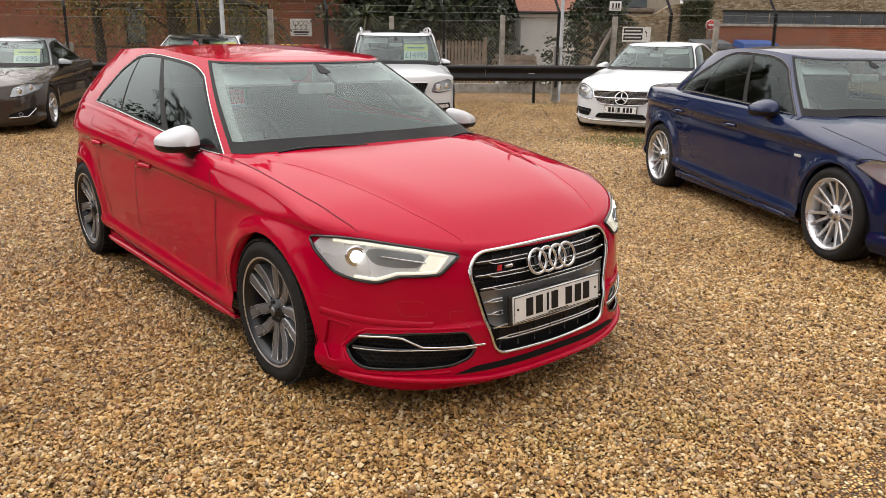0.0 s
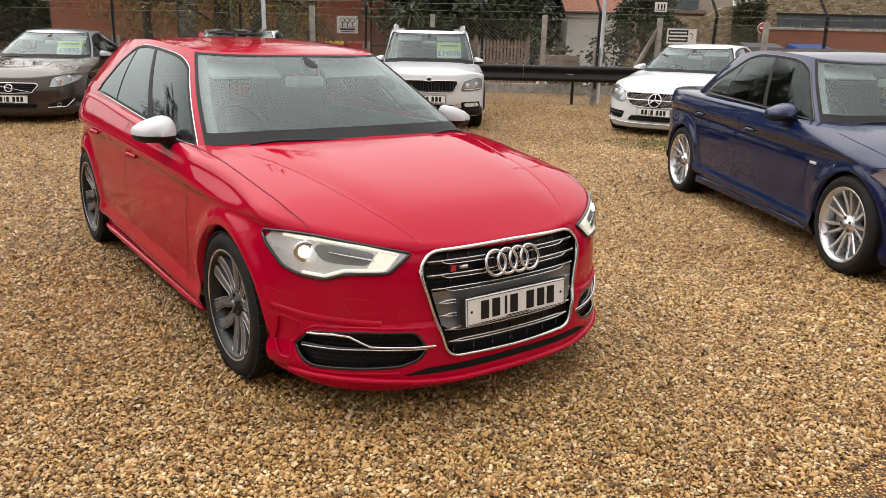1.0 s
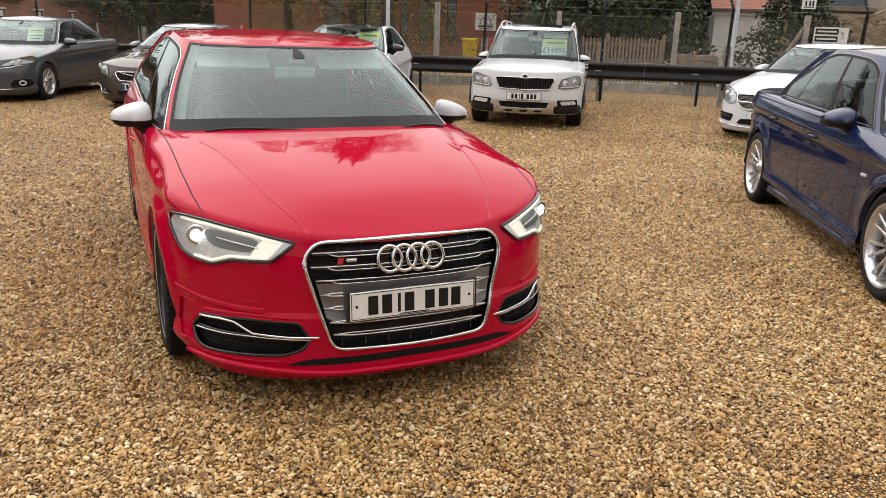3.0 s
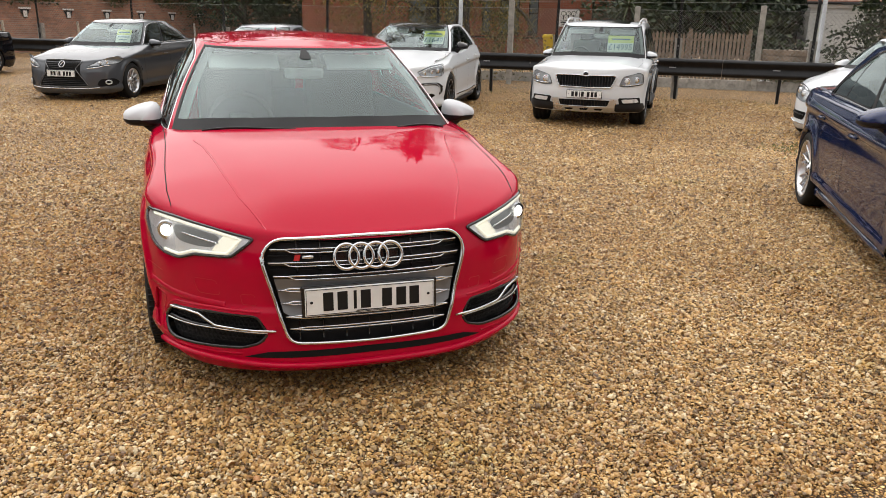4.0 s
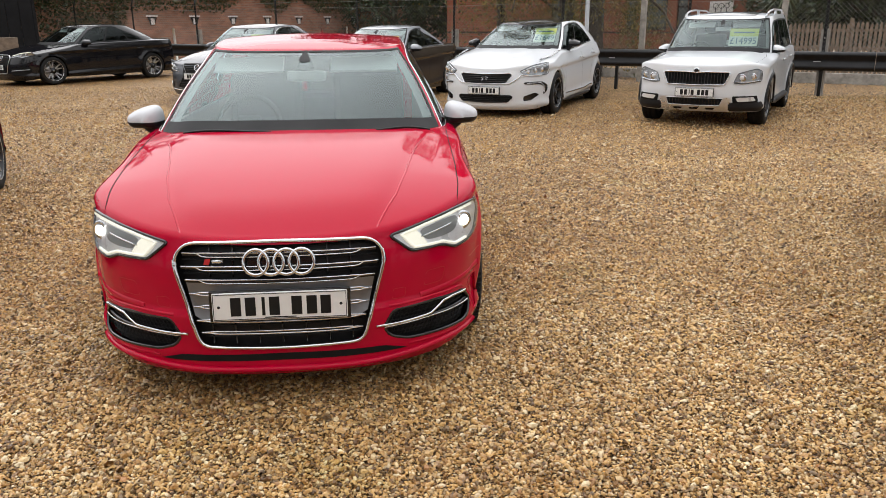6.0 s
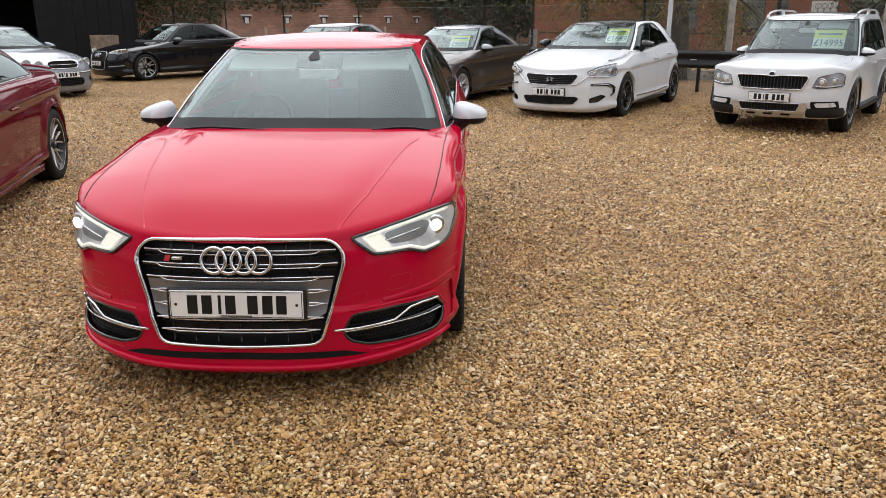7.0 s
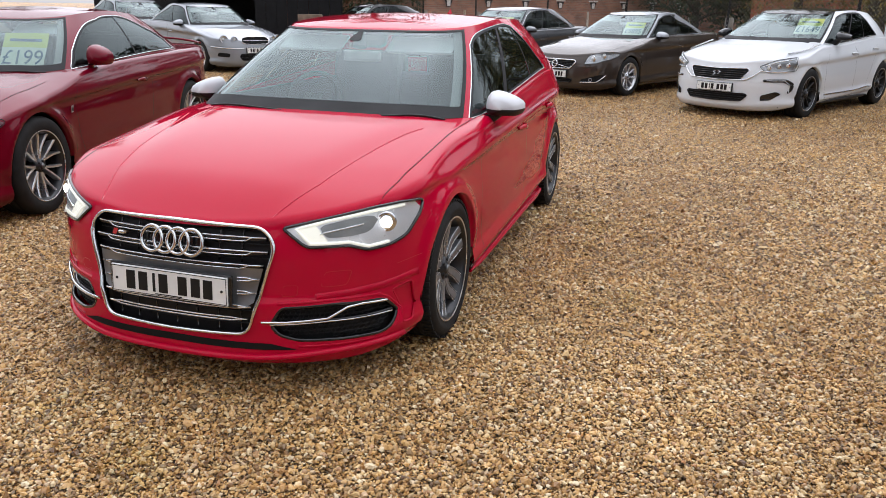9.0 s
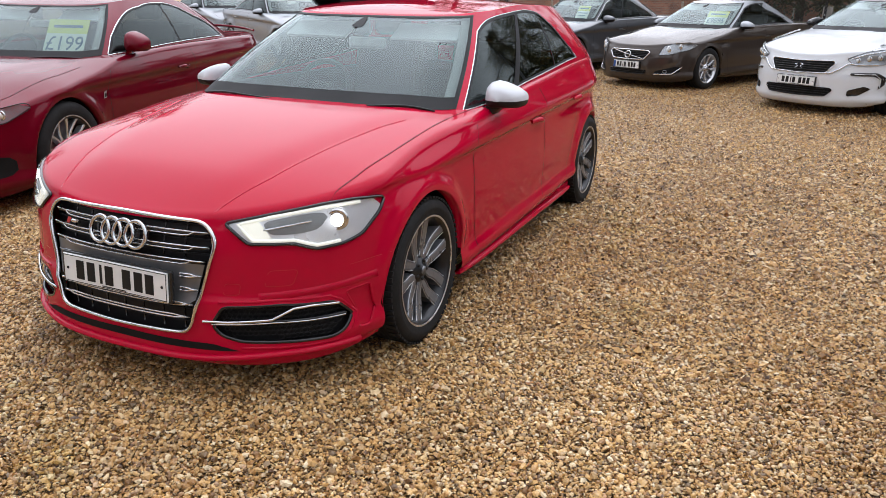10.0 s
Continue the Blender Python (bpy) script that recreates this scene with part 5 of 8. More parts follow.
CROSSOVER = variant(w=0.897, oh=0.83, wb=2.578, ro=0.81, df=0.62, nf=3.0, dr=0.6, nr=3.4, r=0.34, ra=0.375, zs=0.24, zf=0.24, zr=0.3, rr=0.05, rise=0.0, crown=5, ridge=(0.45, 0.60, 0.010),
               deck=[(-0.83, 0.885), (-0.72, 0.925), (-0.45, 0.955), (-0.1, 0.985), (0.25, 1.01), (0.40, 1.02), (0.8, 1.05), (2.6, 1.09), (3.39, 1.07)],
               drop=[(-0.83, 0.03), (-0.5, 0.08), (0.0, 0.10), (0.6, 0.08), (1.2, 0.06), (3.39, 0.05)],
               front=[(0.24, 0.05), (0.32, 0.01), (0.50, 0.0), (0.62, 0.01), (0.80, 0.03), (0.92, 0.07), (1.0, 0.13)],
               side=[(0.24, 0.05), (0.30, 0.015), (0.45, 0.025), (0.72, 0.012), (0.88, 0.0), (0.95, 0.01), (1.08, 0.06)],
               rear=[(0.3, 0.03), (0.6, 0.0), (1.2, 0.06)],
               base=(0.825, 0.33, 0.75, 3.6, 3.30, 0.5, 3.8), roof=(0.675, 0.98, 0.50, 4.2, 3.16, 0.5, 3.8),
               roofline=[(0.9, 1.485), (1.2, 1.525), (1.8, 1.56), (2.6, 1.555), (3.2, 1.51)], roof_crown=0.035, bulge=0.012,
               glass_q=(0.69, 0.745, 1.08, 1.12, 1.55, 1.97, 2.5), glass_w=([(0.6, 0.0), (2.0, 0.02)], [(0.73, 0.6), (0.80, 0.80), (0.9, 0.86), (1.9, 0.86), (1.97, 0.82)]), rear_glass=DARK_GLASS,
               door_lines=[[(0.52, 0.97), (0.48, 0.8), (0.52, 0.35)], [(1.45, 0.99), (1.45, 0.36)], [(2.28, 1.02), (2.26, 0.9), (2.10, 0.36)], [(0.52, 0.34), (2.1, 0.35)]], handles=[(1.28, 0.88), (2.1, 0.90)],
               bonnet_line=[(0.74, 0.45), (0.77, 0.2), (0.76, -0.3), (0.74, -0.6)], mirror=(0.12, -0.01, -0.05, 0.92), rim=0.225, wheel=many(5, 0.06, 0.07), rim_mat=ALLOY_DARK, face_mat=ALLOY_DARK)
TWO_TONE_HATCH = variant(w=0.935, oh=0.97, wb=2.727, ro=0.83, df=0.90, nf=2.4, r=0.345, ra=0.375, zs=0.18, rr=0.05, crown=4, ridge=(0.42, 0.7, 0.006),
             deck=[(-0.97, 0.78), (-0.88, 0.82), (-0.6, 0.90), (-0.2, 0.985), (0.1, 1.03), (0.4, 1.06), (0.9, 1.05), (2.6, 1.12), (3.55, 1.08)],
             drop=[(-0.97, 0.03), (-0.6, 0.12), (-0.2, 0.13), (0.4, 0.09), (1.0, 0.06), (3.5, 0.04)],
             front=[(0.13, 0.06), (0.2, 0.0), (0.45, 0.0), (0.62, 0.03), (0.75, 0.075), (0.85, 0.14)],
             base=(0.84, 0.10, 1.05, 3.0, 3.42, 0.9, 2.5), roof=(0.60, 1.15, 0.70, 3.4, 3.10, 0.75, 2.6),
             roofline=[(1.0, 1.40), (1.4, 1.455), (1.9, 1.475), (2.5, 1.44), (3.2, 1.36)], roof_mat=GLOSS_BLACK, window_trim=CHROME, trim_r=0.006, rear_glass=DARK_GLASS,
             glass_q=(0.66, 0.72, 1.04, 1.085, 1.55, 1.92, 2.45),
             handles=[(1.42, 0.86), (2.25, 0.91)], rim=0.24, wheel=dict(n=5, kind="twin", w0=0.03, w1=0.03, root=0.18, tip=0.26, hub=0.07, dish=0.02), rim_mat=ALLOY_DARK, face_mat=ALLOY_DARK, mirror_mat=GLOSS_BLACK,
             mirror=(0.25, 0.03, 0.0, 1.05), bonnet_line=[(0.76, 0.3), (0.80, 0.0), (0.78, -0.35), (0.72, -0.62)])

navy_saloon = build_car("saloon_car", NAVY_SALOON, BLUE, stand(6.133, 1.824, -31.5), "dark blue metallic four-door saloon with silver alloy wheels", fine=1.1)
white_saloon = build_car("saloon_car", WHITE_SALOON, WHITE, stand(10.895, 7.88, -70), "white four-door coupe saloon before the black barrier")
brown_cabrio = build_car("convertible_car", BROWN_CABRIO, BROWN, stand(2.469, 13.90, -28.6), "dark brown coupe convertible with a silver roof")
crossover = build_car("crossover_car", CROSSOVER, WHITE, stand(7.82, 10.43, -35.2), "white boxy crossover with black lower bumper and roof rails")
two_tone_hatch = build_car("hatchback_car", TWO_TONE_HATCH, WHITE, stand(5.068, 12.161, -30.3), "white five-door hatchback with black roof and chrome strips")
grey_saloon = build_car("saloon_car", GREY_SALOON, GREY, stand(-0.154, 15.339, -24), "dark grey four-door saloon with a dark spindle grille")
black_saloon = build_car("saloon_car", BLACK_SALOON, BLACK, stand(-5.56, 19.83, -40.3), "black four-door saloon with grey spoked wheels")
silver_saloon = build_car("saloon_car", SILVER_SALOON, SILVER, stand(-5.338, 14.965, 60), "silver four-door saloon with four round headlights")
red_coupe = build_car("coupe_car", RED_COUPE, CRIMSON, stand(-0.96, 3.779, 13.4), "deep red two-door coupe with dark alloy wheels", fine=1.1)
pale_saloon = build_car("saloon_car", PALE_SALOON, SILVER, stand(-8.6, 16.6, 60), "pale silver saloon parked beside another silver car")


# ---- fronts, badges, plates and cards of the other cars ----
def text_mesh(text, size):
    """Lettering in the built-in font as a mesh, lying in the plane of x and y, centred."""
    cu = bpy.data.curves.new("lettering", "FONT")
    cu.body, cu.size, cu.align_x, cu.align_y, cu.extrude, cu.resolution_u = text, size, "CENTER", "CENTER", 0.001, 3
    ob = bpy.data.objects.new("lettering", cu)
    me = bpy.data.meshes.new_from_object(ob)
    bpy.data.objects.remove(ob)
    bm = bmesh.new()
    bm.from_mesh(me)
    bpy.data.meshes.remove(me)
    return bm


def screen_frame(c, x, w, off):
    """A frame on the windscreen: x to the car's left, y up the glass, z outwards."""
    a, b = 0.0, c.glass_q[0]
    for _ in range(24):
        m = (a + b) / 2
        a, b = (m, b) if c.cabin(m, w).x < abs(x) else (a, m)
    q = (a + b) / 2
    p, pu = c.cabin(q, w, off), c.cabin(q, w + 0.05, off)
    if x < 0:
        p.x, pu.x = -p.x, -pu.x
    ey = (pu - p)
    ey.x = 0
    ey.normalize()
    ex = Vector((1, 0, 0))
    ez = ex.cross(ey)
    m = Matrix((ex, ey, ez)).transposed().to_4x4()
    m.translation = p
    return m


def price_card(owner, x, w, text, wide=0.34, high=0.24, strip=0.35, top=None, body=None):
    """A stiff card behind the windscreen: a coloured head and a pale field with the price."""
    car, c = owner
    m = car.matrix_world @ screen_frame(c, x, w, -0.035 - high * 0.26) @ pose(0, 0, 0, 30, 0, 0)
    card = new("price_card")
    tagged(card, "yellow-green price card standing behind a car windscreen", "price card", "price cards")
    card.matrix_world = m
    zc = high * (0.5 - strip)
    part("card_field", boxed(-wide / 2, wide / 2, -high / 2, zc, -0.003, 0.0), body or CARD_PALE, card)
    part("card_head", boxed(-wide / 2, wide / 2, zc, high / 2, -0.003, 0.0), top or CARD, card)
    if text:
        part("price", text_bm_at(text, high * (1 - strip) * 0.95, (0, (zc - high / 2) / 2, 0.002), wide * 0.9), DIGIT, card)
    else:
        for k, f in enumerate((0.8, 0.55, 0.7)):
            y = zc - (zc + high / 2) * (k + 0.7) / 3.6
            part("text_bar", boxed(-wide / 2 * f, wide / 2 * f, y - 0.009, y + 0.009, 0.0, 0.0015), DIGIT, card)
    part("head_bar", boxed(-wide * 0.36, wide * 0.36, (zc + high / 2) / 2 - 0.012, (zc + high / 2) / 2 + 0.012, 0.0, 0.0015), DIGIT, card)
    return card


def text_bm_at(text, size, at, wide):
    bm = text_mesh(text, size)
    xs = [v.co.x for v in bm.verts]
    k = min(1.0, wide / (max(xs) - min(xs)))
    bmesh.ops.scale(bm, vec=(k, 1, 1), verts=bm.verts)
    bmesh.ops.translate(bm, vec=at, verts=bm.verts)
    return bm


def fitted_plate(car, c, z, width=0.52, tilt=-3.0, off=0.02, blue=False):
    p = c.front_at(0, z, off)
    part("plate_holder", boxed(-width / 2 - 0.006, width / 2 + 0.006, -0.002, 0.03, -0.06, 0.06, bevel=0.004, m=Matrix.Translation(p)), TRIM, car)
    pl = number_plate(car, p + Vector((0, -0.006, 0)), tilt=tilt, width=width)
    if blue:
        part("plate_band", boxed(-width / 2, -width / 2 + 0.045, -0.0056, -0.0041, -0.05, 0.05, m=Matrix.Translation(p + Vector((0, -0.006, 0))) @ pose(0, 0, 0, tilt, 0, 0)), BIN_BLUE, pl)


def dark_grille(car, c, poly, frame_mat, frame_r, name="grille", back=None, off=0.006):
    g = new(name)
    g.parent = car
    part("grille_back", drape(c, poly, off, 30, 8), back or SEAM, g)
    part("grille_frame", edge_bar(c, poly, frame_r, off + 0.006, True, 0.8), frame_mat, g)
    return g


def round_lamp(car, c, x, z, r):
    for sgn in (1, -1):
        hold = new("headlight")
        hold.parent = car
        p = c.front_at(x * sgn, z, 0.004)
        place = Matrix.Translation(p) @ pose(0, 0, 0, 0, 0, 14 * sgn)
        for nm, prof, mt in (("lamp_rim", [(r * 1.12, 0.03), (r * 1.12, -0.012), (r * 1.0, -0.02), (r * 0.97, -0.008)], SILVER),
                             ("reflector", [(r * 0.98, -0.008), (r * 0.7, 0.008), (r * 0.3, 0.02), (0.0, 0.022)], REFLECTOR),
                             ("bulb", [(0.0, -0.006), (r * 0.3, -0.002), (r * 0.36, 0.012)], CHROME),
                             ("lens", [(0.0, -0.03), (r * 0.5, -0.027), (r * 0.97, -0.012)], LENS)):
            g = lathe_bm(prof, 28, "y")
            bmesh.ops.transform(g, matrix=place, verts=g.verts)
            part(nm, g, mt, hold)


def ring_on(car, c, name, x, z, r, thick, off, mat, n=28):
    return part(name, tube_bm([c.front_at(x + r * math.cos(t), z + r * math.sin(t), off) for t in (2 * math.pi * i / n for i in range(n))], thick, 6, True), mat, car)


def disc_on(car, c, name, z, r, off, mat):
    p = c.front_at(0, z, off)
    g = lathe_bm([(0.0, -0.008), (r * 0.8, -0.006), (r, 0.0), (r, 0.02)], 24, "y")
    bmesh.ops.translate(g, vec=p, verts=g.verts)
    return part(name, g, mat, car)


def both_sides(name, car, mat, pts, r, sides=6, flat=1.0):
    if name in ("skirt", "lower_sill"):
        r = [r * 0.3, r * 0.75] + [r] * (len(pts) - 4) + [r * 0.75, r * 0.3]
    o = part(name, tube_bm(pts, r, sides, flat=flat), mat, car)
    part(name, mirror_copy(o), mat, car)


def cross_bars(hold, c, poly, n, r, off, mat, name="slat"):
    zs = [z for _, z in poly]
    lo, hi = min(zs), max(zs)
    grille_slats(hold, c, poly, [lo + (hi - lo) * (k + 0.5) / n for k in range(n)], r, off, mat, name, 0.02, 0.7)


def crossover_front(car, c):
    up = rounded(full([(0.0, 0.775), (0.12, 0.785), (0.43, 0.785), (0.45, 0.76), (0.385, 0.615), (0.0, 0.605)]), 0.02)
    g = dark_grille(car, c, up, CHROME, 0.012)
    grille_posts(g, c, up, np.linspace(-0.38, 0.38, 19), 0.009, 0.012, GLOSS_BLACK, "slat")
    disc_on(car, c, "badge", 0.80, 0.042, 0.012, CHROME)
    disc_on(car, c, "badge_field", 0.80, 0.034, 0.016, GLOSS_BLACK)
    headlight(car, c, rounded([(0.50, 0.64), (0.55, 0.77), (0.77, 0.835), (0.83, 0.80), (0.83, 0.66), (0.62, 0.63)], 0.025), [(0.60, 0.71, 0.05), (0.73, 0.73, 0.042)], [(0.53, 0.655), (0.66, 0.65), (0.80, 0.67)])
    fitted_plate(car, c, 0.505, off=0.03)
    # lower grille in a silver surround, black lower edge and lamps in dark boxes
    skid = rounded(full([(0.0, 0.445), (0.49, 0.445), (0.46, 0.25), (0.0, 0.235)]), 0.03)
    part("skid_plate", drape(c, skid, 0.016, 30, 8), ALLOY, car)
    low = rounded(full([(0.0, 0.43), (0.39, 0.43), (0.35, 0.33), (0.0, 0.325)]), 0.02)
    g = dark_grille(car, c, low, SATIN, 0.008, "lower_grille", off=0.024)
    grille_posts(g, c, low, np.linspace(-0.33, 0.33, 17), 0.007, 0.028, GLOSS_BLACK, "slat")
    for x in (-0.22, 0.0, 0.22):
        part("skid_slot", drape(c, rounded([(x - 0.07, 0.295), (x + 0.07, 0.295), (x + 0.055, 0.268), (x - 0.055, 0.268)], 0.01), 0.021, 8, 3), SEAM, car)
    front_panel(car, c, "lower_bumper", rounded([(0.46, 0.372), (0.85, 0.385), (0.868, 0.33), (0.86, 0.25), (0.46, 0.25)], 0.02), TRIM, 0.012)
    front_panel(car, c, "fog_box", rounded([(0.50, 0.462), (0.80, 0.470), (0.81, 0.378), (0.51, 0.366)], 0.015), SEAM, 0.016)
    front_panel(car, c, "fog_lamp", rounded([(0.545, 0.444), (0.775, 0.452), (0.78, 0.396), (0.555, 0.388)], 0.012), REFLECTOR, 0.022, nx=10)
    both_sides("lower_sill", car, TRIM, [c.side_at(y, 0.30, 0.012) for y in np.linspace(0.42, 2.16, 14)], 0.05, 8, 1.0)
    for yc in (0.0, c.wb):
        arc = [c.side_at(yc - (c.ra + 0.02) * math.cos(a), c.r + (c.ra + 0.02) * math.sin(a), 0.006) for a in np.linspace(-0.05, math.pi + 0.05, 25)]
        both_sides("arch_trim", car, TRIM, arc, 0.022, 6)
    # roof rails, sunroof
    for sgn in (1, -1):
        rail = [Vector((sgn * (0.625 - 0.03 * (abs(y - 2.0) / 1.1) ** 4), y, c.roof_f(y) + 0.070 - 0.06 * max(0, abs(y - 2.0) / 1.05 - 0.75) * 4)) for y in np.linspace(0.98, 3.02, 21)]
        part("roof_rail", tube_bm(rail, 0.015, 8, flat=0.9), SATIN, car)
        for y in (1.1, 2.0, 2.9):
            part("rail_foot", tube_bm([(sgn * 0.61, y, c.roof_f(y) - 0.01), (sgn * 0.622, y, c.roof_f(y) + 0.06)], 0.022, 8), SATIN, car)
    roof_pane(car, c, 1.12, 2.2, 0.44)


def roof_pane(car, c, y0, y1, half):
    """A dark glass panel lying 5 mm over the roof."""
    top = roof_height(c)
    vs = [(x, y, top(x, y) + 0.005) for y in np.linspace(y0, y1, 9) for x in np.linspace(-half, half, 9)]
    part("sunroof", bm_from(vs, grid_faces(9, 9)), GLOSS_BLACK, car)


def roof_height(c):
    """Height of the roof skin, taken from its own mesh."""
    bm = roof_bm(c)
    from_tree = BVHTree.FromBMesh(bm)
    bm.free()

    def z(x, y):
        hit = from_tree.ray_cast(Vector((x, y, 3)), Vector((0, 0, -1)))[0]
        return hit.z if hit else c.roof_f(y)
    return z


def two_tone_front(car, c):
    up = rounded(full([(0.0, 0.685), (0.40, 0.70), (0.43, 0.67), (0.34, 0.545), (0.0, 0.535)]), 0.02)
    g = dark_grille(car, c, up, CHROME, 0.008)
    cross_bars(g, c, up, 6, 0.006, 0.010, GLOSS_BLACK)
    front_bar(car, c, "badge", [(-0.012, 0.645), (-0.055, 0.635), (-0.02, 0.612), (-0.05, 0.585)], 0.008, 0.02, CHROME, False, True)
    front_bar(car, c, "chrome_wing", [(0.30, 0.545), (0.40, 0.548), (0.48, 0.60), (0.56, 0.675), (0.66, 0.66), (0.80, 0.665)], 0.009, 0.014, CHROME, False)
    headlight(car, c, rounded([(0.53, 0.73), (0.70, 0.82), (0.86, 0.86), (0.875, 0.76), (0.86, 0.67), (0.61, 0.66)], 0.02), [(0.63, 0.715, 0.035), (0.72, 0.735, 0.035), (0.80, 0.75, 0.035)], [(0.56, 0.725), (0.70, 0.79), (0.84, 0.83)])
    both_sides("bonnet_blade", car, CHROME, [Vector((x, y, c.deck_z(x, y) + 0.006)) for x, y in resample([(0.74, -0.45), (0.80, -0.2), (0.83, 0.05), (0.83, 0.35)], 0.06)], 0.011)
    fitted_plate(car, c, 0.435)
    low = rounded(full([(0.0, 0.365), (0.42, 0.365), (0.455, 0.34), (0.38, 0.26), (0.0, 0.25)]), 0.02)
    g = dark_grille(car, c, low, GLOSS_BLACK, 0.006, "lower_grille")
    cross_bars(g, c, low, 4, 0.005, 0.010, TRIM)
    front_bar(car, c, "corner_blade", rounded([(0.60, 0.545), (0.70, 0.552), (0.82, 0.552), (0.865, 0.50), (0.86, 0.42), (0.83, 0.375), (0.85, 0.42), (0.852, 0.49), (0.80, 0.540), (0.70, 0.54)], 0.02), 0.016, 0.002, GLOSS_BLACK, True, step=0.02)
    front_panel(car, c, "corner_slot", rounded([(0.60, 0.345), (0.74, 0.40), (0.79, 0.37), (0.70, 0.285), (0.60, 0.275)], 0.015), GLOSS_BLACK, 0.008)
    front_bar(car, c, "lamp_strip", [(0.64, 0.546), (0.80, 0.548), (0.84, 0.49), (0.838, 0.39)], 0.006, 0.012, REFLECTOR, False)
    both_sides("sill_strip", car, CHROME, [c.side_at(y, 0.30 + 0.03 * smooth01((y - 1.6) / 0.6), 0.008) for y in np.linspace(0.52, 2.28, 16)], 0.012)
    both_sides("lower_sill", car, TRIM, [c.side_at(y, 0.19, 0.006) for y in np.linspace(0.45, 2.28, 12)], 0.03, 8)


def cabrio_front(car, c):
    up = rounded(full([(0.0, 0.615), (0.36, 0.612), (0.395, 0.585), (0.31, 0.475), (0.0, 0.465)]), 0.025)
    g = dark_grille(car, c, up, CHROME, 0.012)
    cross_bars(g, c, up, 6, 0.006, 0.010, TRIM)
    front_bar(car, c, "badge_bar", [(-0.30, 0.60), (0.30, 0.485)], 0.006, 0.022, CHROME, False, False)
    ring_on(car, c, "badge_ring", 0, 0.542, 0.052, 0.010, 0.026, CHROME)
    disc_on(car, c, "badge_field", 0.542, 0.046, 0.016, GLOSS_BLACK)
    headlight(car, c, rounded([(0.53, 0.55), (0.57, 0.69), (0.72, 0.745), (0.865, 0.755), (0.87, 0.69), (0.84, 0.64), (0.69, 0.57)], 0.025), [(0.635, 0.64, 0.05), (0.755, 0.685, 0.042)])
    fitted_plate(car, c, 0.38, blue=True)
    low = rounded(full([(0.0, 0.315), (0.37, 0.31), (0.34, 0.245), (0.0, 0.24)]), 0.02)
    g = dark_grille(car, c, low, GLOSS_BLACK, 0.005, "lower_grille")
    cross_bars(g, c, low, 3, 0.005, 0.010, TRIM)
    front_panel(car, c, "fog_box", rounded([(0.50, 0.30), (0.78, 0.39), (0.80, 0.30), (0.72, 0.25), (0.51, 0.245)], 0.02), SEAM, 0.006)
    front_bar(car, c, "chrome_wing", [(0.50, 0.255), (0.72, 0.265), (0.80, 0.37)], 0.010, 0.012, CHROME, False)
    ring_on(car, c, "fog_lamp", 0.64, 0.30, 0.022, 0.007, 0.012, PLATINUM)
    ring_on(car, c, "fog_lamp", -0.64, 0.30, 0.022, 0.007, 0.012, PLATINUM)


def grey_front(car, c):
    up = rounded(full([(0.0, 0.725), (0.33, 0.72), (0.345, 0.69), (0.25, 0.57), (0.40, 0.36), (0.455, 0.27), (0.0, 0.25)]), 0.02)
    g = dark_grille(car, c, up, PLATINUM, 0.006)
    cross_bars(g, c, up, 15, 0.007, 0.010, GLOSS_BLACK)
    ring_on(car, c, "badge", 0, 0.645, 0.052, 0.009, 0.024, CHROME)
    front_bar(car, c, "badge_stroke", [(0.02, 0.68), (-0.025, 0.63), (0.03, 0.63)], 0.007, 0.024, CHROME, False, False)
    headlight(car, c, rounded([(0.43, 0.60), (0.59, 0.70), (0.74, 0.76), (0.86, 0.785), (0.865, 0.72), (0.83, 0.66), (0.60, 0.625)], 0.018), [(0.62, 0.665, 0.034), (0.70, 0.69, 0.034)], [(0.44, 0.575), (0.60, 0.595), (0.72, 0.635)])
    front_bar(car, c, "daylight_strip", [(0.46, 0.575), (0.60, 0.59), (0.70, 0.625), (0.76, 0.63)], 0.008, 0.010, CHROME, False)
    fitted_plate(car, c, 0.485, off=0.028)
    front_panel(car, c, "fog_box", rounded([(0.58, 0.30), (0.64, 0.39), (0.80, 0.40), (0.84, 0.33), (0.80, 0.27), (0.62, 0.26)], 0.03), SEAM, 0.006)
    for x in (0.73, -0.73):
        ring_on(car, c, "fog_lamp", x, 0.335, 0.032, 0.012, 0.012, REFLECTOR)
    front_bar(car, c, "lower_lip", [(0.0, 0.225), (0.40, 0.225), (0.62, 0.24)], 0.009, 0.010, CHROME, False)


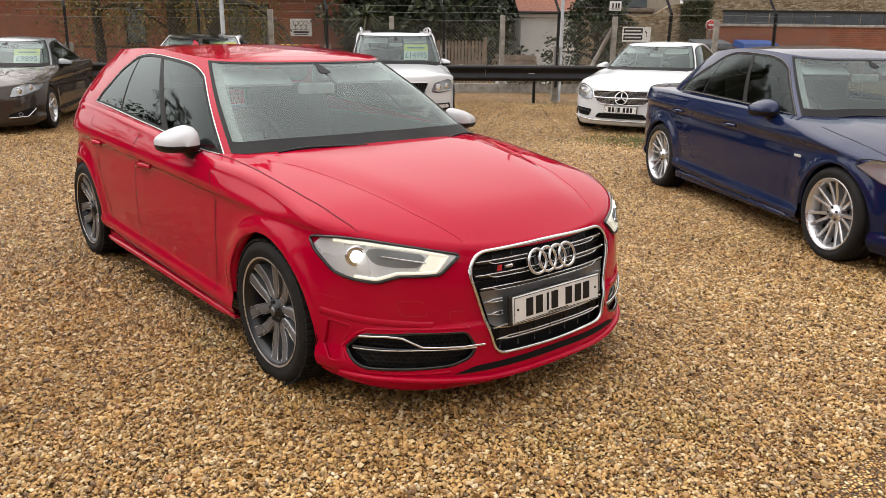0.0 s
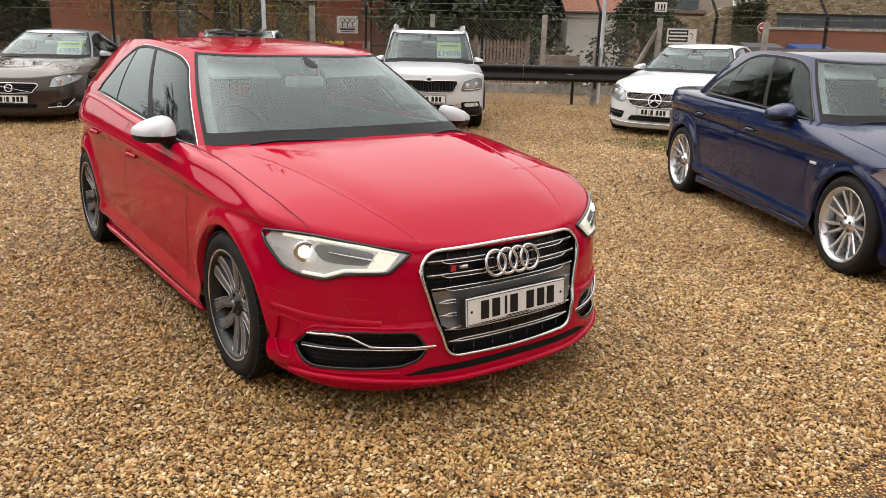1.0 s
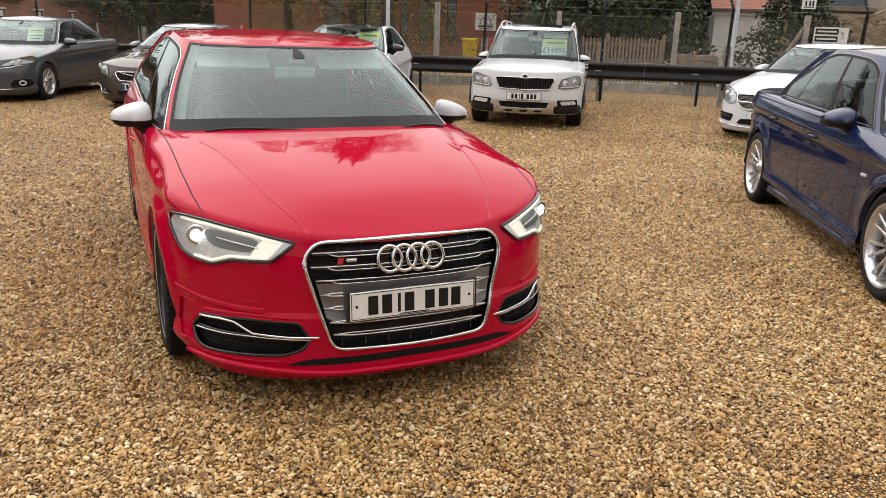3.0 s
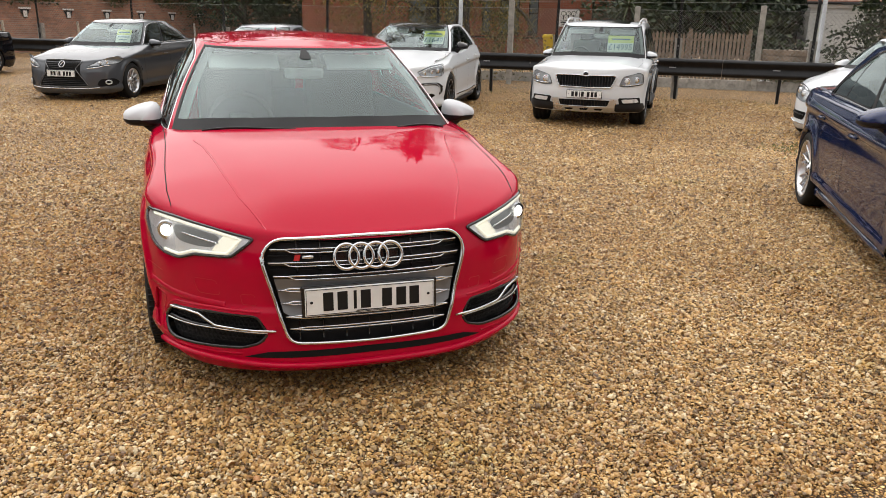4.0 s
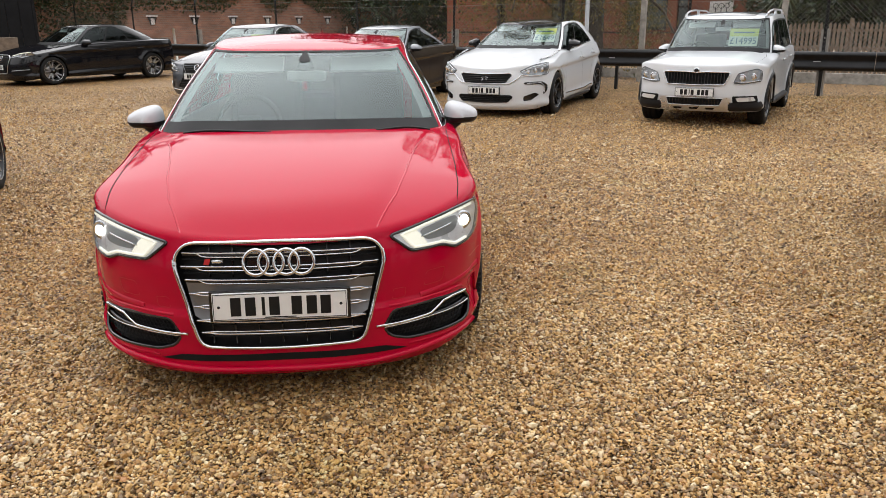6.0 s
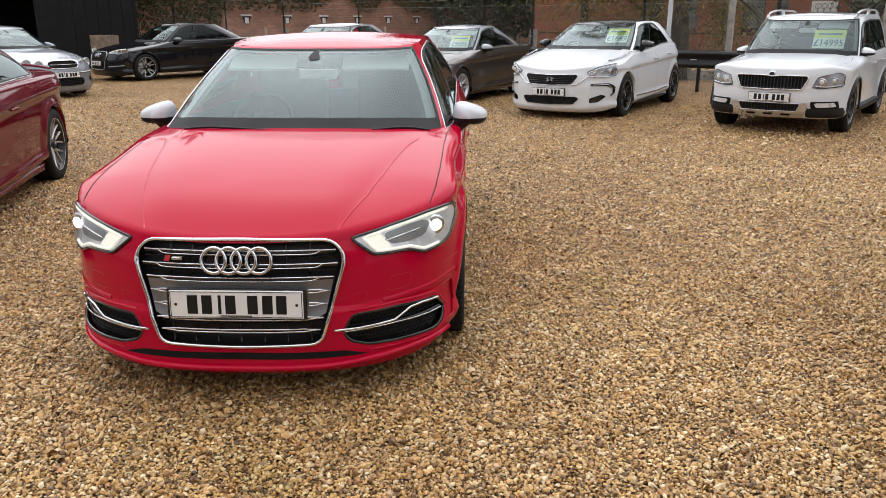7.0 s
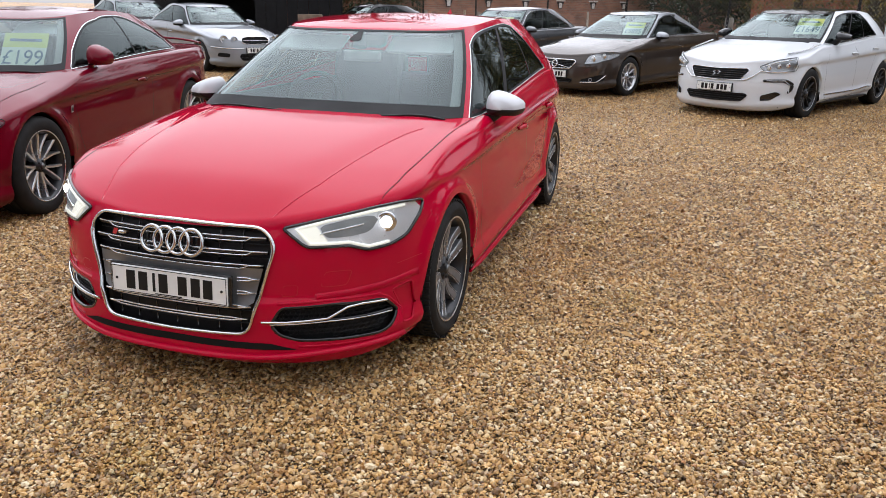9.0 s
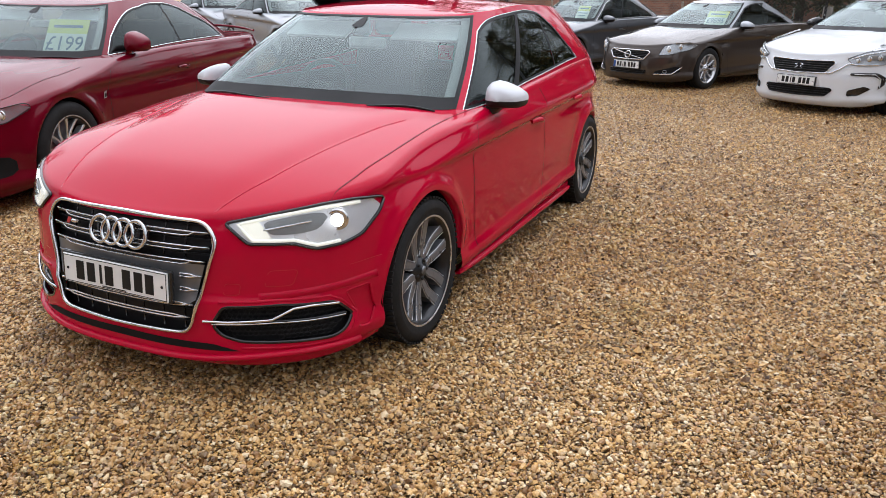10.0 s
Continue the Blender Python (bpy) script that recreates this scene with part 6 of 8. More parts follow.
def white_front(car, c):
    up = rounded(full([(0.0, 0.675), (0.46, 0.67), (0.50, 0.645), (0.44, 0.54), (0.35, 0.47), (0.0, 0.455)]), 0.03)
    g = dark_grille(car, c, up, CHROME, 0.009)
    pins = bmesh.new()
    for r in range(12):
        for k in range(44):
            x, z = -0.48 + k * 0.022 + (r % 2) * 0.011, 0.468 + r * 0.0175
            if inside(up, x, z) and abs(x) > 0.1 and near_edge(up, x, z)[0] > 0.012:
                p = c.front_at(x, z, 0.010)
                box(pins, p.x - 0.0045, p.x + 0.0045, p.y - 0.004, p.y + 0.006, z - 0.0045, z + 0.0045)
    tagged(part("grille_pins", pins, SATIN, g), kind="stuff")
    front_bar(car, c, "grille_blade", [(-0.46, 0.565), (0.46, 0.565)], 0.016, 0.016, SATIN, False, False, 0.8)
    ring_on(car, c, "badge_ring", 0, 0.565, 0.098, 0.010, 0.03, CHROME)
    for a in (90, 210, 330):
        front_bar(car, c, "badge_spoke", [(0, 0.565), (0.095 * math.cos(radians(a)), 0.565 + 0.095 * math.sin(radians(a)))], 0.010, 0.03, CHROME, False, False)
    headlight(car, c, rounded([(0.49, 0.54), (0.51, 0.66), (0.62, 0.735), (0.70, 0.775), (0.80, 0.74), (0.83, 0.65), (0.80, 0.58), (0.60, 0.52)], 0.03), [(0.60, 0.625, 0.045), (0.71, 0.665, 0.04)], [(0.54, 0.665), (0.64, 0.725), (0.74, 0.745)])
    fitted_plate(car, c, 0.385)
    front_panel(car, c, "corner_intake", rounded([(0.49, 0.375), (0.83, 0.40), (0.83, 0.33), (0.76, 0.28), (0.54, 0.265)], 0.025), SEAM, 0.006)
    front_bar(car, c, "intake_blade", [(0.53, 0.335), (0.80, 0.36)], 0.010, 0.012, TRIM, False)
    low = rounded(full([(0.0, 0.325), (0.36, 0.32), (0.42, 0.25), (0.0, 0.245)]), 0.02)
    g = dark_grille(car, c, low, TRIM, 0.005, "lower_grille")
    cross_bars(g, c, low, 3, 0.005, 0.010, TRIM)
    front_bar(car, c, "lower_lip", [(0.0, 0.205), (0.45, 0.205), (0.72, 0.225), (0.84, 0.25)], 0.010, 0.012, CHROME, False)


def silver_front(car, c):
    up = rounded(full([(0.0, 0.735), (0.22, 0.735), (0.31, 0.70), (0.32, 0.63), (0.25, 0.59), (0.0, 0.585)]), 0.05)
    g = dark_grille(car, c, up, CHROME, 0.010)
    grille_posts(g, c, up, np.linspace(-0.28, 0.28, 15), 0.004, 0.010, TRIM, "slat")
    front_bar(car, c, "grille_blade", [(-0.30, 0.66), (0.30, 0.66)], 0.006, 0.014, CHROME, False, False)
    round_lamp(car, c, 0.455, 0.675, 0.062)
    round_lamp(car, c, 0.635, 0.685, 0.075)
    fitted_plate(car, c, 0.465, off=0.028)
    low = rounded(full([(0.0, 0.40), (0.36, 0.395), (0.40, 0.33), (0.34, 0.26), (0.0, 0.25)]), 0.03)
    g = dark_grille(car, c, low, TRIM, 0.006, "lower_grille")
    cross_bars(g, c, low, 5, 0.005, 0.010, TRIM)
    front_panel(car, c, "fog_box", rounded([(0.56, 0.40), (0.74, 0.42), (0.76, 0.34), (0.58, 0.32)], 0.03), SEAM, 0.006)
    front_bar(car, c, "bumper_strip", [(0.30, 0.50), (0.62, 0.51), (0.82, 0.53)], 0.010, 0.010, CHROME, False)


def black_front(car, c):
    up = rounded(full([(0.0, 0.735), (0.34, 0.73), (0.42, 0.66), (0.34, 0.30), (0.0, 0.285)]), 0.04)
    g = dark_grille(car, c, up, SATIN, 0.010)
    cross_bars(g, c, up, 11, 0.006, 0.010, GLOSS_BLACK)
    for k in (-1.5, -0.5, 0.5, 1.5):
        ring_on(car, c, "ring", k * 0.06, 0.65, 0.048, 0.007, 0.022, CHROME)
    headlight(car, c, rounded([(0.42, 0.66), (0.44, 0.72), (0.66, 0.78), (0.84, 0.81), (0.85, 0.72), (0.70, 0.66), (0.60, 0.69)], 0.015), [(0.66, 0.72, 0.034), (0.75, 0.745, 0.034)], [(0.45, 0.71), (0.66, 0.765), (0.83, 0.795)], lit=True)
    fitted_plate(car, c, 0.44, off=0.028)
    front_panel(car, c, "corner_intake", rounded([(0.46, 0.42), (0.80, 0.46), (0.82, 0.34), (0.72, 0.25), (0.46, 0.27)], 0.03), SEAM, 0.006)
    front_bar(car, c, "intake_blade", [(0.48, 0.36), (0.80, 0.39)], 0.008, 0.012, SATIN, False)


def coupe_front(car, c):
    up = rounded(full([(0.0, 0.66), (0.36, 0.655), (0.28, 0.52), (0.44, 0.30), (0.47, 0.22), (0.0, 0.20)]), 0.02)
    g = dark_grille(car, c, up, CHROME, 0.009)
    cross_bars(g, c, up, 12, 0.006, 0.010, GLOSS_BLACK)
    headlight(car, c, rounded([(0.50, 0.55), (0.62, 0.64), (0.80, 0.71), (0.868, 0.735), (0.875, 0.69), (0.83, 0.62), (0.62, 0.57)], 0.018), [(0.66, 0.61, 0.032), (0.74, 0.645, 0.032), (0.81, 0.67, 0.03)])
    fitted_plate(car, c, 0.42, off=0.028)
    front_panel(car, c, "corner_intake", rounded([(0.60, 0.44), (0.84, 0.40), (0.84, 0.28), (0.62, 0.24)], 0.03), SEAM, 0.006)
    badge = part("side_badge", drape(c, [(0.435, 0.705), (0.475, 0.715), (0.465, 0.665), (0.43, 0.66)], 0.004, 5, 4, at=c.side_at), SATIN, car)
    part("badge_field", drape(c, [(0.445, 0.695), (0.465, 0.70), (0.458, 0.672), (0.441, 0.67)], 0.007, 4, 3, at=c.side_at), GLOSS_BLACK, badge)
    both_sides("skirt", car, CRIMSON, [c.side_at(y, 0.20 + 0.02 * smooth01((y - 0.5) / 1.6), 0.004) for y in np.linspace(0.40, 2.32, 16)], 0.028, 8)
    part("boot_spoiler", tube_bm([(x, c.wb + c.ro - 0.16 - 0.12 * abs(x) ** 2, c.deck_z(x, c.wb + c.ro - 0.2) + 0.045 - 0.03 * (abs(x) / 0.7) ** 3) for x in np.linspace(-0.72, 0.72, 17)], 0.022, 8, flat=0.6), CRIMSON, car)


def navy_front(car, c):
    for x in (0.15, -0.15):
        g = dark_grille(car, c, rounded([(x - 0.12, 0.66), (x + 0.12, 0.66), (x + 0.10, 0.52), (x - 0.10, 0.52)], 0.04), CHROME, 0.010)
    headlight(car, c, rounded([(0.44, 0.56), (0.48, 0.67), (0.70, 0.73), (0.86, 0.75), (0.875, 0.68), (0.82, 0.60), (0.60, 0.55)], 0.02), [(0.58, 0.63, 0.05), (0.72, 0.66, 0.05)])
    fitted_plate(car, c, 0.42)
    low = rounded(full([(0.0, 0.36), (0.36, 0.355), (0.32, 0.22), (0.0, 0.21)]), 0.02)
    dark_grille(car, c, low, TRIM, 0.006, "lower_grille")
    front_panel(car, c, "corner_intake", rounded([(0.50, 0.36), (0.80, 0.38), (0.80, 0.27), (0.52, 0.22)], 0.03), SEAM, 0.006)
    for sgn in (1, -1):
        p = c.side_at(0.43, 0.665, 0.004)
        part("wing_repeater", boxed(*sorted((sgn * (p.x - 0.006), sgn * (p.x + 0.006))), 0.39, 0.47, 0.655, 0.675, bevel=0.005), REFLECTOR, car)
    both_sides("skirt", car, BLUE, [c.side_at(y, 0.205 + 0.015 * smooth01((y - 0.5) / 1.6), 0.002) for y in np.linspace(0.40, 2.36, 16)], 0.026, 8)


crossover_front(*crossover)
two_tone_front(*two_tone_hatch)
cabrio_front(*brown_cabrio)
grey_front(*grey_saloon)
white_front(*white_saloon)
silver_front(*silver_saloon)
silver_front(*pale_saloon)
black_front(*black_saloon)
coupe_front(*red_coupe)
navy_front(*navy_saloon)


# ---- materials of the yard ----
def gravel_ground():
    m, nt, b = node_mat("damp_gravel")
    tc = nt.nodes.new("ShaderNodeTexCoord")
    warp = nt.nodes.new("ShaderNodeTexNoise")
    set_in(warp, Scale=30.0, Detail=2)
    nt.links.new(tc.outputs["Object"], warp.inputs["Vector"])
    mixv = nt.nodes.new("ShaderNodeVectorMath")
    mixv.operation = "MULTIPLY_ADD"
    mixv.inputs[1].default_value = (0.02, 0.02, 0.02)
    nt.links.new(warp.outputs["Color"], mixv.inputs[0])
    nt.links.new(tc.outputs["Object"], mixv.inputs[2])
    cells, edge = nt.nodes.new("ShaderNodeTexVoronoi"), nt.nodes.new("ShaderNodeTexVoronoi")
    edge.feature = "DISTANCE_TO_EDGE"
    for v in (cells, edge):
        set_in(v, Scale=62.0, Randomness=1.0)
        nt.links.new(mixv.outputs[0], v.inputs["Vector"])
    sep = nt.nodes.new("ShaderNodeSeparateColor")
    nt.links.new(cells.outputs["Color"], sep.inputs[0])
    stone = ramp(nt, sep.outputs[0], PEBBLE_STOPS)
    # dark soil and the shade between stones, both painted into the colour
    gap_shade = ramp(nt, edge.outputs["Distance"], [(0.0, (0.06, 0.042, 0.026)), (0.06, (0.28, 0.225, 0.16)), (0.15, (1.12, 1.03, 0.87))])
    patch = ramp(nt, tex_noise(nt, 0.55, 5, 0.6), [(0.32, (0.80, 0.76, 0.70)), (0.6, (1.0, 1.0, 1.0))])
    last = stone
    clump = ramp(nt, tex_noise(nt, 17, 3, 0.7), [(0.36, (0.84, 0.82, 0.78)), (0.52, (1.0, 1.0, 1.0)), (0.68, (1.14, 1.13, 1.1))])
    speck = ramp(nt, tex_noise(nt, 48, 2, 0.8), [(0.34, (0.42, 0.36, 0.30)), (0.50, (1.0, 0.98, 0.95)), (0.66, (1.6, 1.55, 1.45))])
    moss = ramp(nt, tex_noise(nt, 0.75, 7, 0.65), [(0.58, (1.0, 1.0, 1.0)), (0.74, (0.74, 0.82, 0.50))])
    for layer, fac in ((gap_shade, 1.0), (patch, 1.0), (clump, 1.0), (speck, 1.0), (moss, 1.0)):
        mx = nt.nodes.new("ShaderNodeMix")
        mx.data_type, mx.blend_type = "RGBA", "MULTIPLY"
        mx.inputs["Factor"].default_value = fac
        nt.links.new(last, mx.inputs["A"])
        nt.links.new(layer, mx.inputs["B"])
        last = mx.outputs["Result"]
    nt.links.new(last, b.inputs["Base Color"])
    set_in(b, Roughness=0.5)
    hgt = nt.nodes.new("ShaderNodeMapRange")
    set_in(hgt, From_Max=0.22)
    nt.links.new(edge.outputs["Distance"], hgt.inputs["Value"])
    bump(nt, b, hgt.outputs[0], 1.0, 0.012)
    return m


PEBBLE_STOPS = [(0.0, (0.11, 0.055, 0.020)), (0.14, (0.38, 0.20, 0.062)), (0.34, (0.60, 0.365, 0.130)), (0.57, (0.73, 0.480, 0.200)),
                (0.69, (0.16, 0.10, 0.050)), (0.80, (0.77, 0.555, 0.27)), (0.94, (0.84, 0.72, 0.50)), (1.0, (0.44, 0.21, 0.075))]


def pebble_mat():
    m, nt, b = node_mat("gravel_stones")
    g = nt.nodes.new("ShaderNodeNewGeometry")
    mx = nt.nodes.new("ShaderNodeMix")
    mx.data_type, mx.blend_type = "RGBA", "MULTIPLY"
    mx.inputs["Factor"].default_value = 1.0
    nt.links.new(ramp(nt, g.outputs["Random Per Island"], PEBBLE_STOPS), mx.inputs["A"])
    nt.links.new(ramp(nt, tex_noise(nt, 90, 4, 0.6), [(0.3, (0.75, 0.72, 0.68)), (0.7, (1.0, 1.0, 1.0))]), mx.inputs["B"])
    last = mx.outputs["Result"]
    for layer in (ramp(nt, tex_noise(nt, 0.55, 5, 0.6), [(0.34, (0.80, 0.74, 0.66)), (0.58, (1.0, 1.0, 1.0))]),
                  ramp(nt, tex_noise(nt, 6.0, 4, 0.65), [(0.34, (0.76, 0.74, 0.70)), (0.62, (1.10, 1.10, 1.08))]),
                  ramp(nt, tex_noise(nt, 0.9, 6, 0.65), [(0.58, (1.0, 1.0, 1.0)), (0.74, (0.80, 0.86, 0.58))])):
        my = nt.nodes.new("ShaderNodeMix")
        my.data_type, my.blend_type = "RGBA", "MULTIPLY"
        my.inputs["Factor"].default_value = 1.0
        nt.links.new(last, my.inputs["A"])
        nt.links.new(layer, my.inputs["B"])
        last = my.outputs["Result"]
    nt.links.new(last, b.inputs["Base Color"])
    set_in(b, Roughness=0.36)
    bump(nt, b, tex_noise(nt, 260, 3), 0.3, 0.003)
    return m


def brick_mat(name, c1, c2, mortar, size=(0.225, 0.075), grime=0.5):
    m, nt, b = node_mat(name)
    tc = nt.nodes.new("ShaderNodeTexCoord")
    sx, cx = nt.nodes.new("ShaderNodeSeparateXYZ"), nt.nodes.new("ShaderNodeCombineXYZ")
    nt.links.new(tc.outputs["Object"], sx.inputs[0])
    nt.links.new(sx.outputs["X"], cx.inputs["X"])
    nt.links.new(sx.outputs["Z"], cx.inputs["Y"])
    bt = nt.nodes.new("ShaderNodeTexBrick")
    set_in(bt, Color1=(*c1, 1), Color2=(*c2, 1), Mortar=(*mortar, 1), Scale=1.0, Mortar_Size=0.008, Brick_Width=size[0], Row_Height=size[1], Bias=0.0)
    nt.links.new(cx.outputs[0], bt.inputs["Vector"])
    mx = nt.nodes.new("ShaderNodeMix")
    mx.data_type, mx.blend_type = "RGBA", "MULTIPLY"
    mx.inputs["Factor"].default_value = 1.0
    nt.links.new(bt.outputs["Color"], mx.inputs["A"])
    nt.links.new(ramp(nt, tex_noise(nt, 1.3, 6, 0.65), [(0.3, (1 - grime, 1 - grime, 1 - grime)), (0.65, (1, 1, 1))]), mx.inputs["B"])
    nt.links.new(mx.outputs["Result"], b.inputs["Base Color"])
    set_in(b, Roughness=0.9)
    inv = nt.nodes.new("ShaderNodeMath")
    inv.operation = "SUBTRACT"
    inv.inputs[0].default_value = 1.0
    nt.links.new(bt.outputs["Fac"], inv.inputs[1])
    bump(nt, b, inv.outputs[0], 0.5, 0.01)
    return m


def stone_mat():
    m, nt, b = node_mat("rubble_limestone")
    tc = nt.nodes.new("ShaderNodeTexCoord")
    mp = nt.nodes.new("ShaderNodeMapping")
    mp.inputs["Scale"].default_value = (1.0, 1.0, 2.8)
    nt.links.new(tc.outputs["Object"], mp.inputs["Vector"])
    v, e = nt.nodes.new("ShaderNodeTexVoronoi"), nt.nodes.new("ShaderNodeTexVoronoi")
    e.feature = "DISTANCE_TO_EDGE"
    for k in (v, e):
        set_in(k, Scale=6.5)
        nt.links.new(mp.outputs[0], k.inputs["Vector"])
    sep = nt.nodes.new("ShaderNodeSeparateColor")
    nt.links.new(v.outputs["Color"], sep.inputs[0])
    mx = nt.nodes.new("ShaderNodeMix")
    mx.data_type, mx.blend_type = "RGBA", "MULTIPLY"
    mx.inputs["Factor"].default_value = 1.0
    nt.links.new(ramp(nt, sep.outputs[0], [(0.0, (0.16, 0.11, 0.06)), (0.5, (0.30, 0.23, 0.14)), (1.0, (0.40, 0.34, 0.25))]), mx.inputs["A"])
    nt.links.new(ramp(nt, e.outputs["Distance"], [(0.0, (0.45, 0.42, 0.38)), (0.08, (1, 1, 1))]), mx.inputs["B"])
    nt.links.new(mx.outputs["Result"], b.inputs["Base Color"])
    set_in(b, Roughness=0.95)
    bump(nt, b, e.outputs["Distance"], 0.6, 0.03)
    return m


def leaf_mat(name, stops):
    m, nt, b = node_mat(name)
    g = nt.nodes.new("ShaderNodeNewGeometry")
    nt.links.new(ramp(nt, g.outputs["Random Per Island"], stops), b.inputs["Base Color"])
    set_in(b, Roughness=0.55)
    return m


def bark_mat(name, dark, light):
    m, nt, b = node_mat(name)
    f = tex_noise(nt, 6, 6, 0.7, stretch=(4, 4, 0.7))
    nt.links.new(ramp(nt, f, [(0.35, dark), (0.65, light)]), b.inputs["Base Color"])
    set_in(b, Roughness=0.95)
    bump(nt, b, f, 0.8, 0.03)
    return m


GRAVEL = gravel_ground()
PEBBLES = pebble_mat()
BRICK = brick_mat("red_facing_brick", (0.30, 0.095, 0.05), (0.24, 0.07, 0.04), (0.22, 0.15, 0.11), grime=0.25)
OLD_BRICK = brick_mat("old_weathered_brick", (0.50, 0.23, 0.145), (0.30, 0.14, 0.10), (0.36, 0.30, 0.24), grime=0.45)
DARK_BRICK = plain("brown_plinth_brick", (0.045, 0.03, 0.024), 0.85, 0, 0.3, 6, 0.2)
STONE = stone_mat()
CONCRETE = plain("weathered_concrete", (0.30, 0.28, 0.25), 0.9, 0, 0.35, 9, 0.3)
BARRIER = plain("black_painted_steel", (0.010, 0.010, 0.011), 0.38, 0, 0.3, 7, 0.1)
WIRE = plain("galvanised_wire", (0.27, 0.27, 0.255), 0.5, 0.5, 0.2, 5)
GALV = plain("galvanised_pole", (0.36, 0.37, 0.38), 0.45, 0.7, 0.15, 6)
OLD_WOOD = plain("weathered_fence_wood", (0.20, 0.15, 0.11), 0.9, 0, 0.35, 7, 0.3)
FRAME_DARK = plain("dark_window_frame", (0.02, 0.018, 0.016), 0.5)
WINDOW = plain("dim_window_glass", (0.11, 0.13, 0.14), 0.06, 0, 0.3, 2)
RENDER = plain("white_render", (0.62, 0.62, 0.60), 0.85, 0, 0.12, 3, 0.1)
ROOF_TILE = plain("red_roof_tile", (0.28, 0.12, 0.08), 0.9, 0, 0.3, 12, 0.4)
SLATE = plain("blue_grey_panel", (0.055, 0.065, 0.075), 0.6, 0, 0.25, 4)
BLACK_BOARD = plain("black_stained_boards", (0.008, 0.008, 0.009), 0.8, 0, 0.4, 5, 0.2)
YELLOW = plain("yellow_plastic", (0.62, 0.42, 0.01), 0.45)
BIN_RED = plain("red_plastic", (0.40, 0.035, 0.02), 0.5)
SIGN_WHITE = plain("white_sign_board", (0.72, 0.72, 0.70), 0.5, 0, 0.06, 6)
SIGN_BLACK = plain("black_sign_print", (0.015, 0.015, 0.016), 0.5)
SIGN_RED = plain("red_sign_face", (0.42, 0.02, 0.02), 0.4)
BARK = bark_mat("dark_furrowed_bark", (0.02, 0.016, 0.013), (0.085, 0.07, 0.055))
GOLD_LEAF = leaf_mat("yellowing_leaves", [(0.0, (0.03, 0.04, 0.010)), (0.40, (0.075, 0.075, 0.016)), (0.75, (0.16, 0.125, 0.024)), (1.0, (0.28, 0.20, 0.04))])
GREEN_LEAF = leaf_mat("dark_green_leaves", [(0.0, (0.008, 0.016, 0.007)), (0.6, (0.022, 0.04, 0.014)), (1.0, (0.06, 0.085, 0.03))])
IVY_LEAF = leaf_mat("ivy_leaves", [(0.0, (0.012, 0.022, 0.008)), (0.6, (0.05, 0.065, 0.02)), (1.0, (0.12, 0.10, 0.04))])
MOSS = leaf_mat("moss_and_grass", [(0.0, (0.06, 0.075, 0.018)), (0.6, (0.14, 0.15, 0.04)), (1.0, (0.22, 0.20, 0.07))])
PALM_LEAF = leaf_mat("palm_fronds", [(0.0, (0.03, 0.05, 0.015)), (0.7, (0.09, 0.11, 0.035)), (1.0, (0.22, 0.18, 0.07))])

# ---- ground ----
vs, n = [], 72
for i in range(n + 1):
    for j in range(n + 1):
        r = (j / n) ** 2.2 * 400
        a = 2 * math.pi * i / n
        x, y = 2.3 + r * math.cos(a), 1 + r * math.sin(a)
        vs.append((x, y, min(0.16, ground_z(x, y))))
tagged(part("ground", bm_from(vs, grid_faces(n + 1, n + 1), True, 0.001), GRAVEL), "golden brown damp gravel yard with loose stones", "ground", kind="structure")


ICO_T = (1 + 5 ** 0.5) / 2
ICO = np.array([(-1, ICO_T, 0), (1, ICO_T, 0), (-1, -ICO_T, 0), (1, -ICO_T, 0), (0, -1, ICO_T), (0, 1, ICO_T), (0, -1, -ICO_T), (0, 1, -ICO_T), (ICO_T, 0, -1), (ICO_T, 0, 1), (-ICO_T, 0, -1), (-ICO_T, 0, 1)], float)
ICO /= np.linalg.norm(ICO[0])
ICO_F = np.array([(0, 11, 5), (0, 5, 1), (0, 1, 7), (0, 7, 10), (0, 10, 11), (1, 5, 9), (5, 11, 4), (11, 10, 2), (10, 7, 6), (7, 1, 8),
                  (3, 9, 4), (3, 4, 2), (3, 2, 6), (3, 6, 8), (3, 8, 9), (4, 9, 5), (2, 4, 11), (6, 2, 10), (8, 6, 7), (9, 8, 1)])
OCT = np.array([(1, 0, 0), (0, 1, 0), (-1, 0, 0), (0, -1, 0), (0.1, 0.1, 1), (-0.1, 0, -1)], float)
OCT_F = np.array([(0, 1, 4), (1, 2, 4), (2, 3, 4), (3, 0, 4)])


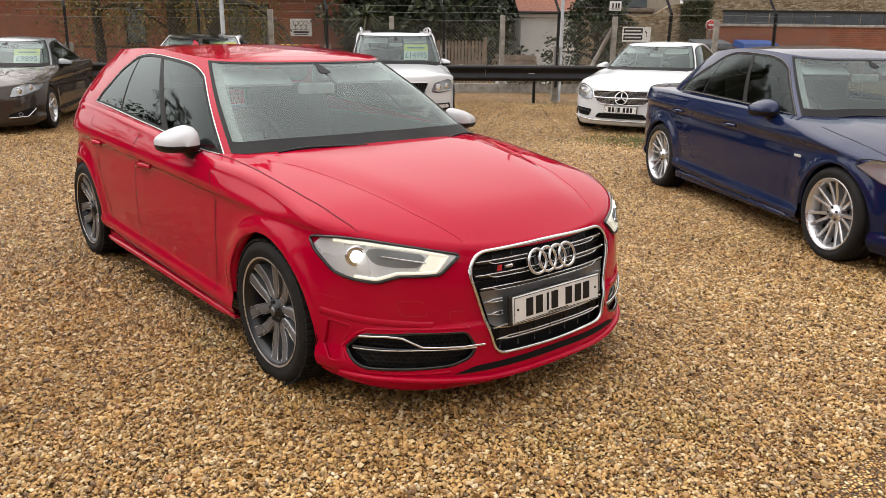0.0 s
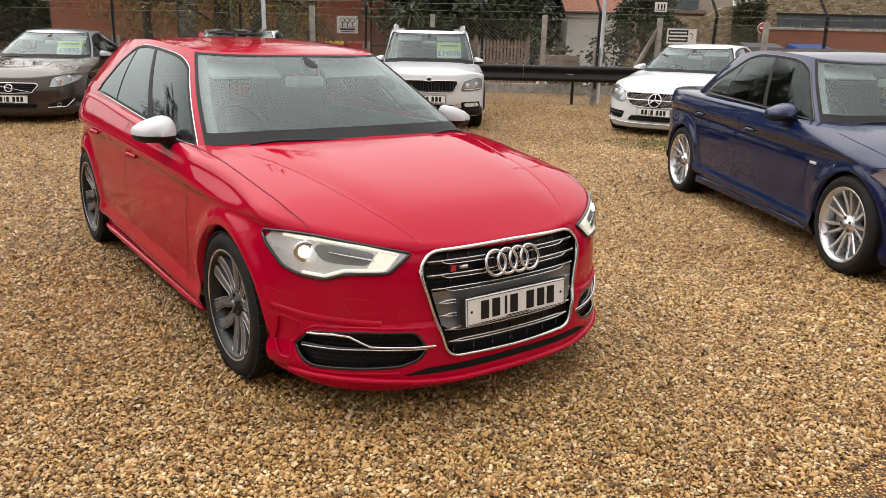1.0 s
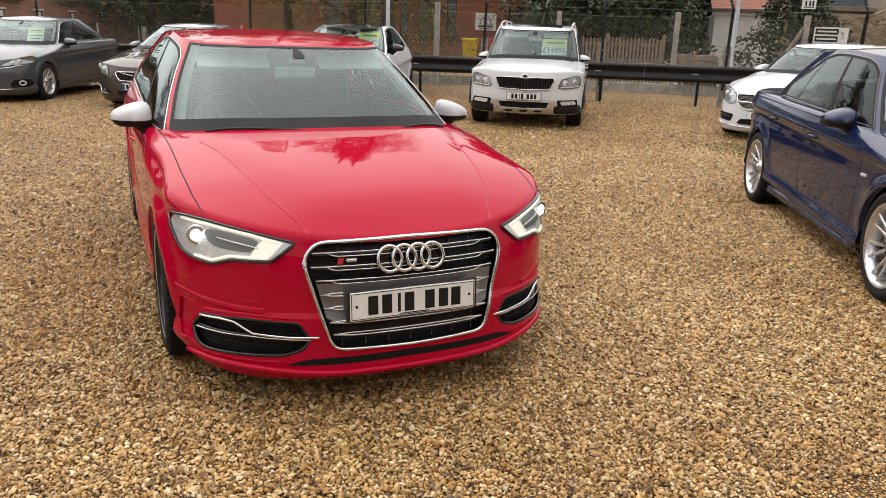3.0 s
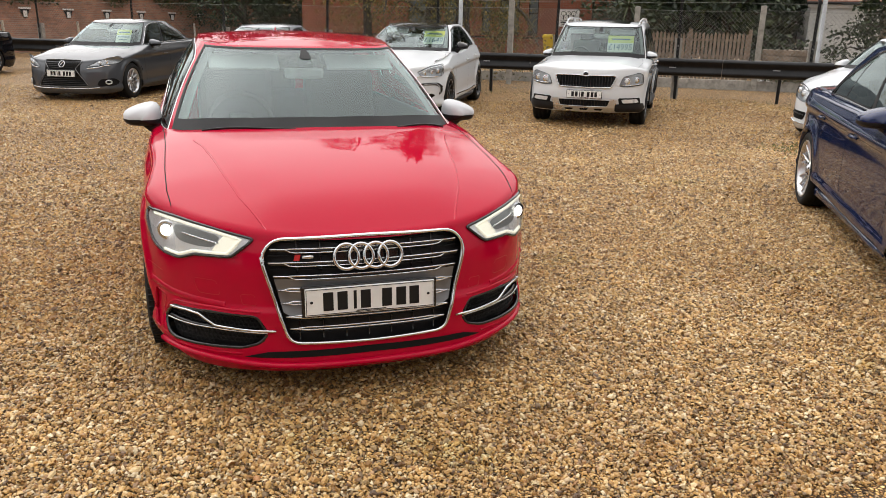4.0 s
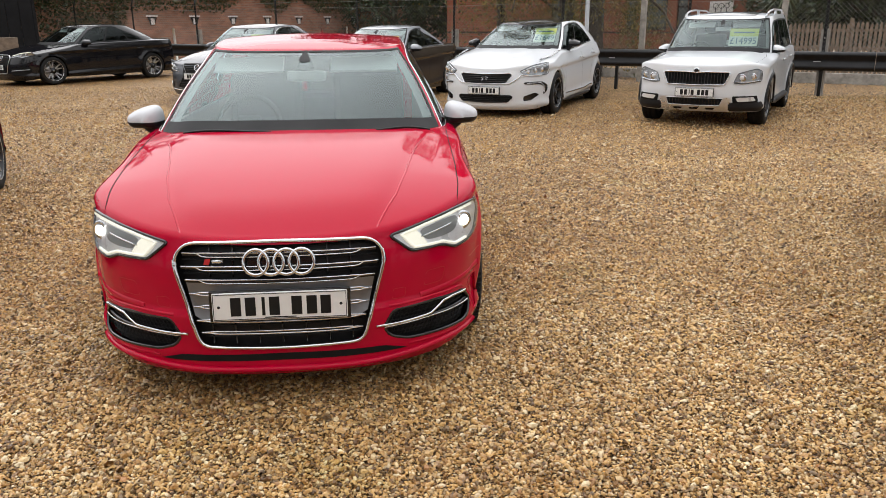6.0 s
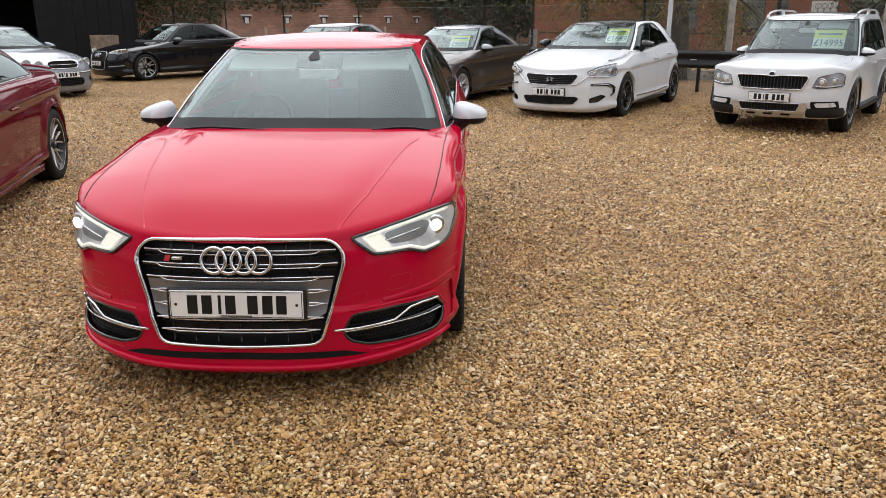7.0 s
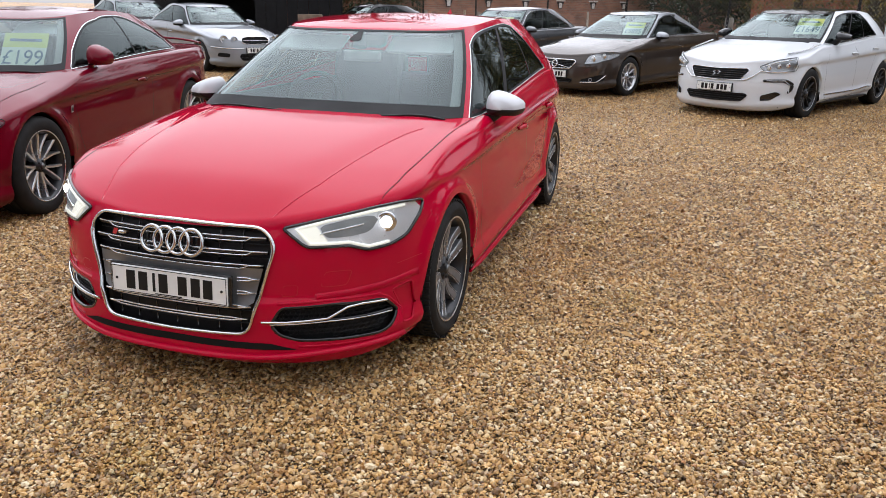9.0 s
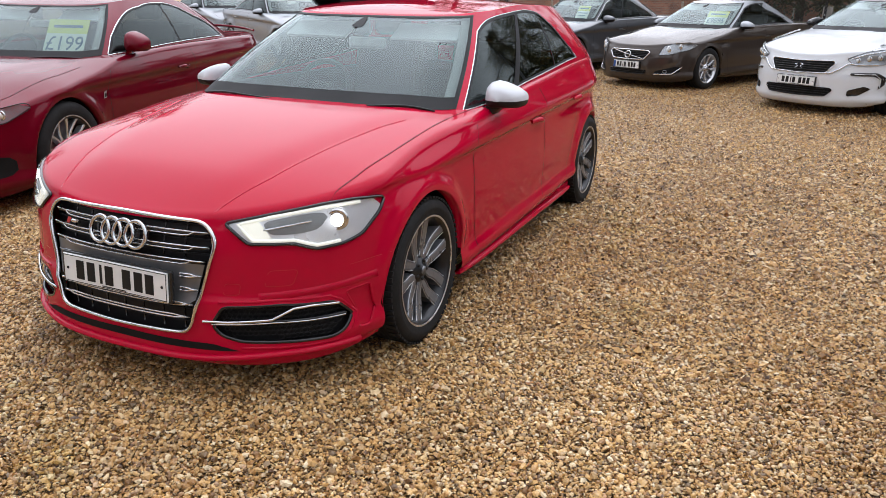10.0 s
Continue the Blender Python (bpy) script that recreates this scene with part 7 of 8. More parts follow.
def scatter_stones(zones, shape, tri, seed, big=1.0, keep_out=()):
    """Loose stones lying close together over parts of the yard: (x0, x1, y0, y1, stones to the square metre)."""
    rng = np.random.default_rng(seed)
    beds = []
    for x0, x1, y0, y1, dense in zones:
        d = dense ** -0.5
        gx, gy = np.meshgrid(np.arange(x0, x1, d), np.arange(y0, y1, d))
        beds.append(np.column_stack((gx.ravel(), gy.ravel())) + rng.uniform(-0.62, 0.62, (gx.size, 2)) * d)
    pos = np.concatenate(beds)
    for x0, x1, y0, y1 in keep_out:
        pos = pos[~((pos[:, 0] > x0) & (pos[:, 0] < x1) & (pos[:, 1] > y0) & (pos[:, 1] < y1))]
    k, m = len(pos), len(shape)
    size = (rng.gamma(4.0, 0.0014, k) + 0.0042) * big
    sx, sy, sz = size * rng.uniform(0.95, 1.45, k), size * rng.uniform(0.70, 1.0, k), size * rng.uniform(0.55, 0.95, k)
    v = shape[None] * (1 + rng.uniform(-0.26, 0.24, (k, m, 1)))
    v = v * np.stack((sx, sy, sz), 1)[:, None]
    a, b = rng.uniform(0, 2 * np.pi, k), rng.normal(0, 0.45, k)
    ca, sa, cb, sb = np.cos(a)[:, None], np.sin(a)[:, None], np.cos(b)[:, None], np.sin(b)[:, None]
    x, y, z = v[..., 0], v[..., 1], v[..., 2]
    x, z = x * cb + z * sb, -x * sb + z * cb
    x, y = x * ca - y * sa, x * sa + y * ca
    gz = 0.005 * np.maximum(0, np.hypot(pos[:, 0] - 2.3, pos[:, 1] - 1.0) - 5.5)
    v = np.stack((x + pos[:, :1], y + pos[:, 1:], z + (gz + sz * rng.uniform(0.25, 1.15, k))[:, None]), 2).reshape(-1, 3)
    f = (tri[None] + m * np.arange(k)[:, None, None]).reshape(-1, 3)
    me = bpy.data.meshes.new("loose_stones")
    me.from_pydata(v, [], f)
    me.polygons.foreach_set("use_smooth", np.zeros(len(f), bool))
    me.materials.append(PEBBLES)
    return tagged(new("loose_stones", me), "loose golden brown gravel stones on the yard", "gravel", kind="stuff")


UNDER_CAR = [(1.62, 3.08, 2.75, 6.1)]
scatter_stones([(-0.2, 5.6, 1.0, 3.12, 7300)], ICO, np.array([f for f in ICO_F if ICO[f, 2].mean() > 0.1]), 7, 0.765, UNDER_CAR)
scatter_stones([(-1.9, -0.18, 1.2, 3.1, 5000), (5.58, 7.2, 1.4, 3.1, 5000), (-2.2, 7.8, 3.1, 4.62, 5000)], OCT, OCT_F, 8, 0.90, UNDER_CAR)
scatter_stones([(-3.0, 8.8, 4.6, 7.42, 2100), (7.2, 8.8, 1.8, 4.6, 2100), (-3.0, -2.2, 3.0, 4.6, 2100)], OCT, OCT_F, 10, 1.15, UNDER_CAR)

TENT = np.array([(1, 0.1, -0.2), (-0.5, 0.85, -0.2), (-0.55, -0.8, -0.2), (0.05, 0, 0.9)], float)
scatter_stones([(-9.0, 13.0, 7.4, 13.6, 520), (-10.0, 5.0, 13.6, 18.0, 300), (8.8, 13.0, 4.0, 7.4, 900), (-7.0, -3.0, 4.6, 7.4, 900)], TENT, np.array([(0, 1, 3), (1, 2, 3), (2, 0, 3)]), 9, 1.5)

# ---- the yard's edge, in the barrier's own frame: x along it, y behind it ----
F = pose(12.95, 12.6, 0.05, 0, 0, -36.1)


def edge_thing(name, bm, mat, label, category, kind="", at=(0, 0, 0), turn=0, group=""):
    ob = part(name, bm, mat)
    ob.matrix_world = F @ pose(*at, 0, 0, turn)
    return tagged(ob, label, category, group, kind)


def profile_bar(profile, x0, x1, n=2):
    """A rolled section (y, z pairs) drawn out along x."""
    vs = [(x0 + (x1 - x0) * i / (n - 1), y, z) for i in range(n) for y, z in profile]
    return bm_from(vs, grid_faces(n, len(profile)), True)


BEAM = [(0.02, 0.50), (-0.02, 0.505), (-0.075, 0.54), (-0.085, 0.57), (-0.075, 0.60), (-0.02, 0.655), (-0.015, 0.69), (-0.02, 0.72), (-0.075, 0.775), (-0.085, 0.80), (-0.075, 0.83), (-0.02, 0.86), (0.02, 0.862), (0.024, 0.85), (-0.01, 0.84), (-0.01, 0.52), (0.02, 0.50)]
for k in range(9):
    x1 = 7.4 - k * 4.1
    bar = edge_thing("crash_barrier", profile_bar(BEAM, x1 - 4.09, x1, 6), BARRIER, "black painted steel crash barrier along the fence", "barrier", at=(0, 0.004 * (k % 2), 0), group="crash barrier lengths")
    for dx in (0.9, 2.95):
        x = x1 - dx
        part("post", boxed(x - 0.03, x + 0.03, 0.0, 0.07, -0.2, 0.84, bevel=0.004), BARRIER, bar)
        part("bolt_plate", boxed(x - 0.16, x - 0.02, -0.094, -0.088, 0.672, 0.688), GALV, bar)


def fence_post(x, concrete=True, lean=0.0):
    post = new("fence_post")
    post.matrix_world = F @ pose(x, 0.32, 0, 0, lean, 0)
    tagged(post, "black angle-iron fence post bolted to a concrete stub", "post", "fence posts")
    if concrete:
        part("concrete_stub", boxed(-0.075, 0.075, -0.06, 0.07, -0.3, 1.28, bevel=0.012), CONCRETE, post)
    bar = bmesh.new()
    box(bar, -0.03, 0.03, -0.075, -0.062, 0.35, 2.05)
    box(bar, -0.03, -0.02, -0.075, -0.02, 0.35, 2.05)
    box(bar, -0.03, 0.03, -0.006, 0.006, 0, 0.75, m=pose(0, -0.07, 2.03, -28, 0, 0) @ pose(0, 0, 0, 0, -14, 0))
    part("angle_iron", bar, BARRIER, post)
    for z in (0.55, 1.1):
        part("bolt", boxed(-0.012, 0.012, -0.085, -0.07, z, z + 0.03), GALV, post)


for i, x in enumerate((6.1, 3.5, 0.9, -1.72, -4.4, -7.2, -10.1, -13.0, -15.9, -19.1, -22.0, -25.0)):
    fence_post(x, True, (-1, 1.5, 0.5, -0.7, 1, 0, 1.2, -1, 0.6, -0.5, 0, 1)[i])


def chain_link(x0, x1, z0, z1, pitch=0.062, r=0.0021):
    """Woven wire in diamonds: two sets of slanting wires."""
    bm = bmesh.new()
    h = z1 - z0
    k = 0
    for s in (1, -1):
        x = x0 - h
        while x < x1:
            a, b = (x, x + h) if s > 0 else (x + h, x)
            za, zb = z0, z1
            # trim to the panel
            def cut(xa, z_a, xb, z_b):
                t0, t1 = 0.0, 1.0
                d = xb - xa
                for lim, sg in ((x0, 1), (x1, -1)):
                    t = (lim - xa) / d
                    if (d > 0) == (sg > 0):
                        t0 = max(t0, t)
                    else:
                        t1 = min(t1, t)
                return t0, t1
            t0, t1 = cut(a, za, b, zb)
            if t1 > t0:
                p0 = (a + (b - a) * t0, 0.003 * s, za + (zb - za) * t0)
                p1 = (a + (b - a) * t1, 0.003 * s, za + (zb - za) * t1)
                tube_bm([p0, p1], r, 3, up=(0, 1, 0), bm=bm)
            x += pitch * 1.414
            k += 1
    return bm


edge_thing("chain_link_fence", chain_link(-26, 7.4, 0.05, 1.85), WIRE, "galvanised chain-link fence behind the crash barrier", "fence", "stuff", (0, 0.23, 0))
for j, z in enumerate((1.86, 2.02, 2.17, 2.36, 2.52)):
    pts = [(x, 0.02 * math.sin(x) - 0.01 + max(0, z - 2.05) * 0.5, z - 0.03 * abs(math.sin(x * 1.1 + j))) for x in np.linspace(-26, 7.4, 60)]
    edge_thing("fence_wire", tube_bm(pts, 0.004, 4), WIRE, "thin strand of straining wire on the fence", "wire", at=(0, 0.25, 0), group="fence wires")
edge_thing("steel_pole", tube_bm([(0, 0, 0), (0, 0, 6)], 0.045, 12), GALV, "tall grey galvanised pole beside the fence", "pole", at=(1.05, 0.55, 0))
edge_thing("steel_pole", tube_bm([(0, 0, 0), (0, 0, 6)], 0.05, 12), GALV, "tall grey galvanised pole beside the fence", "pole", at=(-6.75, 0.6, 0))


# second boundary: low concrete kerb, concrete posts, chain link
edge_thing("kerb_wall", boxed(-11, 9, -0.06, 0.06, -0.2, 0.26, bevel=0.015), CONCRETE, "low grey concrete kerb wall under the far fence", "kerb", "structure", (0, 3.5, 0))
for x, h in ((-2.9, 2.0), (0.08, 2.05), (3.15, 2.05), (-5.9, 2.1), (6.0, 2.0)):
    edge_thing("concrete_post", boxed(-0.065, 0.065, -0.065, 0.065, -0.2, h, bevel=0.015), CONCRETE, "weathered concrete fence post with rounded edges", "post", at=(x, 3.4 if x > -5 else 2.2, 0), group="concrete posts")
edge_thing("brace_strut", tube_bm([(2.2, 0, 0.0), (3.1, 0, 1.75)], 0.06, 6), CONCRETE, "slanting concrete strut bracing a fence post", "strut", at=(0, 3.4, 0))
edge_thing("chain_link_fence", chain_link(-5.8, 6.0, 0.28, 1.85, 0.07, 0.002), WIRE, "old chain-link fence on concrete posts", "fence", "stuff", (0, 3.48, 0))


# picket fence, pallets and clutter in the garden behind
def picket_fence():
    thing = new("picket_fence")
    thing.matrix_world = F @ pose(0, 6.2, 0, 0, 0, 2)
    tagged(thing, "weathered wooden picket fence with pointed pales", "fence")
    rng = random.Random(4)
    for z in (0.72, 1.16):
        part("rail", boxed(-3.2, 0.0, 0.02, 0.06, z, z + 0.07), OLD_WOOD, thing)
    for k in range(30):
        x = -3.15 + k * 0.106
        h = 1.40 + rng.uniform(-0.025, 0.03)
        pr = [(-0.036, 0.05), (0.036, 0.05), (0.036, h - 0.06), (0.0, h), (-0.036, h - 0.06)]
        vs = [(x + a, y, z) for y in (0.0, 0.02) for a, z in pr]
        fs = [tuple(range(5)), tuple(range(9, 4, -1))] + [(i, (i + 1) % 5 + 5 if False else i + 5, (i + 1) % 5 + 5, (i + 1) % 5) for i in range(5)]
        part("pale", bm_from(vs, fs, False), OLD_WOOD, thing)
    for x in (-3.2, -1.6, 0.0):
        part("post", boxed(x - 0.05, x + 0.05, 0.05, 0.15, -0.2, 1.5, bevel=0.01), OLD_WOOD, thing)


picket_fence()


def pallet(x, y, z, turn):
    thing = new("wooden_pallet")
    thing.matrix_world = F @ pose(x, y, z, 0, 0, turn)
    tagged(thing, "weathered grey wooden pallet stacked in the garden", "pallet", "pallet stack")
    for k in range(7):
        part("deck_board", boxed(-0.6 + k * 0.17, -0.6 + k * 0.17 + 0.12, -0.5, 0.5, 0.12, 0.142), OLD_WOOD, thing)
    for yy in (-0.45, 0, 0.45):
        part("bearer", boxed(-0.6, 0.6, yy - 0.05, yy + 0.05, 0.0, 0.12), OLD_WOOD, thing)


for k in range(6):
    pallet(0.95 + 0.04 * (k % 2), 6.6, 0.1 + 0.145 * k, 4 * (-1) ** k)
edge_thing("feed_sack", lathe_bm([(0, 0.0), (0.2, 0.02), (0.22, 0.2), (0.15, 0.4), (0.06, 0.46), (0, 0.47)], 12, "z"), SIGN_WHITE, "crumpled white plastic sack on the ground", "sack", at=(0.3, 4.6, 0))
edge_thing("feed_sack", lathe_bm([(0, 0.0), (0.3, 0.02), (0.33, 0.1), (0.25, 0.2), (0, 0.22)], 12, "z"), SIGN_WHITE, "crumpled white plastic sack on the ground", "sack", at=(1.6, 4.4, 0.1))


# ---- buildings ----
def wall_with_openings(x0, x1, z0, z1, thick, openings):
    """A wall along x with real openings, built from blocks between them."""
    bm = bmesh.new()
    xs = sorted({x0, x1, *[v for o in openings for v in o[:2]]})
    for a, b in zip(xs, xs[1:]):
        mid = (a + b) / 2
        cuts = sorted((o[2], o[3]) for o in openings if o[0] < mid < o[1])
        z = z0
        for c0, c1 in cuts + [(z1, z1)]:
            if c0 > z:
                box(bm, a, b, 0, thick, z, c0)
            z = c1
    bmesh.ops.remove_doubles(bm, verts=bm.verts, dist=0.0005)
    return bm


def office():
    """Brick building with tall narrow windows, plinth and downpipe."""
    ops = [(-13.2, -12.4, 1.17, 2.7), (-11.6, -10.9, 1.17, 2.7), (-9.98, -9.6, 1.17, 2.7), (-9.22, -8.40, 1.17, 2.7), (-8.03, -7.62, 1.17, 2.7)]
    b = new("office_building")
    b.matrix_world = F @ pose(0, 14.0, 0, 0, 0, 0)
    tagged(b, "red brick office building with dark-framed windows", "building")
    part("wall", wall_with_openings(-18.2, -4.75, 1.04, 3.4, 0.3, ops), BRICK, b)
    part("plinth", boxed(-18.2, -4.75, 0.003, 0.3, 0.40, 1.036), BRICK, b)
    part("base_course", boxed(-18.22, -4.73, -0.03, 0.3, -0.3, 0.42), DARK_BRICK, b)
    part("string_course", boxed(-18.2, -4.75, -0.012, 0.0, 1.0, 1.07), DARK_BRICK, b)
    part("end_wall", boxed(-5.05, -4.76, 0.3, 8.0, -0.3, 3.4), BRICK, b)
    part("roof", bm_from([(-18.6, -0.5, 3.3), (-4.3, -0.5, 3.3), (-4.3, 4.2, 5.6), (-18.6, 4.2, 5.6), (-18.6, 8.8, 3.3), (-4.3, 8.8, 3.3), (-18.6, -0.5, 3.42), (-4.3, -0.5, 3.42), (-4.3, 4.2, 5.72), (-18.6, 4.2, 5.72)],
                         [(0, 1, 2, 3), (3, 2, 5, 4), (6, 7, 8, 9), (0, 1, 7, 6), (9, 8, 5, 4)], False), SLATE, b)
    for x0, x1, z0, z1 in ops:
        w = new("window")
        w.parent = b
        fr = bmesh.new()
        for a in ((x0, x0 + 0.05, z0, z1), (x1 - 0.05, x1, z0, z1), (x0 + 0.05, x1 - 0.05, z0, z0 + 0.06), (x0 + 0.05, x1 - 0.05, z1 - 0.06, z1), (x0 + 0.05, x1 - 0.05, 1.95, 2.0)):
            box(fr, a[0], a[1], 0.08, 0.14, a[2], a[3])
        part("frame", fr, FRAME_DARK, w)
        part("pane", boxed(x0 + 0.05, x1 - 0.05, 0.10, 0.11, z0 + 0.06, z1 - 0.06), WINDOW, w)
        part("sill", boxed(x0 - 0.03, x1 + 0.03, -0.04, 0.08, z0 - 0.06, z0 + 0.0), DARK_BRICK, w)
    part("room_back", boxed(-17.9, -5.1, 2.0, 2.05, 0, 3.3), plain("dim_office_wall", (0.3, 0.3, 0.28), 0.9), b)
    part("downpipe", tube_bm([(-5.45, -0.06, 0), (-5.45, -0.06, 3.4)], 0.045, 10), FRAME_DARK, b)
    part("fascia", boxed(-18.4, -4.5, -0.42, -0.36, 3.12, 3.36), FRAME_DARK, b)
    s = new("wall_sign")
    s.matrix_world = F @ pose(-6.4, 13.97, 1.83, 0, 0, 0)
    tagged(s, "square white board with dark tree shapes and lettering bars", "sign")
    part("board", boxed(-0.42, 0.42, -0.02, 0.0, -0.33, 0.33), SIGN_WHITE, s)
    for x in (-0.2, 0.0, 0.2):
        part("tree_trunk", boxed(x - 0.015, x + 0.015, -0.026, -0.022, -0.08, 0.12), SIGN_BLACK, s)
        part("tree_crown", tube_bm([(x + 0.09 * math.cos(t), -0.024, 0.16 + 0.09 * math.sin(t)) for t in (2 * math.pi * i / 14 for i in range(14))], 0.012, 4, True), SIGN_BLACK, s)
    part("base_line", boxed(-0.32, 0.32, -0.026, -0.022, -0.10, -0.08), SIGN_BLACK, s)
    part("lettering_bar", boxed(-0.30, 0.30, -0.026, -0.022, -0.21, -0.14), SIGN_BLACK, s)
    part("lettering_bar", boxed(-0.26, 0.26, -0.026, -0.022, -0.28, -0.25), SIGN_BLACK, s)


office()


def grit_bin(x, y, mat, label, lid):
    b = new("storage_bin")
    b.matrix_world = F @ pose(x, y, 0.3, 0, 0, 0)
    tagged(b, label, "bin")
    part("body", bm_from([(-0.24, -0.2, 0), (0.24, -0.2, 0), (0.24, 0.2, 0), (-0.24, 0.2, 0), (-0.29, -0.25, 0.75), (0.29, -0.25, 0.75), (0.29, 0.25, 0.75), (-0.29, 0.25, 0.75)],
                         [(3, 2, 1, 0), (0, 1, 5, 4), (1, 2, 6, 5), (2, 3, 7, 6), (3, 0, 4, 7), (4, 5, 6, 7)], False), mat, b)
    part("lid", boxed(-0.32, 0.32, -0.28, 0.28, 0.75, 0.9, bevel=0.05), lid, b)


grit_bin(-6.65, 12.0, YELLOW, "bright yellow plastic grit bin by the wall", YELLOW)
grit_bin(-5.85, 12.1, BIN_RED, "red plastic storage bin beside the yellow one", BIN_RED)


def old_wall():
    """Long weathered brick wall with bay signs, behind the car park."""
    wall = new("old_brick_wall")
    wall.matrix_world = pose(-10.2, 26.4, 0, 0, 0, 51.5)
    tagged(wall, "long weathered red brick wall with ivy on top", "wall", kind="structure")
    part("brickwork", boxed(0, 36, 0, 0.35, -0.3, 3.0), OLD_BRICK, wall)
    part("coping", boxed(-0.05, 36.05, -0.05, 0.40, 3.0, 3.1, bevel=0.02), CONCRETE, wall)
    for k in range(8):
        x = 9.35 + (k - 1) * 2.12
        s = new("bay_sign")
        s.matrix_world = wall.matrix_world @ pose(x, -0.02, 1.68, 0, 0, 0) @ Matrix.Diagonal((0.78, 1, 0.78, 1))
        tagged(s, "small dark bay sign with white panels on the wall", "sign", "parking bay signs")
        part("top_strip", boxed(-0.36, 0.36, -0.03, 0.0, 0.14, 0.22), SIGN_WHITE, s)
        part("backing", bm_from([(-0.30, -0.012, 0.13), (0.30, -0.012, 0.13), (0.12, -0.012, -0.28), (-0.12, -0.012, -0.28)], [(3, 2, 1, 0)]), SIGN_BLACK, s)
        part("number_panel", boxed(-0.11, 0.11, -0.03, -0.014, -0.24, 0.06), SIGN_WHITE, s)
    for x in (7.0, 10.4, 13.9, 17.5, 21):
        edge = tube_bm([(0, 0, 0), (0.02, 0, 1.35)], 0.05, 8)
        p = part("marker_post", edge, SIGN_WHITE)
        p.matrix_world = wall.matrix_world @ pose(x, -1.6, 0, 0, -3, 0)
        tagged(p, "thin white marker post before the brick wall", "post", group="marker posts")
    # capped gable of a shed behind
    return wall


OLD = old_wall()


def black_shed():
    b = new("black_shed")
    b.matrix_world = pose(-14.5, 21.4, 0, 0, 0, 27)
    tagged(b, "black boarded shed with an open dark bay", "building")
    for k in range(22):
        x = k * 0.36
        if 2.2 < x < 5.0:
            continue
        part("board", boxed(x, x + 0.35, 0.0 + 0.008 * (k % 2), 0.04 + 0.008 * (k % 2), -0.2, 5.2), BLACK_BOARD, b)
    part("back_wall", boxed(0, 7.9, 4.0, 4.1, -0.2, 5.2), BLACK_BOARD, b)
    part("end_wall", boxed(-0.1, 0.0, 0, 4.1, -0.2, 5.2), BLACK_BOARD, b)
    part("end_wall", boxed(7.92, 8.0, 0, 4.1, -0.2, 5.2), BLACK_BOARD, b)
    part("roof", boxed(-0.4, 8.3, -0.4, 4.4, 5.2, 5.35), BLACK_BOARD, b)
    part("lintel", boxed(2.2, 5.1, 0, 0.05, 2.6, 5.2), BLACK_BOARD, b)
    part("notice", boxed(0.35, 0.75, -0.02, 0.0, 1.75, 2.15), SIGN_WHITE, b)
    crate = edge_thing("timber_crate", boxed(-0.4, 0.4, -0.3, 0.3, 0, 1.1, bevel=0.01), OLD_WOOD, "stained timber crate beside the black shed", "crate")
    crate.matrix_world = pose(-7.8, 23.4, 0.05, 0, 0, 27)


black_shed()


def unseen_building():
    """A plain low building, unseen, added to darken low reflections; closes the yard's open side."""
    b = new("depot_building")
    b.matrix_world = pose(1.5, -10.5, 0, 0, 0, 0)
    tagged(b, "unseen long low brick building added to darken low reflections", "building")
    ops = [(x, x + 1.6, 1.1, 2.4) for x in (-9.0, -4.2, 3.0, 7.8)] + [(-1.2, 1.4, -0.2, 2.9)]
    part("wall", wall_with_openings(-11.0, 11.0, -0.3, 4.4, -0.3, ops), BRICK, b)
    part("back_wall", boxed(-11.0, 11.0, -6.0, -5.7, -0.3, 4.4), BRICK, b)
    for x in (-11.0, 10.7):
        part("end_wall", boxed(x, x + 0.3, -5.7, -0.31, -0.3, 4.4), BRICK, b)
    part("roof", boxed(-11.4, 11.4, -6.4, 0.4, 4.4, 4.55, bevel=0.02), SLATE, b)
    for x0, x1, z0, z1 in ops[:4]:
        w = new("window")
        w.parent = b
        part("frame", boxed(x0, x1, -0.20, -0.16, z0, z0 + 0.06), FRAME_DARK, w)
        part("pane", boxed(x0, x1, -0.19, -0.18, z0 + 0.06, z1), WINDOW, w)
    part("door", boxed(-1.2, 1.4, -0.24, -0.18, -0.2, 2.9), FRAME_DARK, b)


unseen_building()


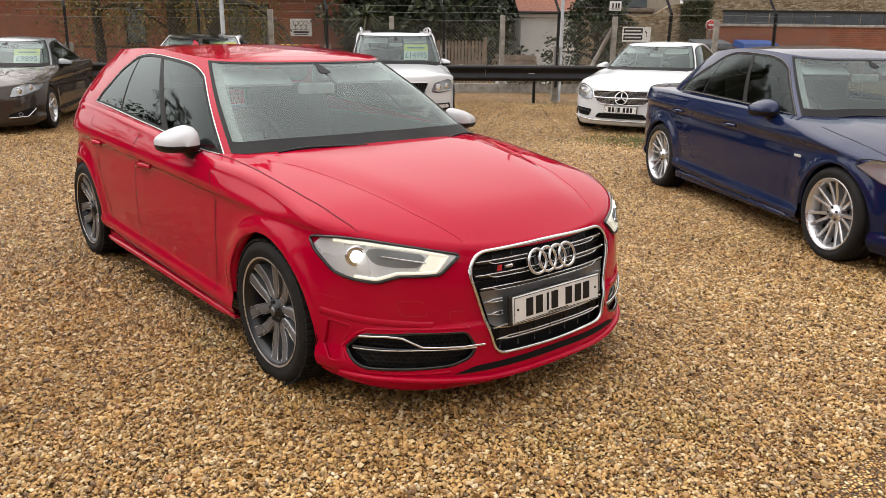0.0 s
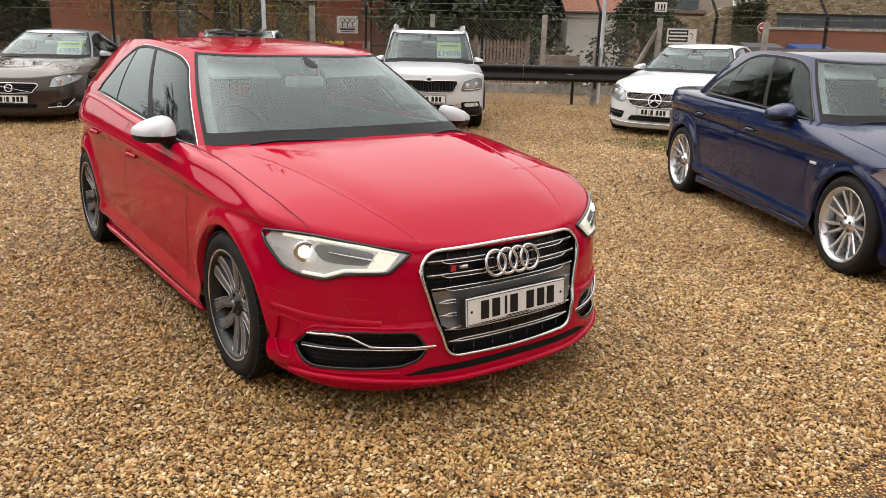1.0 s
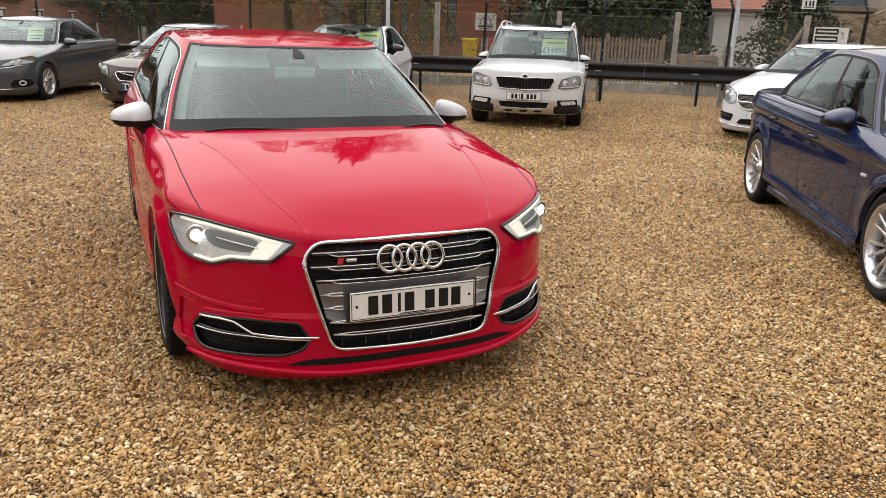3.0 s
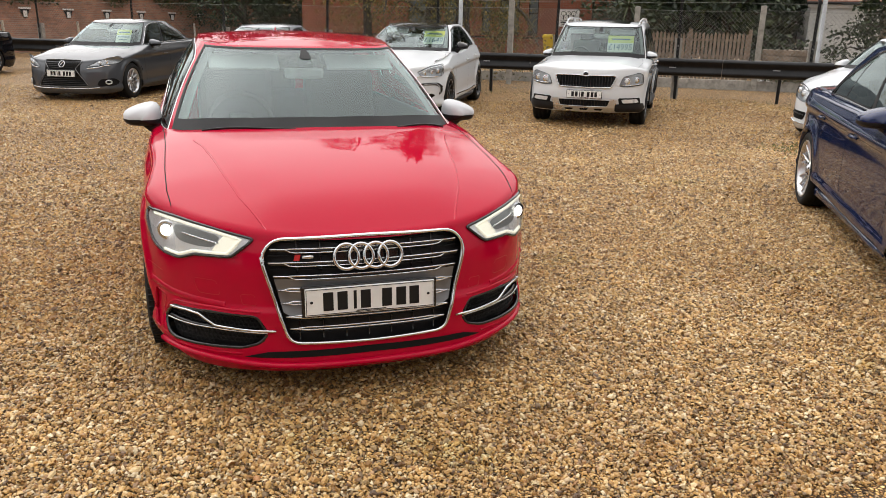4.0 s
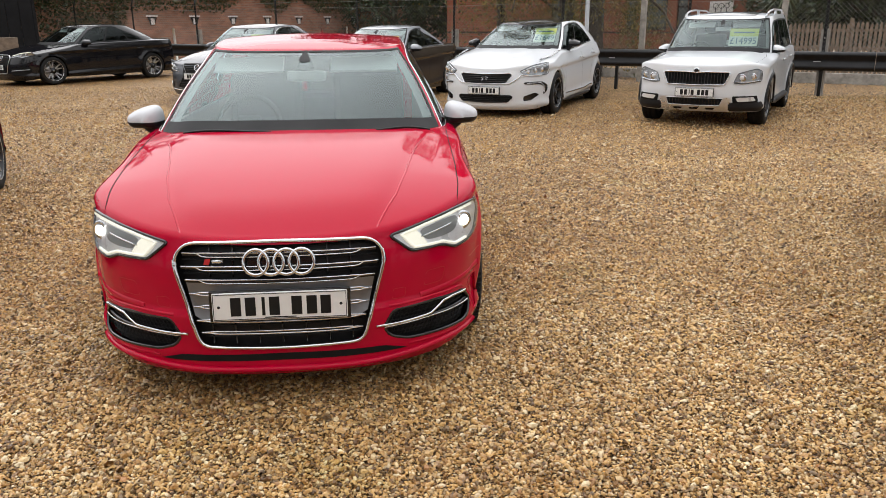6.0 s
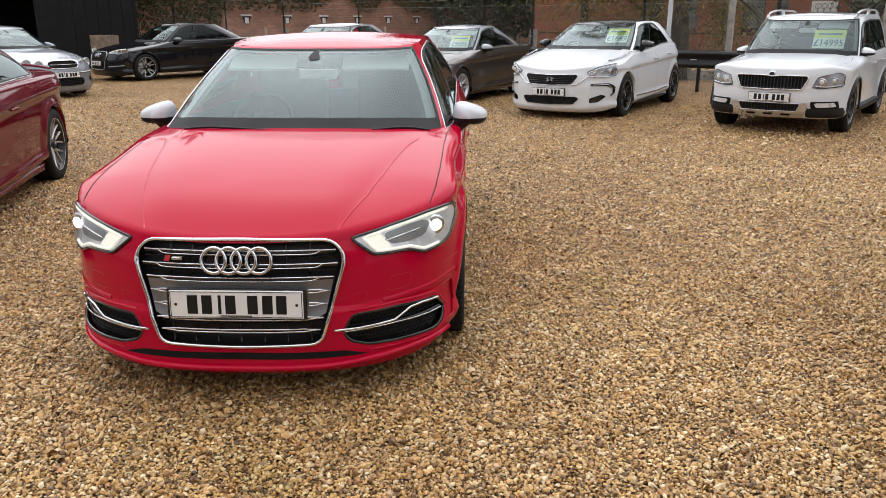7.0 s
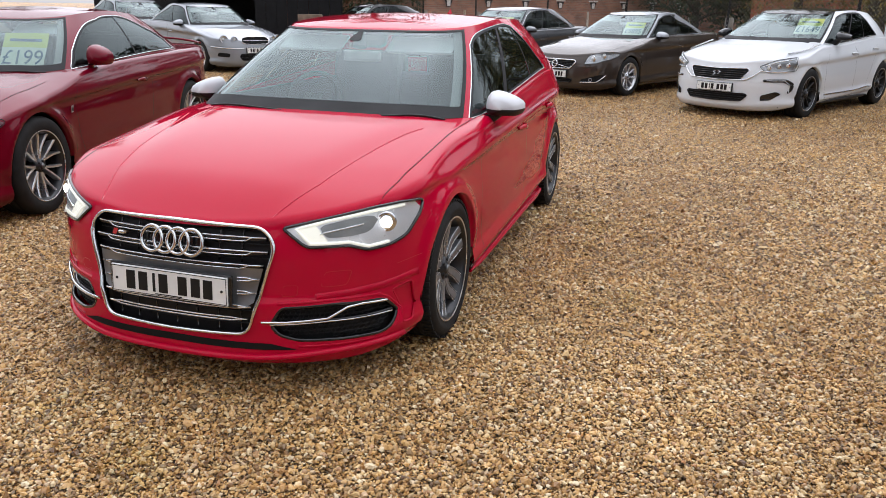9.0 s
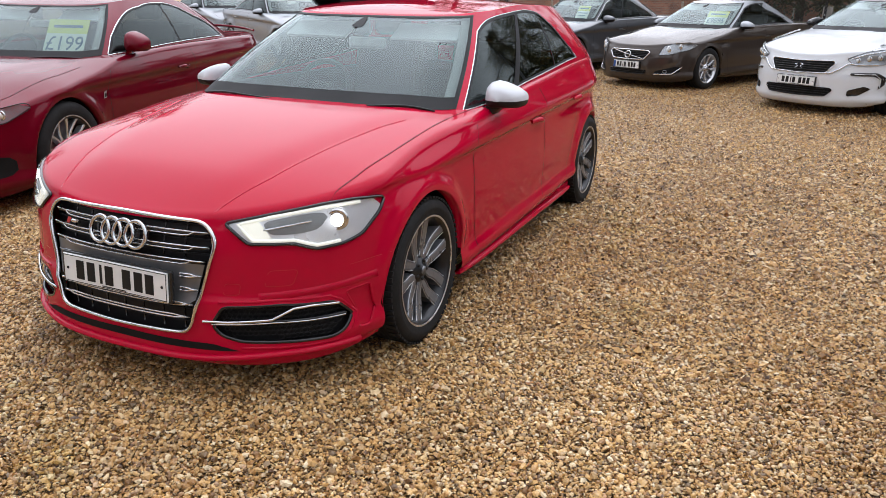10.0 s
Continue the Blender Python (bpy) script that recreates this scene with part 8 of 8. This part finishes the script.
def garden_house():
    b = new("garden_house")
    b.matrix_world = F @ pose(2.1, 12.2, 0, 0, 0, 0)
    tagged(b, "white rendered outbuilding with a red tiled roof", "building")
    part("wall", boxed(0, 2.2, 0, 3, -0.3, 2.28), RENDER, b)
    part("fascia", boxed(-0.1, 2.3, -0.12, -0.02, 2.28, 2.52), SIGN_WHITE, b)
    part("roof", bm_from([(-0.15, -0.15, 2.5), (2.35, -0.15, 2.5), (2.35, 3.0, 4.0), (-0.15, 3.0, 4.0), (-0.15, -0.15, 2.42), (2.35, -0.15, 2.42)], [(0, 1, 2, 3), (4, 5, 1, 0)], False), ROOF_TILE, b)
    part("gutter", tube_bm([(-0.15, -0.2, 2.42), (2.35, -0.2, 2.42)], 0.05, 8), FRAME_DARK, b)
    # stone wall and stone house behind
    s = new("stone_house")
    s.matrix_world = F @ pose(4.6, 13.0, 0, 0, 0, 0)
    tagged(s, "old rubble limestone house wall with a sloping top", "building")
    part("garden_wall", bm_from([(0, 0, -0.3), (5.6, 0, -0.3), (5.6, 0, 3.1), (3.6, 0, 2.8), (3.0, 0, 2.45), (0, 0, 2.35), (0, 0.4, -0.3), (5.6, 0.4, -0.3), (5.6, 0.4, 3.1), (3.6, 0.4, 2.8), (3.0, 0.4, 2.45), (0, 0.4, 2.35)],
                              [(0, 1, 2, 3, 4, 5), (11, 10, 9, 8, 7, 6), (5, 4, 10, 11), (4, 3, 9, 10), (3, 2, 8, 9), (1, 7, 8, 2), (0, 5, 11, 6)], False), STONE, s)
    part("house_wall", boxed(-1.0, 4.4, 1.2, 1.6, -0.3, 5.0), plain("buff_render", (0.38, 0.33, 0.27), 0.9, 0, 0.2, 3), s)
    part("window_band", boxed(0.4, 3.0, 1.12, 1.19, 2.75, 4.2), WINDOW, s)
    part("window_ledge", boxed(0.2, 3.3, 1.0, 1.2, 2.58, 2.72), OLD_WOOD, s)
    part("main_wall", boxed(5.6, 16, 0.3, 0.8, -0.3, 6.5), STONE, s)
    # brick wall with panels on top
    w = new("yard_brick_wall")
    w.matrix_world = F @ pose(8.6, 10.0, 0, 0, 0, 0)
    tagged(w, "red brick boundary wall with a stone coping", "wall", kind="structure")
    part("brickwork", boxed(0, 14, 0, 0.3, -0.3, 1.96), BRICK, w)
    part("coping", boxed(-0.05, 14, -0.05, 0.35, 1.96, 2.05, bevel=0.015), CONCRETE, w)
    f = new("panel_fence")
    f.matrix_world = F @ pose(9.6, 11.2, 0, 0, 0, 0)
    tagged(f, "dark blue-grey panel fence above the brick wall", "fence")
    for k in range(12):
        part("panel", boxed(k * 0.9, k * 0.9 + 0.86, 0.01 * (k % 2), 0.04 + 0.01 * (k % 2), 0.3, 2.5), SLATE, f)
    part("top_rail", boxed(-0.05, 10.9, -0.02, 0.07, 2.5, 2.58), FRAME_DARK, f)


garden_house()


def wheelie_bin(x, y, mat, label, turn=0):
    b = new("wheelie_bin")
    b.matrix_world = F @ pose(x, y, 0.1, 0, 0, turn)
    tagged(b, label, "bin", "wheelie bins")
    part("body", bm_from([(-0.5, -0.3, 0), (0.5, -0.3, 0), (0.5, 0.3, 0), (-0.5, 0.3, 0), (-0.6, -0.4, 1.1), (0.6, -0.4, 1.1), (0.6, 0.4, 1.1), (-0.6, 0.4, 1.1)],
                         [(3, 2, 1, 0), (0, 1, 5, 4), (1, 2, 6, 5), (2, 3, 7, 6), (3, 0, 4, 7), (4, 5, 6, 7)], False), mat, b)
    part("lid", bm_from([(-0.64, -0.46, 1.1), (0.64, -0.46, 1.1), (0.64, 0.44, 1.18), (-0.64, 0.44, 1.18), (-0.6, -0.4, 1.26), (0.6, -0.4, 1.26), (0.6, 0.4, 1.4), (-0.6, 0.4, 1.4)],
                        [(3, 2, 1, 0), (0, 1, 5, 4), (1, 2, 6, 5), (2, 3, 7, 6), (3, 0, 4, 7), (4, 5, 6, 7)], False), mat, b)


wheelie_bin(9.7, 8.6, BIN_BLUE, "large blue wheeled refuse bin before the brick wall")
wheelie_bin(8.1, 8.7, SLATE, "large grey wheeled refuse bin before the brick wall")


def no_entry():
    s = new("no_entry_sign")
    s.matrix_world = F @ pose(8.3, 9.3, 0, 0, 0, 0)
    tagged(s, "round red no-entry sign on a grey post", "sign")
    part("post", tube_bm([(0, 0, 0), (0, 0, 2.2)], 0.035, 10), GALV, s)
    part("disc", lathe_bm([(0, -0.05), (0.16, -0.05), (0.16, -0.04), (0, -0.04)], 28, "y"), SIGN_RED, s).location = (0, 0, 1.99)
    part("ring", tube_bm([(0.165 * math.cos(t), -0.045, 1.99 + 0.165 * math.sin(t)) for t in (2 * math.pi * i / 28 for i in range(28))], 0.012, 6, True), SIGN_WHITE, s)
    part("bar", boxed(-0.105, 0.105, -0.058, -0.052, 1.965, 2.015), SIGN_WHITE, s)
    d = new("direction_sign")
    d.matrix_world = F @ pose(3.56, 2.75, 1.59, 0, 0, 0)
    tagged(d, "white board with two black name panels and an arrow", "sign")
    part("board", boxed(-0.38, 0.38, -0.015, 0.0, -0.19, 0.19), SIGN_WHITE, d)
    for z in (0.09, -0.08):
        part("name_panel", boxed(-0.35, 0.16, -0.02, -0.016, z - 0.065, z + 0.065), SIGN_BLACK, d)
        part("lettering_bar", boxed(-0.32, 0.12, -0.024, -0.021, z - 0.018, z + 0.018), SIGN_WHITE, d)
    part("arrow", tube_bm([(0.22, -0.02, 0.08), (0.27, -0.02, 0.04), (0.27, -0.02, -0.06)], 0.014, 6), SIGN_BLACK, d)
    part("post", tube_bm([(-0.2, 0.03, -1.7), (-0.2, 0.03, 0.19)], 0.03, 8), GALV, d)
    q = new("small_sign")
    q.matrix_world = F @ pose(3.08, 3.3, 2.32, 0, 0, 0)
    tagged(q, "small square white notice with dark print on a post", "sign")
    part("board", boxed(-0.16, 0.16, -0.1, -0.09, -0.12, 0.12), SIGN_WHITE, q)
    for x in (-0.07, 0.02, 0.09):
        part("print_bar", boxed(x - 0.02, x + 0.02, -0.105, -0.101, -0.05, 0.07), SIGN_BLACK, q)
    part("print_bar", boxed(-0.12, 0.12, -0.105, -0.101, -0.09, -0.07), SIGN_BLACK, q)


no_entry()


# ---- plants ----
def leaves_bm(points, size, rng, droop=0.0, long=1.6):
    """Many small folded leaves."""
    vs, fs = [], []
    for p in points:
        a, b = rng.uniform(0, 2 * math.pi), rng.uniform(-0.9, 0.9)
        s = size * rng.uniform(0.6, 1.35)
        u = Vector((math.cos(a) * math.cos(b), math.sin(a) * math.cos(b), math.sin(b) - droop)).normalized()
        w = u.cross(Vector((rng.uniform(-1, 1), rng.uniform(-1, 1), rng.uniform(-1, 1)))).normalized()
        nrm = u.cross(w)
        k = len(vs)
        p = Vector(p)
        vs += [p, p + u * s * long * 0.5 + w * s * 0.5 + nrm * s * 0.15, p + u * s * long, p + u * s * long * 0.5 - w * s * 0.5 + nrm * s * 0.15]
        fs += [(k, k + 1, k + 2), (k, k + 2, k + 3)]
    return vs, fs


def mesh_part(name, vs, fs, mat, parent):
    me = bpy.data.meshes.new(name)
    me.from_pydata([tuple(v) for v in vs], [], fs)
    me.materials.append(mat)
    ob = new(name, me)
    ob.parent = parent
    return ob


def tree(name, at, height, r, mat, label, seed, limbs=14, leaves=9000, size=0.07, low=0.2, spread=0.32, weep=0.0, lean=0.0):
    """Tapered trunk, limbs with twigs, and a crown of many small leaves with gaps."""
    rng = random.Random(seed)
    t = new(name)
    t.matrix_world = at
    tagged(t, label, "tree")
    spine = [Vector((lean * z + 0.12 * math.sin(1.3 * z + seed) * z / height, 0.1 * math.sin(0.9 * z + 2 * seed) * z / height, z)) for z in np.linspace(0, height, 12)]
    part("trunk", tube_bm([spine[0] - Vector((0, 0, 0.3))] + spine, [r * 1.35] + [r * (1.12 - 0.95 * (i / 11) ** 0.8) for i in range(12)], 12), BARK, t)
    pts = []
    for k in range(limbs):
        f = low + (0.97 - low) * (k + rng.random()) / limbs
        i = min(10, int(f * 11))
        o = spine[i].lerp(spine[i + 1], f * 11 - i)
        a = k * 2.4 + rng.uniform(-0.5, 0.5)
        ln = height * spread * (1.1 - 0.75 * f) * rng.uniform(0.75, 1.2)
        line = []
        for j in range(7):
            s = j / 6
            line.append(o + Vector((math.cos(a) * ln * s, math.sin(a) * ln * s, ln * (0.55 * s - (0.25 + weep) * s * s)) ) + Vector((rng.uniform(-1, 1), rng.uniform(-1, 1), rng.uniform(-1, 1))) * 0.05 * ln * s)
        part("limb", tube_bm(line, [r * 0.42 * (1 - f * 0.6) * (1 - 0.85 * j / 6) + 0.006 for j in range(7)], 6), BARK, t)
        per = leaves // limbs
        clumps = [line[rng.randint(2, 6)] + Vector((rng.gauss(0, 1), rng.gauss(0, 1), rng.gauss(0, 0.7))) * ln * 0.17 for _ in range(9)]
        for _ in range(per):
            cpos = rng.choice(clumps)
            d = Vector((rng.gauss(0, 1), rng.gauss(0, 1), rng.gauss(0, 0.8))) * ln * 0.10
            hang = -rng.random() ** 1.5 * weep * 2.2
            pts.append(cpos + d + Vector((0, 0, hang)))
    vs, fs = leaves_bm(pts, size, rng, 0.3 + weep)
    mesh_part("crown", vs, fs, mat, t)
    return t


tree("birch_tree", F @ pose(-7.55, 3.4, 0), 12.0, 0.26, GOLD_LEAF, "dark-barked tree with drooping yellow autumn leaves", 3, 20, 36000, 0.040, 0.17, 0.2, 0.75)
tree("birch_tree", F @ pose(-8.8, 4.4, 0), 12.5, 0.24, GOLD_LEAF, "dark-barked tree with drooping yellow autumn leaves", 5, 20, 38000, 0.040, 0.17, 0.24, 0.75, 0.02)
tree("birch_tree", F @ pose(-10.9, 4.6, 0), 11.5, 0.15, GOLD_LEAF, "slim tree with drooping yellow autumn leaves", 8, 18, 34000, 0.040, 0.17, 0.28, 0.75)
yew = tree("yew_tree", F @ pose(-0.6, 10.6, 0), 7.0, 0.2, GREEN_LEAF, "dense dark green evergreen tree", 11, 30, 9000, 0.14, 0.06, 0.30, 0.1)
tree("yew_tree", F @ pose(-2.6, 12.5, 0), 8.0, 0.2, GREEN_LEAF, "dense dark green evergreen tree", 12, 30, 13000, 0.12, 0.08, 0.30, 0.1)
tree("bay_tree", F @ pose(3.8, 7.6, 0), 5.0, 0.12, GREEN_LEAF, "green broadleaf garden tree against the fence", 13, 22, 9000, 0.08, 0.12, 0.26, 0.2)
for fx, fy, turn, k in ((-2.2, 15.5, 40, 1.1), (0.4, 14.8, 130, 1.0), (1.6, 17.5, 200, 1.2), (-4.0, 17.0, 260, 1.15), (4.6, 17.5, 310, 1.0)):
    copy_thing(yew, F @ pose(fx, fy, 0, 0, 0, turn) @ Matrix.Diagonal((k, k, k, 1)))
for x, y, turn, k in ((7.4, 41.5, 20, 1.2), (10.5, 44.0, 90, 1.3), (1.2, 44.5, 160, 1.2), (13.5, 42.0, 230, 1.2)):
    copy_thing(yew, pose(x, y, 0, 0, 0, turn) @ Matrix.Diagonal((k, k, k, 1)))
tree("yew_tree", pose(4.4, 40.5, 0), 9.0, 0.2, GREEN_LEAF, "dense dark green evergreen tree", 15, 30, 15000, 0.09, 0.08, 0.30, 0.1)
tree("yew_tree", pose(8.2, 36.0, 0), 9.0, 0.2, GREEN_LEAF, "dense dark green evergreen tree", 16, 26, 12000, 0.09, 0.2, 0.30, 0.2)
tree("sycamore_tree", F @ pose(-3.9, 19.0, 0), 11.0, 0.25, GREEN_LEAF, "tall broadleaf tree behind the office building", 17, 26, 12000, 0.12, 0.2, 0.3, 0.1)
far_tree = tree("sycamore_tree", pose(-11.0, -7.0, 0), 14.5, 0.30, GREEN_LEAF, "tall broadleaf tree at the open side of the yard", 21, 26, 9000, 0.13, 0.12, 0.34, 0.1)
for x, y, turn, k in ((-3.5, -19.0, 70, 1.0), (5.5, -20.5, 150, 0.85), (16.0, -12.0, 220, 1.0), (20.0, -2.0, 300, 0.9), (-14.5, -1.5, 30, 0.95), (3.5, 48.5, 190, 1.2), (12.0, 52.0, 260, 1.2), (-10.5, 35.0, 50, 0.9), (-17.5, 30.0, 80, 0.72), (-22.0, 24.0, 170, 0.7), (-25.5, 15.0, 240, 0.75)):
    copy_thing(far_tree, pose(x, y, 0, 0, 0, turn) @ Matrix.Diagonal((k, k, k, 1)))


def palm(at, seed):
    rng = random.Random(seed)
    t = new("palm_tree")
    t.matrix_world = at
    tagged(t, "cabbage palm with long arching green leaves", "tree")
    part("trunk", tube_bm([(0, 0, -0.2), (0.05, 0, 0.8), (0.0, 0.05, 1.6), (0.05, 0, 2.2)], [0.14, 0.11, 0.10, 0.09], 10), BARK, t)
    for k in range(46):
        a, up = rng.uniform(0, 2 * math.pi), rng.uniform(-0.4, 1.2)
        ln = rng.uniform(0.7, 1.1)
        vs = []
        for j in range(6):
            s = j / 5
            p = Vector((math.cos(a) * ln * s * math.cos(up), math.sin(a) * ln * s * math.cos(up), 2.2 + ln * s * math.sin(up) - 0.5 * s * s))
            wd = 0.035 * (1 - s) ** 0.6
            side = Vector((-math.sin(a), math.cos(a), 0)) * wd
            vs += [p - side, p + Vector((0, 0, -wd * 0.4)), p + side]
        part("leaf_blade", bm_from(vs, grid_faces(6, 3)), PALM_LEAF, t)


palm(F @ pose(-3.7, 9.5, 0), 21)


def ivy(name, place, x0, x1, z0, z1, count, seed, ragged=0.5, size=0.06):
    rng = random.Random(seed)
    pts = []
    for _ in range(count):
        x = rng.uniform(x0, x1)
        edge = z0 + ragged * (0.5 + 0.5 * math.sin(x * 1.7 + seed)) * (0.5 + 0.5 * math.sin(x * 0.63 + 2 * seed))
        pts.append(Vector((x, -rng.random() ** 2 * 0.28, edge + (z1 - edge) * rng.random() ** 0.8)))
    vs, fs = leaves_bm(pts, size, rng, 0.5, 1.3)
    o = mesh_part(name, vs, fs, IVY_LEAF, None)
    o.matrix_world = place
    return tagged(o, "green ivy hanging over the wall", "ivy", kind="stuff")


ivy("ivy", OLD.matrix_world, 0, 26, 2.0, 3.5, 15000, 31, 0.9, 0.085)
ivy("ivy", OLD.matrix_world, 1.0, 6.0, 0.6, 3.3, 5000, 33, 1.2, 0.085)
ivy("ivy", F @ pose(4.6, 12.95, 0), 4.0, 5.2, 1.4, 3.6, 4500, 32, 0.5)
ivy("ivy", F @ pose(0, 3.6, 0), 0.2, 3.0, 0.25, 0.75, 1800, 34, 0.1)


def weeds():
    """Moss and grass tufts along the barrier and on the gravel."""
    rng = random.Random(41)
    vs, fs = [], []
    mossy = F.inverted() @ Vector((9.85, 6.75, 0.022))
    for i in range(6200):
        x, y, z = rng.uniform(-6, 7), rng.gauss(-0.2, 0.5) if rng.random() < 0.6 else rng.uniform(-3.2, 0.5), 0.0
        if i >= 2600:
            # a mossy patch of short growth
            x, y, z = mossy.x + rng.gauss(0, 0.50), mossy.y + rng.gauss(0, 0.36), mossy.z
        if y > 2:
            continue
        h = z + (rng.uniform(0.01, 0.05) if i < 2600 else rng.uniform(0.018, 0.036))
        a = rng.uniform(0, 6.28)
        k = len(vs)
        wide = 0.006 if i < 2600 else 0.014
        dx, dy = math.cos(a) * wide, math.sin(a) * wide
        vs += [(x - dx, y - dy, z), (x + dx, y + dy, z), (x + rng.uniform(-0.03, 0.03), y + rng.uniform(-0.03, 0.03), h)]
        fs.append((k, k + 1, k + 2))
    o = mesh_part("grass_tufts", vs, fs, MOSS, None)
    o.matrix_world = F
    tagged(o, "thin grass and moss growing through the gravel", "grass", kind="stuff")


weeds()


# ---- price cards behind the windscreens ----
price_card(crossover, 0.36, 0.58, "£14995", 0.42, 0.28, 0.45)
price_card(two_tone_hatch, 0.50, 0.64, "£1649", 0.37, 0.28, 0.45)
price_card(brown_cabrio, 0.38, 0.58, "£9895", 0.40, 0.26, 0.45)
price_card(grey_saloon, 0.34, 0.56, "", 0.30, 0.34)
price_card(red_coupe, 0.38, 0.58, "£199", 0.36, 0.31, 0.4)
